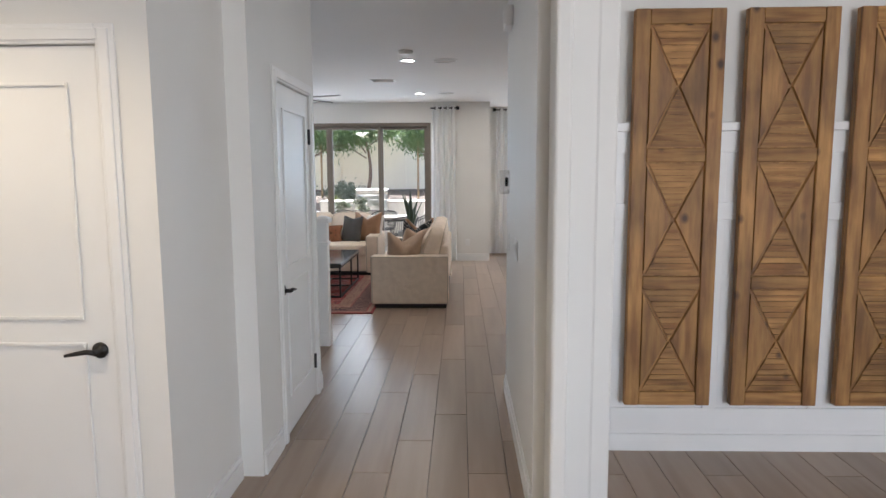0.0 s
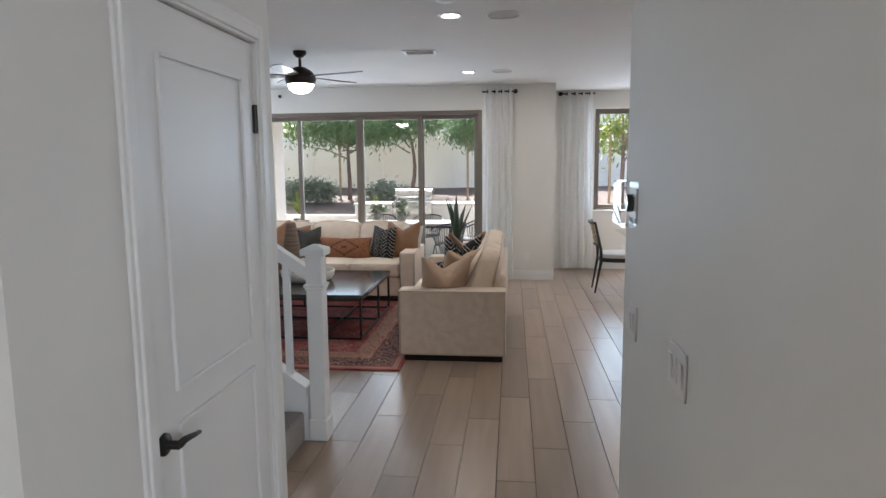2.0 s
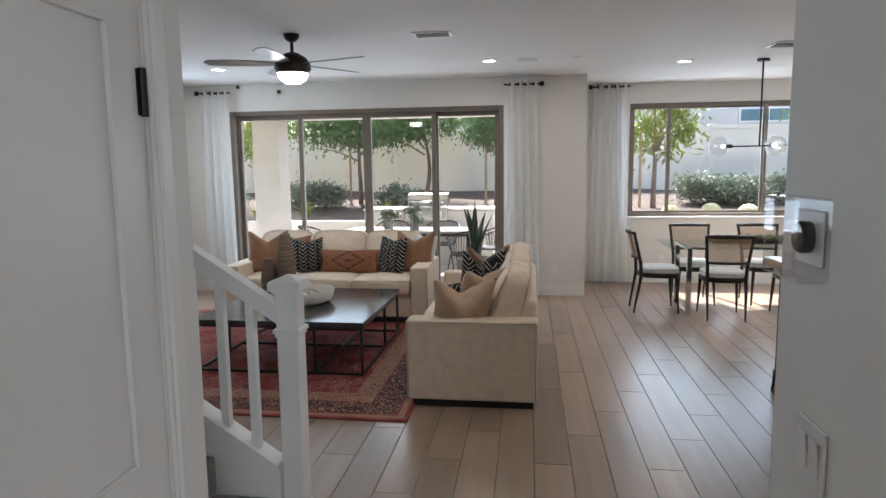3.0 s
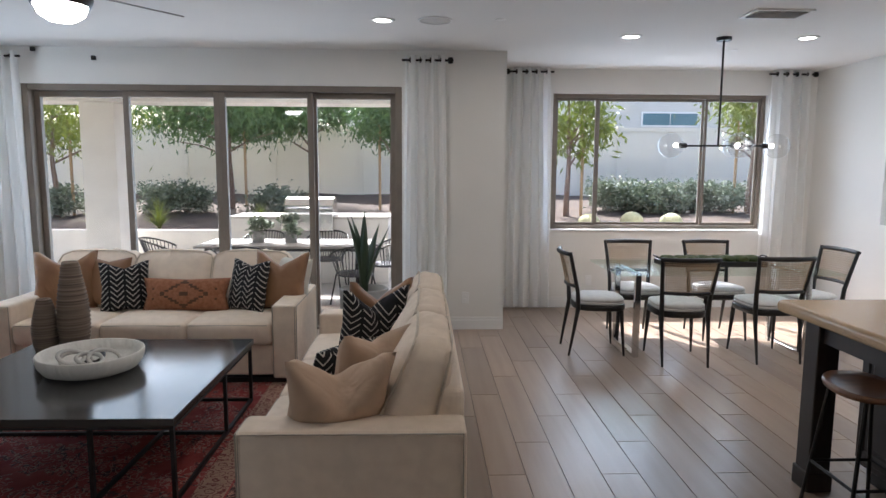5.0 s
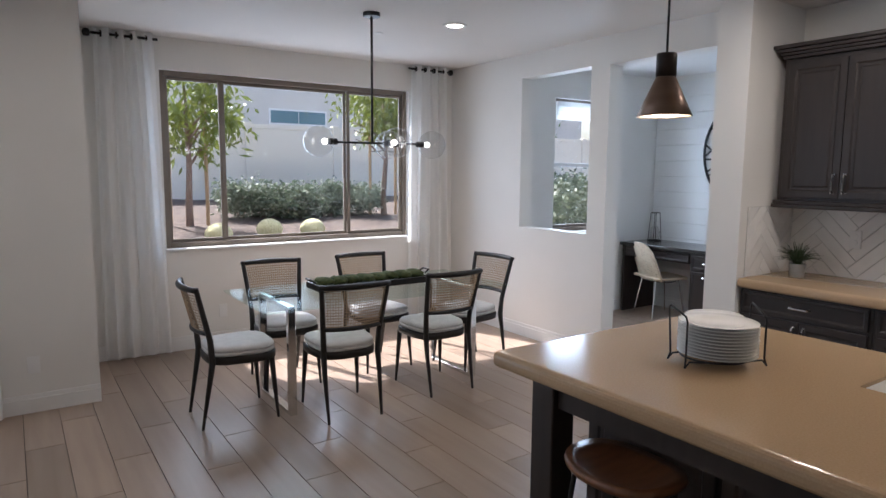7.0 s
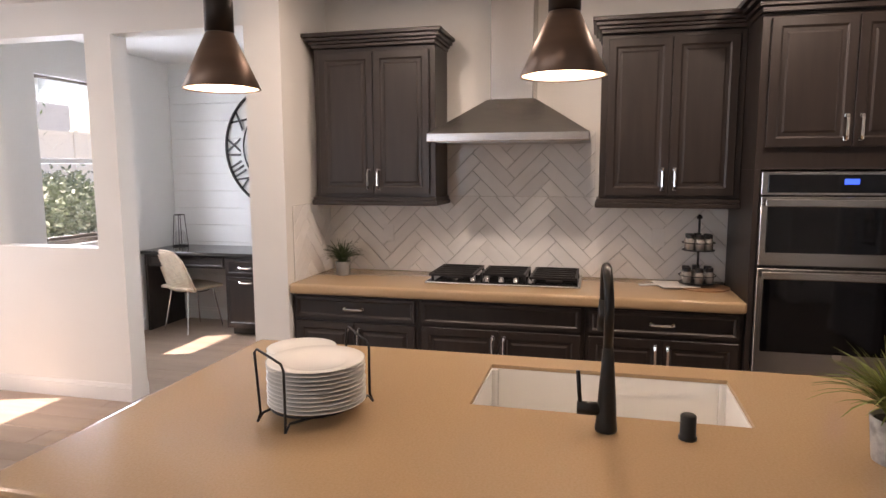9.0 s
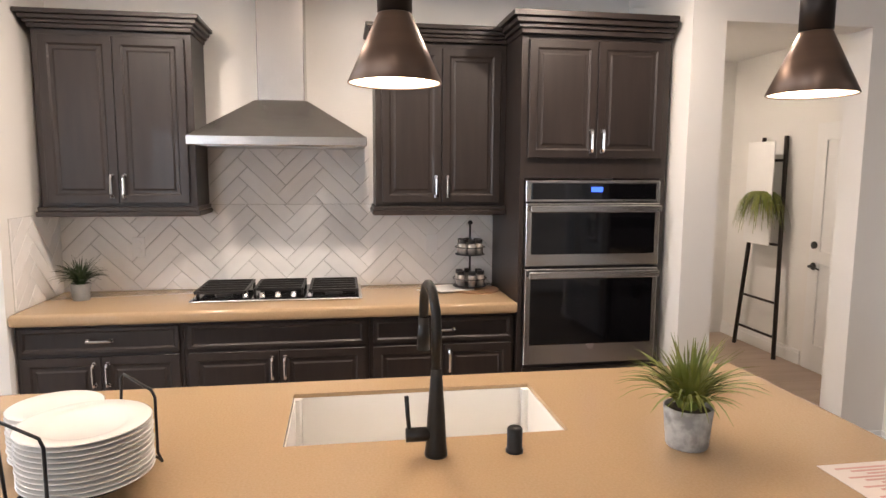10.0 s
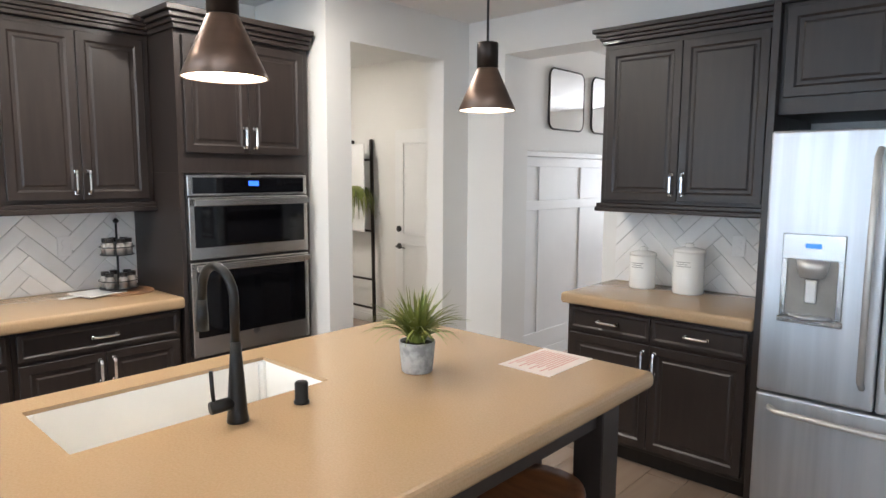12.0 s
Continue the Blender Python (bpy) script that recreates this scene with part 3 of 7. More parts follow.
def pillow(w, h, t, ears=0.0, n=18, chop=0.0):
    """A throw pillow standing on its edge: w along x, h along z, thick along y; chop dents the top edge."""
    bm = bmesh.new()
    sides = []
    for s in (-1, 1):
        rows = []
        for j in range(n + 1):
            row = []
            for i in range(n + 1):
                u, v = 2 * i / n - 1, 2 * j / n - 1
                edge = (1 - abs(u) ** 2.4) * (1 - abs(v) ** 2.4)
                pull = 1 - 0.10 * (1 - abs(u)) * abs(v) ** 3
                pull2 = 1 - 0.10 * (1 - abs(v)) * abs(u) ** 3
                x, z = u * w / 2 * pull2, h / 2 + v * h / 2 * pull
                z -= chop * max(0, v) ** 1.3 * max(0, 1 - abs(u) / 0.8) ** 0.9
                y = s * t / 2 * max(edge, 0) ** 0.5
                y *= 1 - 4.5 * chop * max(0, v) * max(0, 1 - abs(u) / 0.28)
                y += 0.011 * noise.noise(Vector((x * 10, z * 7, s + 5 * w)))
                row.append((x, y, z))
            rows.append(row)
        sides.append(rows)
    made = [[[None] * (n + 1) for _ in range(n + 1)] for _ in sides]
    for k, rows in enumerate(sides):
        for j in range(n + 1):
            for i in range(n + 1):
                rim = i in (0, n) or j in (0, n)
                made[k][j][i] = made[0][j][i] if k and rim else bm.verts.new(rows[j][i] if not rim else (rows[j][i][0], 0, rows[j][i][2]))
    for k in range(2):
        for j in range(n):
            for i in range(n):
                q = (made[k][j][i], made[k][j][i + 1], made[k][j + 1][i + 1], made[k][j + 1][i])
                bm.faces.new(q if k else q[::-1])
    return bm


def taper(y, z, d, h):
    """Thins a back cushion towards its top, keeping its back plane."""
    return d / 2 + (y - d / 2) * (1.12 - 0.45 * max(0.0, z) / h)


def sofa(name, length, m, label, depth=0.92, seats=3):
    """A track-arm sofa: its length along x, its back along +y, the seat towards -y; origin at the middle of its back foot line."""
    ob = thing(name, m, label, "sofa", "living room sofas")
    L, arm = length / 2, 0.18
    part("base", bx(-L + arm + 0.001, -depth + 0.03, 0.07, L - arm - 0.001, -0.03, 0.30, 0.012, 2), "cream", ob)
    for s in (-1, 1):
        x0, x1 = sorted((s * L, s * (L - arm)))
        a = part("arm", bx(x0, -depth, 0.05, x1, -0.001, 0.60, 0.022, 3), "cream", ob)
        e = 0.0035
        loop = [(x0 + 0.01, -depth, 0.06), (x0 + 0.01, -depth, 0.588), (x1 - 0.01, -depth, 0.588), (x1 - 0.01, -depth, 0.06)]
        part("piping", tube(loop, e, 6), "piping", a, "thin grey piping")
        xs = s * L
        part("piping", tube([(xs, -depth + 0.012, 0.06), (xs, -depth + 0.012, 0.588), (xs, -0.014, 0.588), (xs, -0.014, 0.06)], e, 6), "piping", a)
    part("back", bx(-L + arm, -0.13, 0.30, L - arm, 0.0, 0.70, 0.03, 3), "cream", ob)
    part("plinth", bx(-L + 0.03, -depth + 0.04, 0.0, L - 0.03, -0.03, 0.05), "blackwood", ob, "dark recessed plinth")
    w = (length - 2 * arm) / seats
    for k in range(seats):
        cx = -L + arm + w * (k + 0.5)
        c = part("seat_cushion", moved(soft(w - 0.008, depth - 0.22, 0.17, 0.035, 0.018), pose(cx, -depth + (depth - 0.22) / 2 - 0.012, 0.30)), "cream", ob, "", True)
        fy = -depth - 0.012
        part("piping", tube([(cx - w / 2 + 0.03, fy + 0.002, 0.452), (cx + w / 2 - 0.03, fy + 0.002, 0.452)], 0.004, 6), "piping", c)
        hb, db, swell, cyb = 0.445, 0.27, 0.036, -0.255
        shell = soft(w - 0.008, db, hb, 0.06, swell, 19, 0.022)
        for v in shell.verts:
            v.co.y = taper(v.co.y, v.co.z, db, hb)
        b = part("back_cushion", moved(shell, pose(cx, cyb, 0.455, -11)), "cream", ob, "", True)
        for edge in (-0.112, 0.112):
            fy = 1 - (edge / (db / 2)) ** 2
            run = [(-w / 2 - 0.002 - swell * fy * 0.5, z) for z in (0.12, 0.25, 0.36)] + [(-w / 2 + 0.018, hb - 0.022)]
            run += [(u * w / 2, hb + 0.004 + swell * fy * (1 - u * u)) for u in (-0.7, -0.35, 0, 0.35, 0.7)]
            run += [(-x, z) for x, z in run[3::-1]]
            part("piping", moved(tube([(x, taper(edge, z, db, hb), z) for x, z in run], 0.006, 6), pose(cx, cyb, 0.455, -11)), "welt", b)
    return ob


sofa("sofa", 2.22, pose(-2.205, 10.57, 0.0), "cream linen three-seat sofa in front of the sliding door", 0.90)
sofa("sofa", 2.16, pose(0.0, 8.49, 0.0, 0, 0, -90), "cream linen sofa on the rug beside the dining area", 0.88)

# pillow fabrics


def stripes_cloth():
    m = mat("black mudcloth", (0.008, 0.008, 0.010), 0.95, scale=30, bump=0.3, bscale=500)
    nodes, links = m.node_tree.nodes, m.node_tree.links
    co = nodes.new("ShaderNodeTexCoord")
    sep = nodes.new("ShaderNodeSeparateXYZ")
    links.new(co.outputs["Object"], sep.inputs[0])

    def math_node(op, a, b=None):
        nd = nodes.new("ShaderNodeMath")
        nd.operation = op
        for i, v in enumerate((a, b)):
            if v is None:
                continue
            if isinstance(v, (int, float)):
                nd.inputs[i].default_value = v
            else:
                links.new(v, nd.inputs[i])
        return nd.outputs[0]
    tri = math_node("PINGPONG", sep.outputs["X"], 0.055)
    run = math_node("ADD", math_node("MULTIPLY", sep.outputs["Z"], 1.0), tri)
    wave = math_node("PINGPONG", run, 0.021)
    line = math_node("LESS_THAN", wave, 0.0042)
    gap = math_node("GREATER_THAN", tri, 0.008)
    fac = math_node("MULTIPLY", line, gap)
    mixer = nodes.new("ShaderNodeMixRGB")
    old = nodes["Principled BSDF"].inputs["Base Color"].links[0].from_socket
    links.new(fac, mixer.inputs[0]), links.new(old, mixer.inputs[1])
    mixer.inputs[2].default_value = (0.50, 0.46, 0.40, 1)
    links.new(mixer.outputs[0], nodes["Principled BSDF"].inputs["Base Color"])
    return m


def kilim_cloth():
    """Stepped diamond rings in rust and brown."""
    m = mat("rust kilim", (0.25, 0.098, 0.046), 0.95, col2=(0.33, 0.145, 0.075), scale=40, bump=0.3, bscale=500)
    nodes, links = m.node_tree.nodes, m.node_tree.links
    co, sep = nodes.new("ShaderNodeTexCoord"), nodes.new("ShaderNodeSeparateXYZ")
    links.new(co.outputs["Object"], sep.inputs[0])

    def mn(op, a, b=0.0):
        nd = nodes.new("ShaderNodeMath")
        nd.operation = op
        for i, v in enumerate((a, b)):
            if isinstance(v, (int, float)):
                nd.inputs[i].default_value = v
            else:
                links.new(v, nd.inputs[i])
        return nd.outputs[0]
    sx = mn("MULTIPLY", mn("FLOOR", mn("MULTIPLY", mn("ABSOLUTE", sep.outputs["X"]), 60.0)), 1 / 60.0)
    sz = mn("MULTIPLY", mn("FLOOR", mn("MULTIPLY", mn("ABSOLUTE", mn("SUBTRACT", sep.outputs["Z"], 0.14)), 64.0)), 1 / 64.0)
    d = mn("ADD", mn("MULTIPLY", sx, 0.55), sz)
    ring = mn("LESS_THAN", mn("PINGPONG", d, 0.042), 0.010)
    inside = mn("LESS_THAN", d, 0.16)
    mixer = nodes.new("ShaderNodeMixRGB")
    old = nodes["Principled BSDF"].inputs["Base Color"].links[0].from_socket
    links.new(mn("MULTIPLY", ring, inside), mixer.inputs[0]), links.new(old, mixer.inputs[1])
    mixer.inputs[2].default_value = (0.10, 0.05, 0.028, 1)
    links.new(mixer.outputs[0], nodes["Principled BSDF"].inputs["Base Color"])
    return m


M["mudcloth"], M["kilim"] = stripes_cloth(), kilim_cloth()
M["tanleather"] = mat("tan leather", (0.30, 0.155, 0.072), 0.5, col2=(0.235, 0.115, 0.052), scale=6, bump=0.2, bscale=180)
M["tansuede"] = mat("beige suede", (0.52, 0.375, 0.265), 0.85, col2=(0.455, 0.325, 0.225), scale=5, bump=0.15, bscale=300)
M["white_linen"] = mat("off-white linen", (0.72, 0.69, 0.63), 0.95, scale=20, bump=0.3, bscale=500)
for cloth in ("tanleather", "tansuede", "mudcloth", "white_linen"):
    wrinkled(M[cloth], 8.0, (1, 1, 0.6), 0.03)


def throw(w, h, t, m, material, label, chop=0.0, back=None):
    ob = tagged(part("throw_pillow", pillow(w, h, t, chop=chop), material, None, label, True, m), label, "pillow", "throw pillows")
    return ob


S1 = 10.08   # the seat of the sofa by the sliding door
throw(0.46, 0.48, 0.17, pose(-2.98, S1 + 0.02, 0.465, -16, 0, 16), "tanleather", "tan leather throw pillow with dented top", 0.11)
throw(0.40, 0.42, 0.15, pose(-2.72, S1 + 0.10, 0.465, -14, 0, -8), "tanleather", "tan leather throw pillow on the cream sofa", 0.02)
throw(0.36, 0.40, 0.15, pose(-2.50, S1 + 0.0, 0.465, -16, 0, 24), "mudcloth", "black mudcloth pillow with white arrow stripes", 0.04)
throw(0.68, 0.27, 0.15, pose(-2.03, S1 - 0.02, 0.465, -14, 0, 0), "kilim", "rust kilim lumbar pillow with stepped diamonds")
throw(0.36, 0.42, 0.15, pose(-1.57, S1 - 0.03, 0.465, -15, 0, -26), "mudcloth", "black mudcloth pillow with white arrow stripes", 0.03)
throw(0.46, 0.48, 0.17, pose(-1.33, S1 + 0.02, 0.465, -16, 0, -14), "tanleather", "tan leather throw pillow with dented top", 0.10)
throw(0.40, 0.42, 0.15, pose(-1.27, S1 + 0.12, 0.465, -14, 0, -35), "white_linen", "off-white linen throw pillow on the cream sofa")
throw(0.43, 0.47, 0.23, pose(-0.545, 7.71, 0.462, -30, 0, 196), "tansuede", "beige suede pillow with dented top by the arm", 0.18)
throw(0.42, 0.46, 0.20, pose(-0.46, 7.98, 0.462, -22, 0, 222), "tansuede", "beige suede throw pillow on the cream sofa", 0.07)
throw(0.40, 0.30, 0.14, pose(-0.62, 8.20, 0.462, -22, 0, 230), "mudcloth", "black mudcloth pillow with white arrow stripes")
throw(0.42, 0.47, 0.20, pose(-0.50, 8.86, 0.462, -18, 0, 208), "mudcloth", "black mudcloth pillow with dented top", 0.14)
throw(0.42, 0.48, 0.18, pose(-0.48, 9.08, 0.462, -18, 0, 205), "tanleather", "tan leather throw pillow with dented top", 0.14)

# coffee table: dark top on a black iron frame
ct = thing("coffee_table", pose(-2.02, 8.655, 0.012), "large square dark grey coffee table on black iron frame", "coffee table")
M["slate"] = mat("dark grey table top", (0.036, 0.034, 0.032), 0.15, col2=(0.05, 0.047, 0.043), scale=3, rvar=0.04)
HX = 0.70
part("tabletop", bx(-HX, -HX, 0.385, HX, HX, 0.425, 0.003), "slate", ct, "dark grey satin tabletop")
legs = [(-HX + 0.02, -HX + 0.03), (0.3, -HX + 0.03), (HX - 0.02, -HX + 0.03), (HX - 0.02, 0.12), (HX - 0.02, HX - 0.03), (-0.3, HX - 0.03), (-HX + 0.02, HX - 0.03), (-HX + 0.02, -0.12)]
for x, y in legs:
    part("leg", bx(x - 0.010, y - 0.010, 0.0205, x + 0.010, y + 0.010, 0.3645), "black", ct)
for z in (0.0, 0.365):
    for a, b in (((-HX + 0.01, -HX + 0.02), (HX - 0.01, -HX + 0.04)), ((-HX + 0.01, HX - 0.04), (HX - 0.01, HX - 0.02)), ((-HX + 0.01, -HX + 0.0405), (-HX + 0.03, HX - 0.0405)), ((HX - 0.03, -HX + 0.0405), (HX - 0.01, HX - 0.0405))):
        part("rail", bx(a[0], a[1], z, b[0], b[1], z + 0.02), "black", ct)
part("rail", bx(0.29, -HX + 0.0405, 0.0, 0.31, HX - 0.0405, 0.0195), "black", ct)
part("rail", bx(-HX + 0.0305, 0.11, 0.0, HX - 0.0305, 0.13, 0.0195), "black", ct)
TZ = 0.012 + 0.425
bowl = tagged(part("bowl", lathe([(0, 0.0), (0.19, 0.0), (0.245, 0.02), (0.272, 0.06), (0.28, 0.108), (0.276, 0.114), (0.266, 0.112), (0.255, 0.062), (0.21, 0.030), (0, 0.024)], 48), "white_linen", None, "", True, pose(-2.06, 8.69, TZ)), "round off-white shallow bowl on the coffee table", "bowl")
M["rope"] = mat("white chain links", (0.55, 0.52, 0.47), 0.7, scale=20)
for k, (dx, dy, rz, tilt) in enumerate(((-0.10, 0.02, 20, 48), (-0.01, 0.05, -60, 14), (0.08, -0.02, 35, 55), (0.03, -0.08, -20, 16), (-0.07, -0.08, 70, 40))):
    ring = [(0.065 * math.cos(a) * 1.25, 0.05 * math.sin(a), 0) for a in [2 * math.pi * i / 20 for i in range(21)]]
    tagged(part("chain_link", tube(ring, 0.011, 8, False), "rope" if k != 1 else "darkbronze", None, "", True, pose(-2.06 + dx, 8.69 + dy, TZ + 0.052 + 0.012 * k, tilt, 8, rz)), "carved decorative chain link in the bowl", "decoration", "chain links")
M["basket"] = mat("ribbed brown clay", (0.10, 0.068, 0.05), 0.9, col2=(0.30, 0.225, 0.165), scale=3.0, stretch=(0.3, 0.3, 26), bump=0.6, bscale=50)


def vase(h, r, x, y, label):
    prof = []
    n = 44
    for k in range(n + 1):
        v = k / n
        body = r * (0.72 + 0.55 * math.sin(math.pi * min(1, v * 0.95 + 0.12)) * (1 - 0.25 * v)) if v < 0.97 else r * 0.62
        prof.append((body * (1 + (0.055 if k % 2 else -0.055)), h * v))
    prof = [(0, 0)] + prof + [(r * 0.5, h), (r * 0.48, h * 0.9), (0, h * 0.88)]
    tagged(part("vase", lathe(prof, 36), "basket", None, label, True, pose(x, y, TZ)), label, "vase", "ribbed vases")


vase(0.57, 0.076, -2.36, 9.08, "tall ribbed brown vase on the coffee table")
vase(0.34, 0.064, -2.525, 9.06, "short ribbed brown vase on the coffee table")


def rug_material():
    """A faded red rug: patterned field, dark guard stripes and a light flowered border."""
    m = mat("faded red rug", (0.21, 0.022, 0.024), 0.98, col2=(0.30, 0.06, 0.052), scale=7, bump=0.5, bscale=300)
    nodes, links = m.node_tree.nodes, m.node_tree.links
    co, sep = nodes.new("ShaderNodeTexCoord"), nodes.new("ShaderNodeSeparateXYZ")
    links.new(co.outputs["Object"], sep.inputs[0])

    def mn(op, a, b=0.0):
        nd = nodes.new("ShaderNodeMath")
        nd.operation = op
        for i, v in enumerate((a, b)):
            if isinstance(v, (int, float)):
                nd.inputs[i].default_value = v
            else:
                links.new(v, nd.inputs[i])
        return nd.outputs[0]

    def mix(f, a, col):
        nd = nodes.new("ShaderNodeMixRGB")
        links.new(f, nd.inputs[0]), links.new(a, nd.inputs[1])
        nd.inputs[2].default_value = (*col, 1)
        return nd.outputs[0]
    out = nodes["Principled BSDF"].inputs["Base Color"].links[0].from_socket
    ex = mn("SUBTRACT", RUGX, mn("ABSOLUTE", sep.outputs["X"]))
    ey = mn("SUBTRACT", RUGY, mn("ABSOLUTE", sep.outputs["Y"]))
    e = mn("MINIMUM", ex, ey)
    vor = nodes.new("ShaderNodeTexVoronoi")
    vor.inputs["Scale"].default_value, vor.feature = 21.0, "F1"
    warp, bent = nodes.new("ShaderNodeTexNoise"), nodes.new("ShaderNodeMixRGB")
    warp.inputs["Scale"].default_value, warp.inputs["Detail"].default_value = 9.0, 3
    bent.blend_type, bent.inputs[0].default_value = "LINEAR_LIGHT", 0.05
    links.new(co.outputs["Object"], warp.inputs["Vector"]), links.new(co.outputs["Object"], bent.inputs[1]), links.new(warp.outputs["Color"], bent.inputs[2])
    links.new(bent.outputs[0], vor.inputs["Vector"])
    rings = mn("LESS_THAN", mn("PINGPONG", vor.outputs["Distance"], 0.20), 0.055)
    big = nodes.new("ShaderNodeTexVoronoi")
    big.inputs["Scale"].default_value = 5.5
    links.new(bent.outputs[0], big.inputs["Vector"])
    medal = mn("LESS_THAN", mn("PINGPONG", big.outputs["Distance"], 0.13), 0.022)
    wear = nodes.new("ShaderNodeTexNoise")
    wear.inputs["Scale"].default_value, wear.inputs["Detail"].default_value = 4.0, 8
    links.new(co.outputs["Object"], wear.inputs["Vector"])
    faint = mn("GREATER_THAN", wear.outputs["Fac"], 0.46)
    field = mn("GREATER_THAN", e, 0.46)
    border = mn("SUBTRACT", 1.0, field)
    out = mix(mn("MULTIPLY", mn("MULTIPLY", medal, faint), field), out, (0.075, 0.03, 0.035))
    out = mix(mn("MULTIPLY", mn("MULTIPLY", rings, faint), field), out, (0.34, 0.20, 0.16))
    light = mn("MULTIPLY", mn("GREATER_THAN", e, 0.30), border)
    out = mix(light, out, (0.36, 0.22, 0.155))
    out = mix(mn("MULTIPLY", light, rings), out, (0.16, 0.04, 0.035))
    mid = mn("MULTIPLY", mn("GREATER_THAN", e, 0.09), mn("LESS_THAN", e, 0.29))
    out = mix(mid, out, (0.055, 0.022, 0.024))
    out = mix(mn("MULTIPLY", mid, rings), out, (0.40, 0.22, 0.15))
    outer = mn("MULTIPLY", mn("GREATER_THAN", e, 0.03), mn("LESS_THAN", e, 0.075))
    out = mix(outer, out, (0.33, 0.19, 0.13))
    hsv = nodes.new("ShaderNodeHueSaturation")
    rng = nodes.new("ShaderNodeMapRange")
    rng.inputs["To Min"].default_value, rng.inputs["To Max"].default_value = 0.65, 1.35
    links.new(wear.outputs["Fac"], rng.inputs[0]), links.new(rng.outputs[0], hsv.inputs["Value"]), links.new(out, hsv.inputs["Color"])
    links.new(hsv.outputs[0], nodes["Principled BSDF"].inputs["Base Color"])
    return m


RUGX, RUGY = 1.52, 1.52
M["rug"] = rug_material()
rb = bx(-RUGX, -RUGY, 0, RUGX, RUGY, 0.011, 0.004)
tagged(part("rug", rb, "rug", None, "", False, pose(-2.35, 8.655, 0.0005)), "faded red oriental rug with flowered border under table", "rug")

# agave in a pot behind the sofa
M["agave"] = mat("dark green agave leaf", (0.035, 0.06, 0.032), 0.45, col2=(0.055, 0.085, 0.045), scale=5, stretch=(1, 1, 0.3))
M["pot_grey"] = mat("grey pot", (0.22, 0.21, 0.20), 0.8, col2=(0.30, 0.29, 0.27), scale=6, bump=0.4, bscale=40)


def blade(length, width, lean, turn, droop=0.1, n=9, thick=0.25):
    """A pointed fleshy leaf that grows up from the origin, leaning outwards."""
    bm = bmesh.new()
    rings = []
    for k in range(n + 1):
        v = k / n
        wd = width * (0.55 + 0.9 * v - 1.45 * v ** 2.2) if k < n else 0.0
        wd = max(wd, 0.0015)
        out = math.sin(lean + droop * v) * length * v
        up = math.cos(lean + droop * v) * length * v
        rings.append([bm.verts.new((-wd / 2, out - wd * thick, up)), bm.verts.new((0, out + wd * 0.12, up)), bm.verts.new((wd / 2, out - wd * thick, up)), bm.verts.new((0, out + wd * 0.12 - wd * thick * 0.7, up))])
    for a, b in zip(rings, rings[1:]):
        for k in range(4):
            bm.faces.new((a[k], a[(k + 1) % 4], b[(k + 1) % 4], b[k]))
    bm.faces.new(rings[0])
    return moved(bm, pose(0, 0, 0, 0, 0, turn))


ag = thing("agave_plant", pose(-0.65, 10.22, 0), "potted dark green agave with stiff upright leaves", "plant")
part("pot", lathe([(0, 0), (0.14, 0), (0.19, 0.35), (0.20, 0.62), (0.18, 0.63), (0.165, 0.58), (0, 0.57)], 28), "pot_grey", ag, "tall grey planter pot", True)
for k in range(7):
    part("leaf", moved(blade(0.52 + 0.2 * random.random(), 0.11, radians(3 + 12 * (k % 3) / 2), k * 137.5, 0.10), pose(0, 0, 0.57)), "agave", ag, "", True)

# ceiling fan
fan = thing("ceiling_fan", pose(-2.0, 8.50, CEIL), "bronze five-blade ceiling fan with lit globe", "ceiling fan")
part("canopy", lathe([(0, 0), (0.065, 0), (0.062, -0.03), (0.03, -0.06), (0.0, -0.06)], 28), "darkbronze", fan, "", True)
part("downrod", tube([(0, 0, -0.05), (0, 0, -0.17)], 0.014, 12), "darkbronze", fan, "", True)
part("motor", lathe([(0, -0.14), (0.05, -0.15), (0.11, -0.185), (0.145, -0.23), (0.15, -0.28), (0.135, -0.315), (0.0, -0.315)], 36), "darkbronze", fan, "dark bronze motor housing", True)
part("light", lathe([(0, -0.40), (0.06, -0.39), (0.105, -0.36), (0.125, -0.3155), (0, -0.3155)], 32), "lampglow", fan, "glowing white glass bowl", True)
M["fanblade"] = mat("grey fan blade", (0.24, 0.225, 0.215), 0.35, col2=(0.30, 0.285, 0.27), scale=4, stretch=(1, 8, 1))
for k in range(5):
    b = bmesh.new()
    out = [(0.13, -0.035), (0.24, -0.055), (0.50, -0.065), (0.66, -0.055), (0.70, 0.0), (0.66, 0.05), (0.50, 0.058), (0.24, 0.045), (0.13, 0.03)]
    lo, hi = [b.verts.new((x, y, -0.003)) for x, y in out], [b.verts.new((x, y, 0.004)) for x, y in out]
    b.faces.new(lo[::-1]), b.faces.new(hi)
    for i in range(len(out)):
        b.faces.new((lo[i], lo[(i + 1) % len(out)], hi[(i + 1) % len(out)], hi[i]))
    part("blade", moved(b, pose(0, 0, -0.235, 0, 0, 72 * k + 54) @ pose(0, 0, 0, 13)), "fanblade", fan)

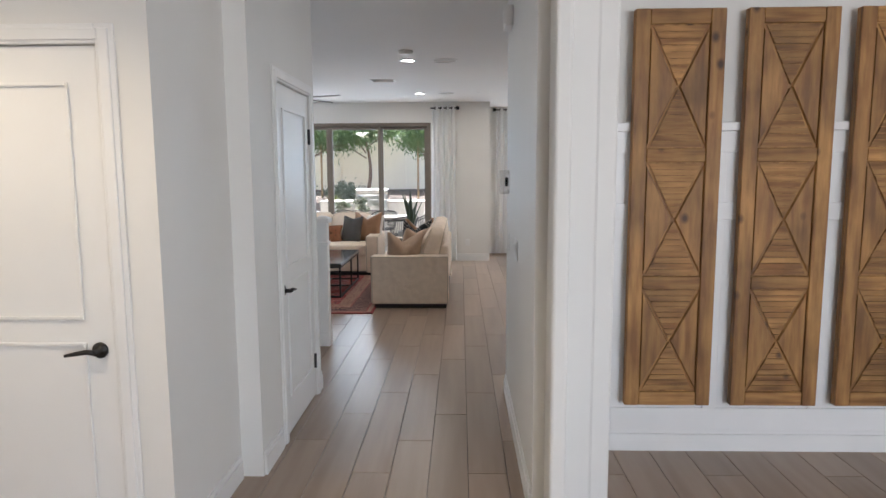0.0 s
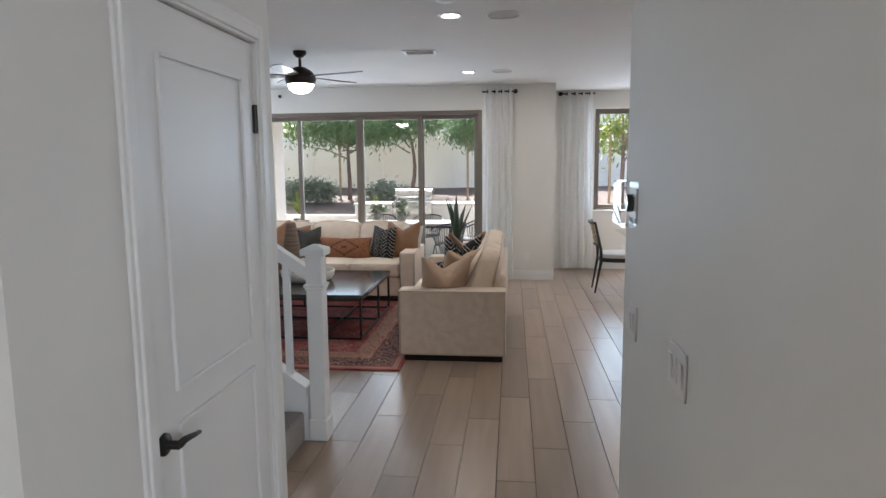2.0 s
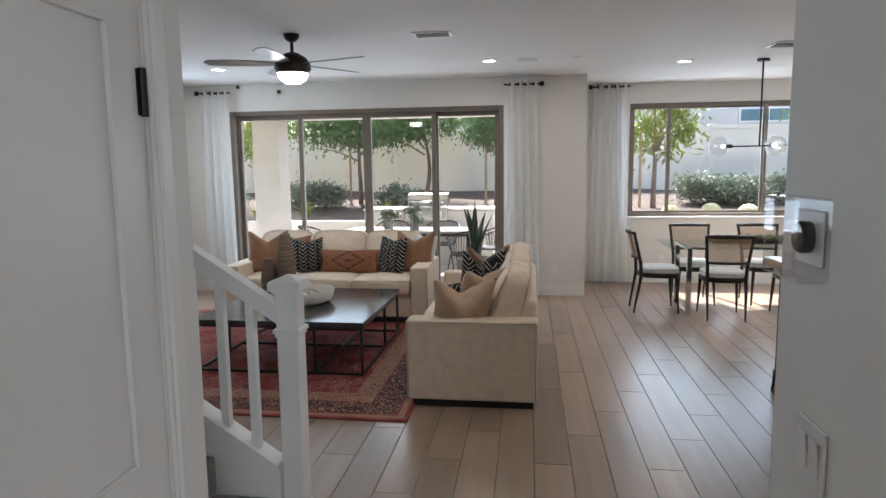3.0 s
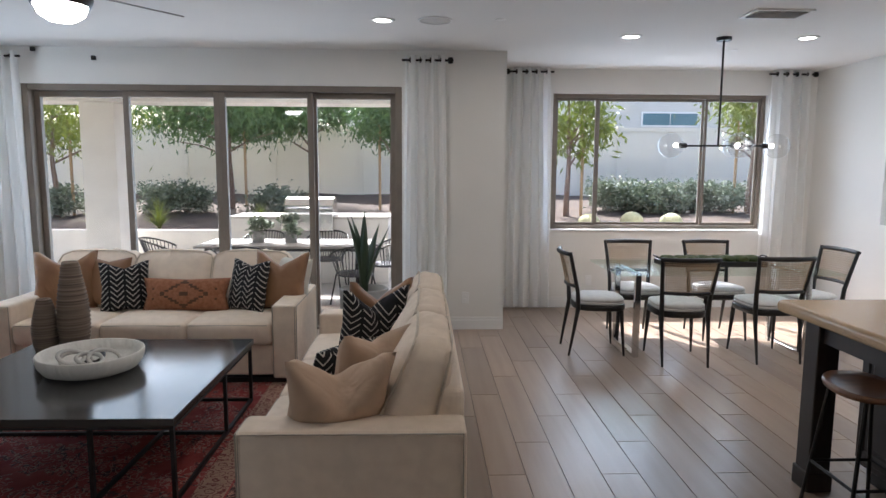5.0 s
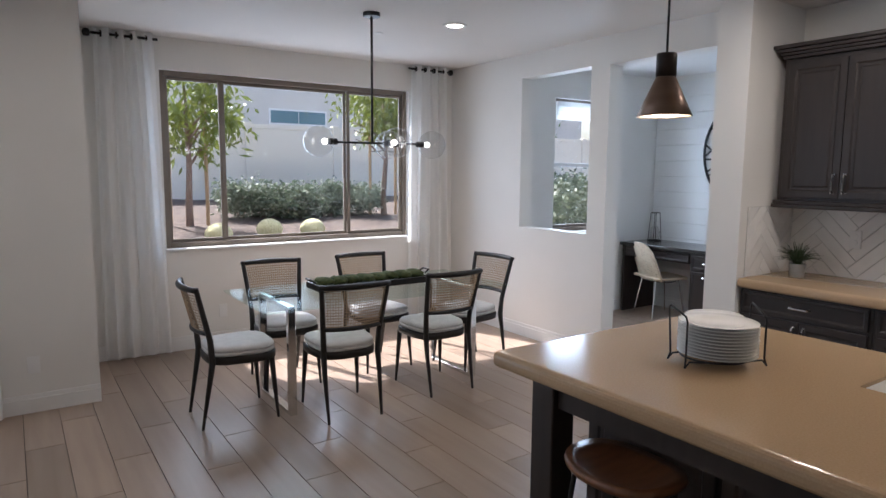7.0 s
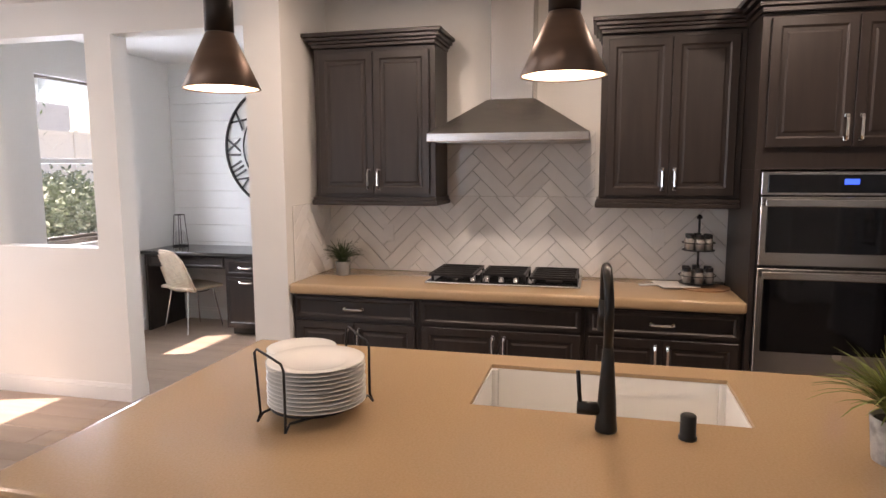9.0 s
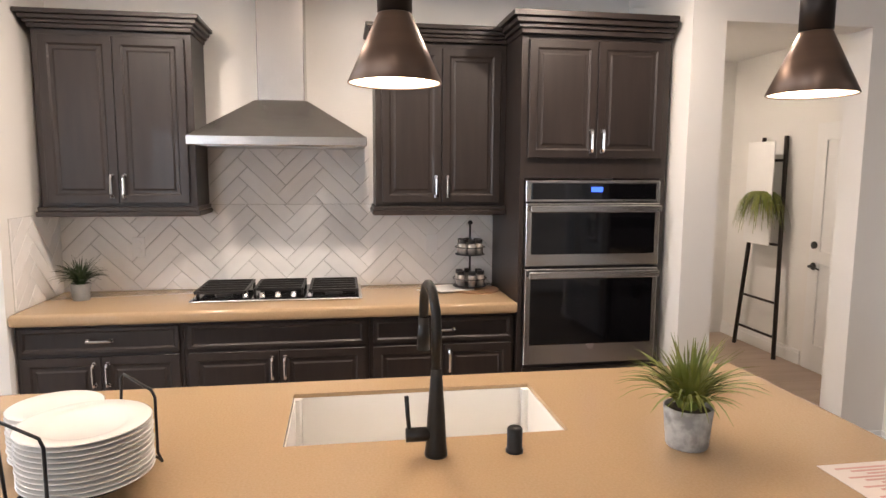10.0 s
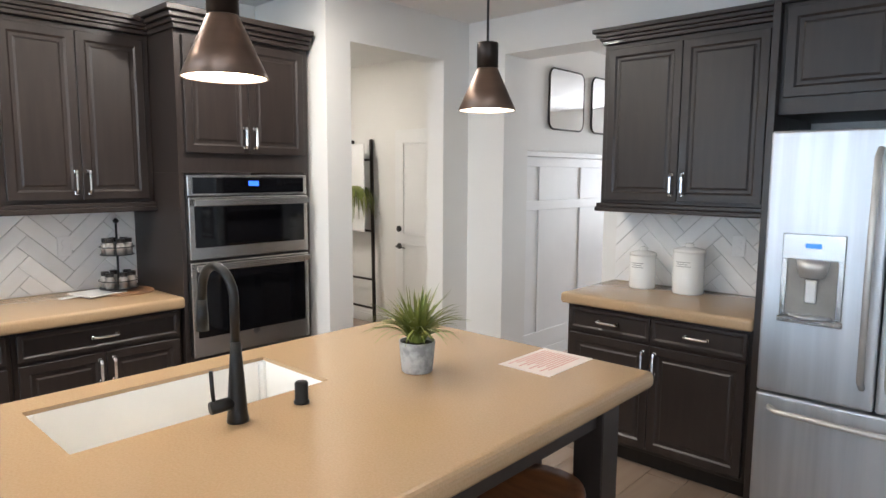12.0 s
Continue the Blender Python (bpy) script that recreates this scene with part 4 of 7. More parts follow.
# ceiling fittings
# The second list's fittings are unseen, added to go with its fill lamps.
for cx, cy in CANS + UNSEEN_CANS:
    c = thing("recessed_light", pose(cx, cy, CEIL), "round white recessed ceiling light, lit", "ceiling light", "recessed lights")
    part("trim_ring", lathe([(0.062, -0.001), (0.095, -0.001), (0.092, -0.006), (0.064, -0.008), (0.062, -0.001)], 36), "trim", c, "", True)
    part("lens", lathe([(0, -0.003), (0.0615, -0.003), (0.0615, -0.0005), (0, -0.0005)], 32), "lampglow", c, "glowing lens")
M["grille"] = mat("white speaker mesh", (0.62, 0.61, 0.59), 0.8, scale=400, bump=0.5, bscale=900)
for cx, cy in ((-0.03, 7.28), (-0.08, 10.11)):
    c = thing("ceiling_speaker", pose(cx, cy, CEIL), "round white flush ceiling speaker", "speaker", "ceiling speakers")
    part("rim", lathe([(0.12, -0.001), (0.132, -0.001), (0.13, -0.006), (0.12, -0.007), (0.12, -0.001)], 40), "trim", c)
    part("mesh", lathe([(0, -0.005), (0.1195, -0.004), (0.1195, -0.001), (0, -0.001)], 40), "grille", c)
sd = thing("smoke_detector", pose(-0.40, 6.72, CEIL), "round white smoke detector on the ceiling", "smoke detector")
part("body", lathe([(0, -0.035), (0.05, -0.035), (0.068, -0.022), (0.07, -0.0005), (0, -0.0005)], 32), "trim", sd, "", True)
for cx, cy in ((0.41, 10.05), (2.73, 11.15)):
    s_ = thing("sprinkler", pose(cx, cy, CEIL), "small round white ceiling sprinkler cover", "sprinkler", "sprinklers")
    part("plate", lathe([(0, -0.008), (0.035, -0.006), (0.04, -0.0005), (0, -0.0005)], 24), "trim", s_)


def vent(x, y, w, d, rz=0):
    v = thing("ceiling_vent", pose(x, y, CEIL, 0, 0, rz), "white louvred air vent in the ceiling", "vent", "ceiling vents")
    # A flat black sheet stands in for the shade behind the slats.
    part("backing", bx(-w / 2 + 0.02, -d / 2 + 0.02, -0.004, w / 2 - 0.02, d / 2 - 0.02, -0.0005), "blackwood", v, "black sheet for the shade behind slats")
    part("frame", join(bx(-w / 2, -d / 2, -0.012, w / 2, -d / 2 + 0.025, -0.0005), bx(-w / 2, d / 2 - 0.025, -0.012, w / 2, d / 2, -0.0005), bx(-w / 2, -d / 2 + 0.0255, -0.012, -w / 2 + 0.025, d / 2 - 0.0255, -0.0005), bx(w / 2 - 0.025, -d / 2 + 0.0255, -0.012, w / 2, d / 2 - 0.0255, -0.0005), bx(-0.008, -d / 2 + 0.0255, -0.012, 0.008, d / 2 - 0.0255, -0.004)), "trim", v)
    n = 6
    for k in range(n):
        yy = -d / 2 + 0.035 + (d - 0.07) * (k + 0.5) / n
        part("slat", moved(bx(-w / 2 + 0.026, -0.011, -0.001, w / 2 - 0.026, 0.011, 0.001), pose(0, yy, -0.012, 38)), "trim", v)


vent(-0.86, 8.70, 0.32, 0.20)
vent(2.36, 9.76, 0.42, 0.26)

# stairs with newel and rail
st = tagged(thing("staircase", pose(-1.08, 5.885, 0), "carpeted stairs with white newel and railing", "staircase"), kind="structure")
RISE, RUN = 0.18, 0.27
for k in range(9):
    part("step", bx(-0.10 - RUN * (k + 1) - (0 if k < 8 else 1.0), -1.095, RISE * k + 0.001, -0.10 - RUN * k + 0.02, -0.05, RISE * (k + 1), 0.018, 2), "carpet", st, "grey carpeted step")
slope = RISE / RUN
part("stringer", prism([(-0.06, 0.0), (-0.06, 0.30), (-2.6, 0.30 + 2.54 * slope), (-2.6, 0.0)], -0.048, 0.012), "trim", st, "white panelled stringer")
part("skirt_cap", prism([(-0.06, 0.3005), (-0.06, 0.33), (-2.6, 0.33 + 2.54 * slope), (-2.6, 0.3005 + 2.54 * slope)], -0.068, 0.032), "trim", st)
nw = part("newel_post", bx(-0.047, -0.047, 0, 0.047, 0.047, 1.10, 0.004), "trim", st, "square white newel post")
part("base_block", bx(-0.056, -0.056, 0.0, 0.056, 0.056, 0.13, 0.006), "trim", nw)
part("collar", join(bx(-0.060, -0.060, 0.915, 0.060, 0.060, 0.935, 0.004), bx(-0.053, -0.053, 0.90, 0.053, 0.053, 0.9145, 0.003)), "trim", nw)
cap = bmesh.new()
levels = [[cap.verts.new((sx * h, sy * h, z)) for sx, sy in ((-1, -1), (1, -1), (1, 1), (-1, 1))] for h, z in ((0.066, 1.1005), (0.069, 1.104), (0.069, 1.134), (0.064, 1.141), (0.015, 1.162))]
for lo, hi in zip(levels, levels[1:]):
    for i in range(4):
        cap.faces.new((lo[i], lo[(i + 1) % 4], hi[(i + 1) % 4], hi[i]))
cap.faces.new(levels[0][::-1])
cap.faces.new(levels[-1])
part("cap", cap, "trim", nw, "pyramid cap")
part("handrail", prism([(-0.05, 0.955), (-0.05, 1.035), (-2.6, 1.035 + 2.55 * slope), (-2.6, 0.955 + 2.55 * slope)], -0.035, 0.035), "trim", st, "white handrail")
for k in range(17):
    bxx = -0.17 - 0.135 * k
    part("baluster", bx(bxx - 0.018, -0.036, 0.33 + (-bxx - 0.06) * slope - 0.02, bxx + 0.018, 0.0, 0.955 + (-bxx - 0.05) * slope + 0.01), "trim", st)

# media console by the west wall
M["greywood"] = mat("weathered grey-brown wood", (0.13, 0.10, 0.08), 0.7, col2=(0.20, 0.16, 0.13), scale=6, stretch=(1, 0.6, 8), bump=0.4, bscale=40)
mc = thing("console_cabinet", pose(-4.36, 8.4, 0), "low weathered wood console with dark top", "cabinet")
part("body", bx(-0.22, -0.85, 0.06, 0.20, 0.85, 0.50, 0.004), "greywood", mc)
part("top", bx(-0.23, -0.87, 0.5005, 0.22, 0.87, 0.53, 0.004), "slate", mc, "dark top")
part("base", bx(-0.20, -0.80, 0.0, 0.17, 0.80, 0.0595), "blackwood", mc)
for y in (-0.845, -0.28, 0.285):
    part("drawer_front", moved(panel(0.555, 0.40, 0.016, 0.05), pose(0.2005, y, 0.08, 0, 0, 90)), "greywood", mc)
# ---- kitchen ----


def pull(parent, x, z, y, vertical=True, length=0.11):
    """A square chrome bow handle."""
    h = length / 2
    a, b = ((x, y, z - h), (x, y, z + h)) if vertical else ((x - h, y, z), (x + h, y, z))
    o = Vector((0, -0.026, 0))
    a, b = Vector(a), Vector(b)
    d = (b - a).normalized()
    part("handle", join(tube([a, a + o * 0.9, a + o + d * 0.014, b + o - d * 0.014, b + o * 0.9, b], 0.0075, 6), moved(bx(-0.009, -0.006, -0.009, 0.009, 0, 0.009, 0.001), Matrix.Translation(a)), moved(bx(-0.009, -0.006, -0.009, 0.009, 0, 0.009, 0.001), Matrix.Translation(b))), "chrome", parent, "chrome bow handle")


def front(parent, x, z, w, h, y, handle=None, kind="door"):
    ob = part(kind, moved(panel(w, h, 0.02, 0.055 if kind == "door" else 0.022, 0.008, 0.014, kind == "door"), pose(x, y, z)), "dark", parent)
    if handle == "l":
        pull(ob, x + 0.03, z + (0.09 if parent.get("upper") else h - 0.09), y - 0.02)
    elif handle == "r":
        pull(ob, x + w - 0.03, z + (0.09 if parent.get("upper") else h - 0.09), y - 0.02)
    elif handle == "h":
        pull(ob, x + w / 2, z + h / 2, y - 0.02, False)
    return ob


def crown(w, d, z, both=(1, 1), big=1.0):
    """Stepped crown moulding round the top of a cabinet, stepping out at the front and the free sides."""
    bms = []
    for t, (dz, out) in enumerate(((0.022, 0.008), (0.018, 0.020), (0.022, 0.036), (0.024, 0.052))):
        out *= big
        z1 = z + dz * big
        bms.append(bx(-out * both[0], -d - out, z + 0.0005, w + out * both[1], -0.001, z1, 0.003))
        z = z1
    return join(*bms)


def wall_cabinet(name, w, h, d, m, label, sides=(1, 1), big=1.0):
    ob = thing(name, m, label, "cabinet", "kitchen wall cabinets")
    ob["upper"] = 1
    part("body", bx(0, -d + 0.02, 0, w, -0.001, h, 0.002), "dark", ob)
    part("light_rail", join(bx(-0.012 * sides[0], -d - 0.012, -0.022, w + 0.012 * sides[1], -0.001, -0.0005, 0.003), bx(-0.02 * sides[0], -d - 0.02, -0.05, w + 0.02 * sides[1], -0.001, -0.0225, 0.005)), "dark", ob, "stepped light rail")
    part("crown", crown(w, d, h, sides, big), "dark", ob, "stepped crown moulding")
    g = 0.035
    dw = (w - 2 * g - 0.004) / 2
    front(ob, g, 0.02, dw, h - 0.05, -d + 0.0195, "r")
    front(ob, g + dw + 0.004, 0.02, dw, h - 0.05, -d + 0.0195, "l")
    return ob


def base_cabinet(name, w, m, label, handle=True, d=0.60, drawers=1):
    """A base cabinet: a drawer row over two doors; x to the right, its front towards -y."""
    ob = thing(name, m, label, "cabinet", "kitchen base cabinets")
    part("body", bx(0.0005, -d + 0.02, 0.10, w - 0.0005, 0, 0.862, 0.002), "dark", ob)
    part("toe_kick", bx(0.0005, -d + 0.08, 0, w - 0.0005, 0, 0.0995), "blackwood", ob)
    g = 0.022
    dwid = (w - 2 * g - 0.006 * (drawers - 1)) / drawers
    for k in range(drawers):
        front(ob, g + k * (dwid + 0.006), 0.715, dwid, 0.13, -d + 0.0195, "h" if handle else None, "drawer")
    dw = (w - 2 * g - 0.004) / 2
    front(ob, g, 0.125, dw, 0.57, -d + 0.0195, "r")
    front(ob, g + dw + 0.004, 0.125, dw, 0.57, -d + 0.0195, "l")
    return ob


KX = 4.728   # back of the east cabinets
for y0, y1, hnd in ((8.775, 7.985, True), (7.985, 7.045, False), (7.045, 6.245, True)):
    base_cabinet("base_cabinet", y0 - y1, pose(KX, y0, 0, 0, 0, -90), "espresso base cabinet with drawer and two doors" if hnd else "wide espresso base cabinet under the cooktop", hnd)


def slab(name, x0, y0, x1, y1, label, m=None):
    """A thick quartz worktop with a rounded edge."""
    return tagged(part(name, bx(x0, y0, 0.8625, x1, y1, 0.925, 0.018, 4), "quartz", None, label, True), label, "worktop")


slab("worktop", 4.085, 6.2435, KX, 8.776, "tan quartz kitchen worktop with rounded edge")
wall_cabinet("wall_cabinet", 0.775, 0.905, 0.33, pose(KX, 8.725, 1.43, 0, 0, -90), "espresso two-door wall cabinet beside the range hood", (1, 1))
wall_cabinet("wall_cabinet", 0.745, 0.905, 0.33, pose(KX, 6.990, 1.43, 0, 0, -90), "espresso two-door wall cabinet next to the ovens", (1, 0))

# oven tower
OW = 0.83
tower = thing("oven_cabinet", pose(KX, 6.243, 0, 0, 0, -90), "tall espresso cabinet housing double ovens", "cabinet")
tower["upper"] = 1
D = 0.635
for q in ((0.001, 0.10, OW, 0.575), (0.001, 1.592, OW, 2.335), (0.001, 0.5755, 0.028, 1.5915), (OW - 0.035, 0.5755, OW, 1.5915)):
    part("carcass", bx(q[0], -D + 0.02, q[1], q[2], -0.001, q[3]), "dark", tower)
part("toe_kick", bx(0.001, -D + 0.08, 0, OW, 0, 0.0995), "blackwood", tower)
front(tower, 0.03, 0.12, OW - 0.06, 0.43, -D + 0.0195, None, "drawer")
dw = (OW - 0.084) / 2
front(tower, 0.04, 1.70, dw, 0.61, -D + 0.0195, "r")
front(tower, 0.044 + dw, 1.70, dw, 0.61, -D + 0.0195, "l")
part("crown", crown(OW, D, 2.335, (1, 0), 1.25), "dark", tower, "stepped crown moulding")
ov = thing("wall_oven", pose(KX, 6.213, 0.575, 0, 0, -90), "stainless microwave and wall oven combination", "oven")
part("case", bx(0.004, -D + 0.02, 0.004, 0.757, -0.08, 1.004), "black", ov)
part("control_panel", join(bx(0, -D - 0.012, 0.892, 0.76, -D + 0.019, 1.006, 0.003)), "steelh", ov, "brushed steel control strip")
part("control_glass", bx(0.028, -D - 0.016, 0.905, 0.735, -D - 0.0125, 0.992, 0.002), "blackglass", ov, "black glass control panel")
M["display"] = glow("blue display", (0.03, 0.10, 0.75), 0.4)
part("display", bx(0.36, -D - 0.018, 0.945, 0.425, -D - 0.0165, 0.972), "display", ov, "blue lit clock display")
for z0, z1, gz0, gz1 in ((0.545, 0.885, 0.63, 0.845), (0.0, 0.53, 0.13, 0.49)):
    dr = part("oven_door", bx(0, -D - 0.02, z0, 0.76, -D + 0.019, z1, 0.004), "steelh", ov, "brushed steel oven door")
    part("window", bx(0.03, -D - 0.0235, gz0 - 0.02, 0.73, -D - 0.0205, gz1, 0.002), "blackglass", dr, "dark glass window")
    zz = z1 - 0.028
    part("handle", join(bx(0.012, -D - 0.066, zz - 0.019, 0.748, -D - 0.0555, zz + 0.019, 0.005, 3), bx(0.03, -D - 0.055, zz - 0.008, 0.05, -D - 0.0205, zz + 0.008), bx(0.71, -D - 0.055, zz - 0.008, 0.73, -D - 0.0205, zz + 0.008)), "steelh", dr, "broad flat steel bar handle")
part("badge", moved(lathe([(0, 0), (0.024, 0), (0.022, 0.003), (0, 0.003)], 24), pose(0.38, -D - 0.0205, 0.10, 90)), "chrome", ov)

# range hood
hood = thing("range_hood", pose(KX, 7.50, 1.755, 0, 0, -90), "stainless pyramid range hood with chimney", "range hood")
hb = bmesh.new()
lo = [(-0.45, -0.50), (0.45, -0.50), (0.45, -0.002), (-0.45, -0.002)]
hi = [(-0.14, -0.28), (0.14, -0.28), (0.14, -0.002), (-0.14, -0.002)]
rings = [[hb.verts.new((x, y, z)) for x, y in ring] for ring, z in ((lo, 0.048), (hi, 0.25))]
hb.faces.new(rings[0][::-1]), hb.faces.new(rings[1])
for i in range(4):
    hb.faces.new((rings[0][i], rings[0][(i + 1) % 4], rings[1][(i + 1) % 4], rings[1][i]))
part("canopy", hb, "steelh", hood, "sloped steel canopy")
part("lip", bx(-0.455, -0.505, 0, 0.455, -0.002, 0.0475, 0.003), "steelh", hood)
part("filter", bx(-0.40, -0.45, -0.004, 0.40, -0.06, -0.0005), "steel", hood)
part("chimney", bx(-0.125, -0.265, 0.2505, 0.125, -0.002, CEIL - 1.757, 0.003), "steel", hood, "square steel chimney")

# cooktop
cook = thing("cooktop", pose(4.47, 7.53, 0.9255), "black five-burner gas cooktop with steel knobs", "cooktop")
part("plate", bx(-0.20, -0.455, 0, 0.24, 0.455, 0.012, 0.004), "steel", cook, "steel pan")
part("glass", bx(-0.185, -0.44, 0.0125, 0.225, 0.44, 0.017, 0.003), "blackglass", cook)
for gy in (-0.30, 0.0, 0.30):
    bars = [bx(-0.11 if gy == 0 else -0.17, gy - 0.135 + 0.0, 0.042, 0.215, gy - 0.122, 0.058, 0.002), bx(-0.11 if gy == 0 else -0.17, gy + 0.122, 0.042, 0.215, gy + 0.135, 0.058, 0.002)]
    for k in range(6):
        xx = -0.165 + 0.075 * k
        if gy == 0 and k == 0:
            continue
        bars.append(bx(xx - 0.006, gy - 0.1215, 0.042, xx + 0.006, gy + 0.1215, 0.058, 0.002))
    bars += [bx(xx - 0.007, yy - 0.007, 0.0172, xx + 0.007, yy + 0.007, 0.0415) for xx in (-0.10, 0.205) for yy in (gy - 0.128, gy + 0.128)]
    part("grate", join(*bars), "black", cook, "cast iron grate")
for by, bxx_ in ((-0.30, -0.06), (-0.30, 0.12), (0.0, 0.05), (0.30, -0.06), (0.30, 0.12)):
    part("burner", lathe([(0, 0.034), (0.03, 0.034), (0.036, 0.028), (0.045, 0.026), (0.048, 0.0175), (0, 0.0175)], 24, (bxx_, by, 0)), "black", cook)
for k in range(5):
    part("knob", lathe([(0, 0.046), (0.013, 0.045), (0.017, 0.02), (0.019, 0.0175), (0, 0.0175)], 16, (-0.155, -0.17 + 0.085 * k, 0)), "chrome", cook, "steel knob", True)


# herringbone backsplashes


def herringbone(name, w, h, m, label, tl=0.31, tw=0.078):
    """Herringbone tiles clipped to a strip w by h. Its face is towards -y."""
    ob = tagged(thing(name, m, label, "backsplash"), kind="structure")
    bed = part("grout", bx(0, -0.006, 0, w, -0.0005, h), "tilegrout", ob)
    c45 = math.sqrt(0.5)
    for i in range(-40, 80):
        for j in range(-14, 14):
            for turn in (0, 1):
                gu, gv = i * tw + j * tl, i * tw - j * tl
                cu, cv = (gu + tl / 2, gv + tw / 2) if turn == 0 else (gu + tw / 2, gv + tw + tl / 2)
                x, z = (cu - cv) * c45, (cu + cv) * c45
                if not (-0.2 < x < w + 0.2 and -0.2 < z < h + 0.2):
                    continue
                ang = 45 if turn == 0 else -45
                t = bx(-tl / 2 + 0.0015, -0.013, -tw / 2 + 0.0015, tl / 2 - 0.0015, -0.0062, tw / 2 - 0.0015)
                top = [e for e in t.edges if all(q.co.y < -0.012 for q in e.verts)]
                bmesh.ops.bevel(t, geom=top, offset=0.002, segments=1, affect="EDGES")
                moved(t, pose(x, 0, z, 0, -ang, 0))
                for co, no in (((0.001, 0, 0), (-1, 0, 0)), ((w - 0.001, 0, 0), (1, 0, 0)), ((0, 0, 0.001), (0, 0, -1)), ((0, 0, h - 0.001), (0, 0, 1))):
                    res = bmesh.ops.bisect_plane(t, geom=t.verts[:] + t.edges[:] + t.faces[:], plane_co=co, plane_no=no, clear_outer=True)
                    rim = [e for e in res["geom_cut"] if isinstance(e, bmesh.types.BMEdge)]
                    if len(rim) > 2:
                        bmesh.ops.contextual_create(t, geom=rim)
                if len(t.verts) < 5:
                    t.free()
                    continue
                part("tile", t, "tile", ob)
    return ob


herringbone("backsplash_1", 2.553, 0.50, pose(KX + 0.001, 8.776, 0.9255, 0, 0, -90), "pale herringbone tile backsplash behind the cooktop")
herringbone("backsplash_2", 0.93, 0.40, pose(KX + 0.001, 7.945, 1.4285, 0, 0, -90), "pale herringbone tile behind the range hood")
herringbone("backsplash_3", 1.02, 0.46, pose(2.70, 4.051, 0.9255, 0, 0, 180), "pale herringbone tile behind the canisters")
herringbone("backsplash_4", 0.55, 0.46, pose(4.17, 8.779, 0.9255), "pale herringbone tile on the side wall")

# island
SX0, SX1, SY0, SY1 = 2.40, 2.79, 6.575, 7.335   # the sink's cut-out
isl = thing("kitchen_island", pose(0, 0, 0), "espresso kitchen island with corner posts", "island")
part("body", join(bx(2.06, 5.86, 0.10, 2.86, 8.16, 0.69, 0.003), bx(2.06, 5.86, 0.6905, 2.86, SY0 - 0.03, 0.8615), bx(2.06, SY1 + 0.03, 0.6905, 2.86, 8.16, 0.8615), bx(2.06, SY0 - 0.0295, 0.6905, SX0 - 0.03, SY1 + 0.0295, 0.8615), bx(SX1 + 0.03, SY0 - 0.0295, 0.6905, 2.86, SY1 + 0.0295, 0.8615)), "dark", isl)
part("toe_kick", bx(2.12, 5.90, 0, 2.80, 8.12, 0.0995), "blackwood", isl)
for k in range(4):
    part("back_panel", moved(panel(0.55, 0.68, 0.018, 0.06, 0.008, 0.012, True), pose(2.0595, 8.14 - 0.575 * k, 0.14, 0, 0, -90)), "dark", isl)
for x, y, flip in ((2.10, 8.1605, 0), (2.10, 5.8595, 180)):
    for k in range(2):
        part("end_panel", moved(panel(0.34, 0.68, 0.018, 0.05, 0.008, 0.012, True), pose(2.46 + 0.37 * k if not flip else 2.10 + 0.37 * k, 8.1605, 0.14, 0, 0, 180) if not flip else pose(2.10 + 0.37 * k, 5.8595, 0.14)), "dark", isl)
for k in range(3):
    front(isl, 0, 0, 0.70, 0.70, 0, None, "door").matrix_basis = pose(2.8605, 5.93 + 0.74 * k, 0.13, 0, 0, 90)
for y in (8.04, 5.86):
    p = part("post", bx(1.74, y, 0, 1.85, y + 0.11, 0.8615, 0.004), "dark", isl, "square corner post")
    part("post_base", bx(1.73, y - 0.01, 0, 1.86, y + 0.12, 0.10, 0.004), "dark", p)
part("apron", join(bx(1.765, 5.9705, 0.76, 1.80, 8.0395, 0.8612), bx(1.8505, 8.085, 0.76, 2.0595, 8.12, 0.8612), bx(1.8505, 5.90, 0.76, 2.0595, 5.935, 0.8612)), "dark", isl)
tmp = bx(1.668, 5.745, 0.8625, 2.93, 8.305, 0.925, 0.024, 4)
for co, no in (((SX0, 0, 0), (1, 0, 0)), ((SX1, 0, 0), (1, 0, 0)), ((0, SY0, 0), (0, 1, 0)), ((0, SY1, 0), (0, 1, 0))):
    bmesh.ops.bisect_plane(tmp, geom=tmp.verts[:] + tmp.edges[:] + tmp.faces[:], plane_co=co, plane_no=no)
gone = [f for f in tmp.faces if SX0 < f.calc_center_median().x < SX1 and SY0 < f.calc_center_median().y < SY1]
bmesh.ops.delete(tmp, geom=gone, context="FACES")
rim = {}
for e in tmp.edges:
    if len(e.link_faces) == 1:
        rim.setdefault(e.verts[0].co.z > 0.9, []).append(e)
bmesh.ops.bridge_loops(tmp, edges=[e for es in rim.values() for e in es])
tagged(part("island_worktop", tmp, "quartz", None), "long tan quartz island worktop with rounded edge", "worktop")
sk = thing("sink", pose((SX0 + SX1) / 2, (SY0 + SY1) / 2, 0.6995), "white undermount kitchen sink in the island", "sink")
w2, l2, t2 = (SX1 - SX0) / 2 - 0.001, (SY1 - SY0) / 2 - 0.001, 0.004
basin = bmesh.new()
rings = [[basin.verts.new((sx * (w2 - t), sy * (l2 - t), z)) for sx, sy in ((-1, -1), (1, -1), (1, 1), (-1, 1))] for t, z in ((0, 0), (0, 0.213), (t2, 0.213), (t2, 0.012))]
for lo, hi in zip(rings, rings[1:]):
    for i in range(4):
        basin.faces.new((lo[i], lo[(i + 1) % 4], hi[(i + 1) % 4], hi[i]))
basin.faces.new(rings[0][::-1])
basin.faces.new(rings[3])
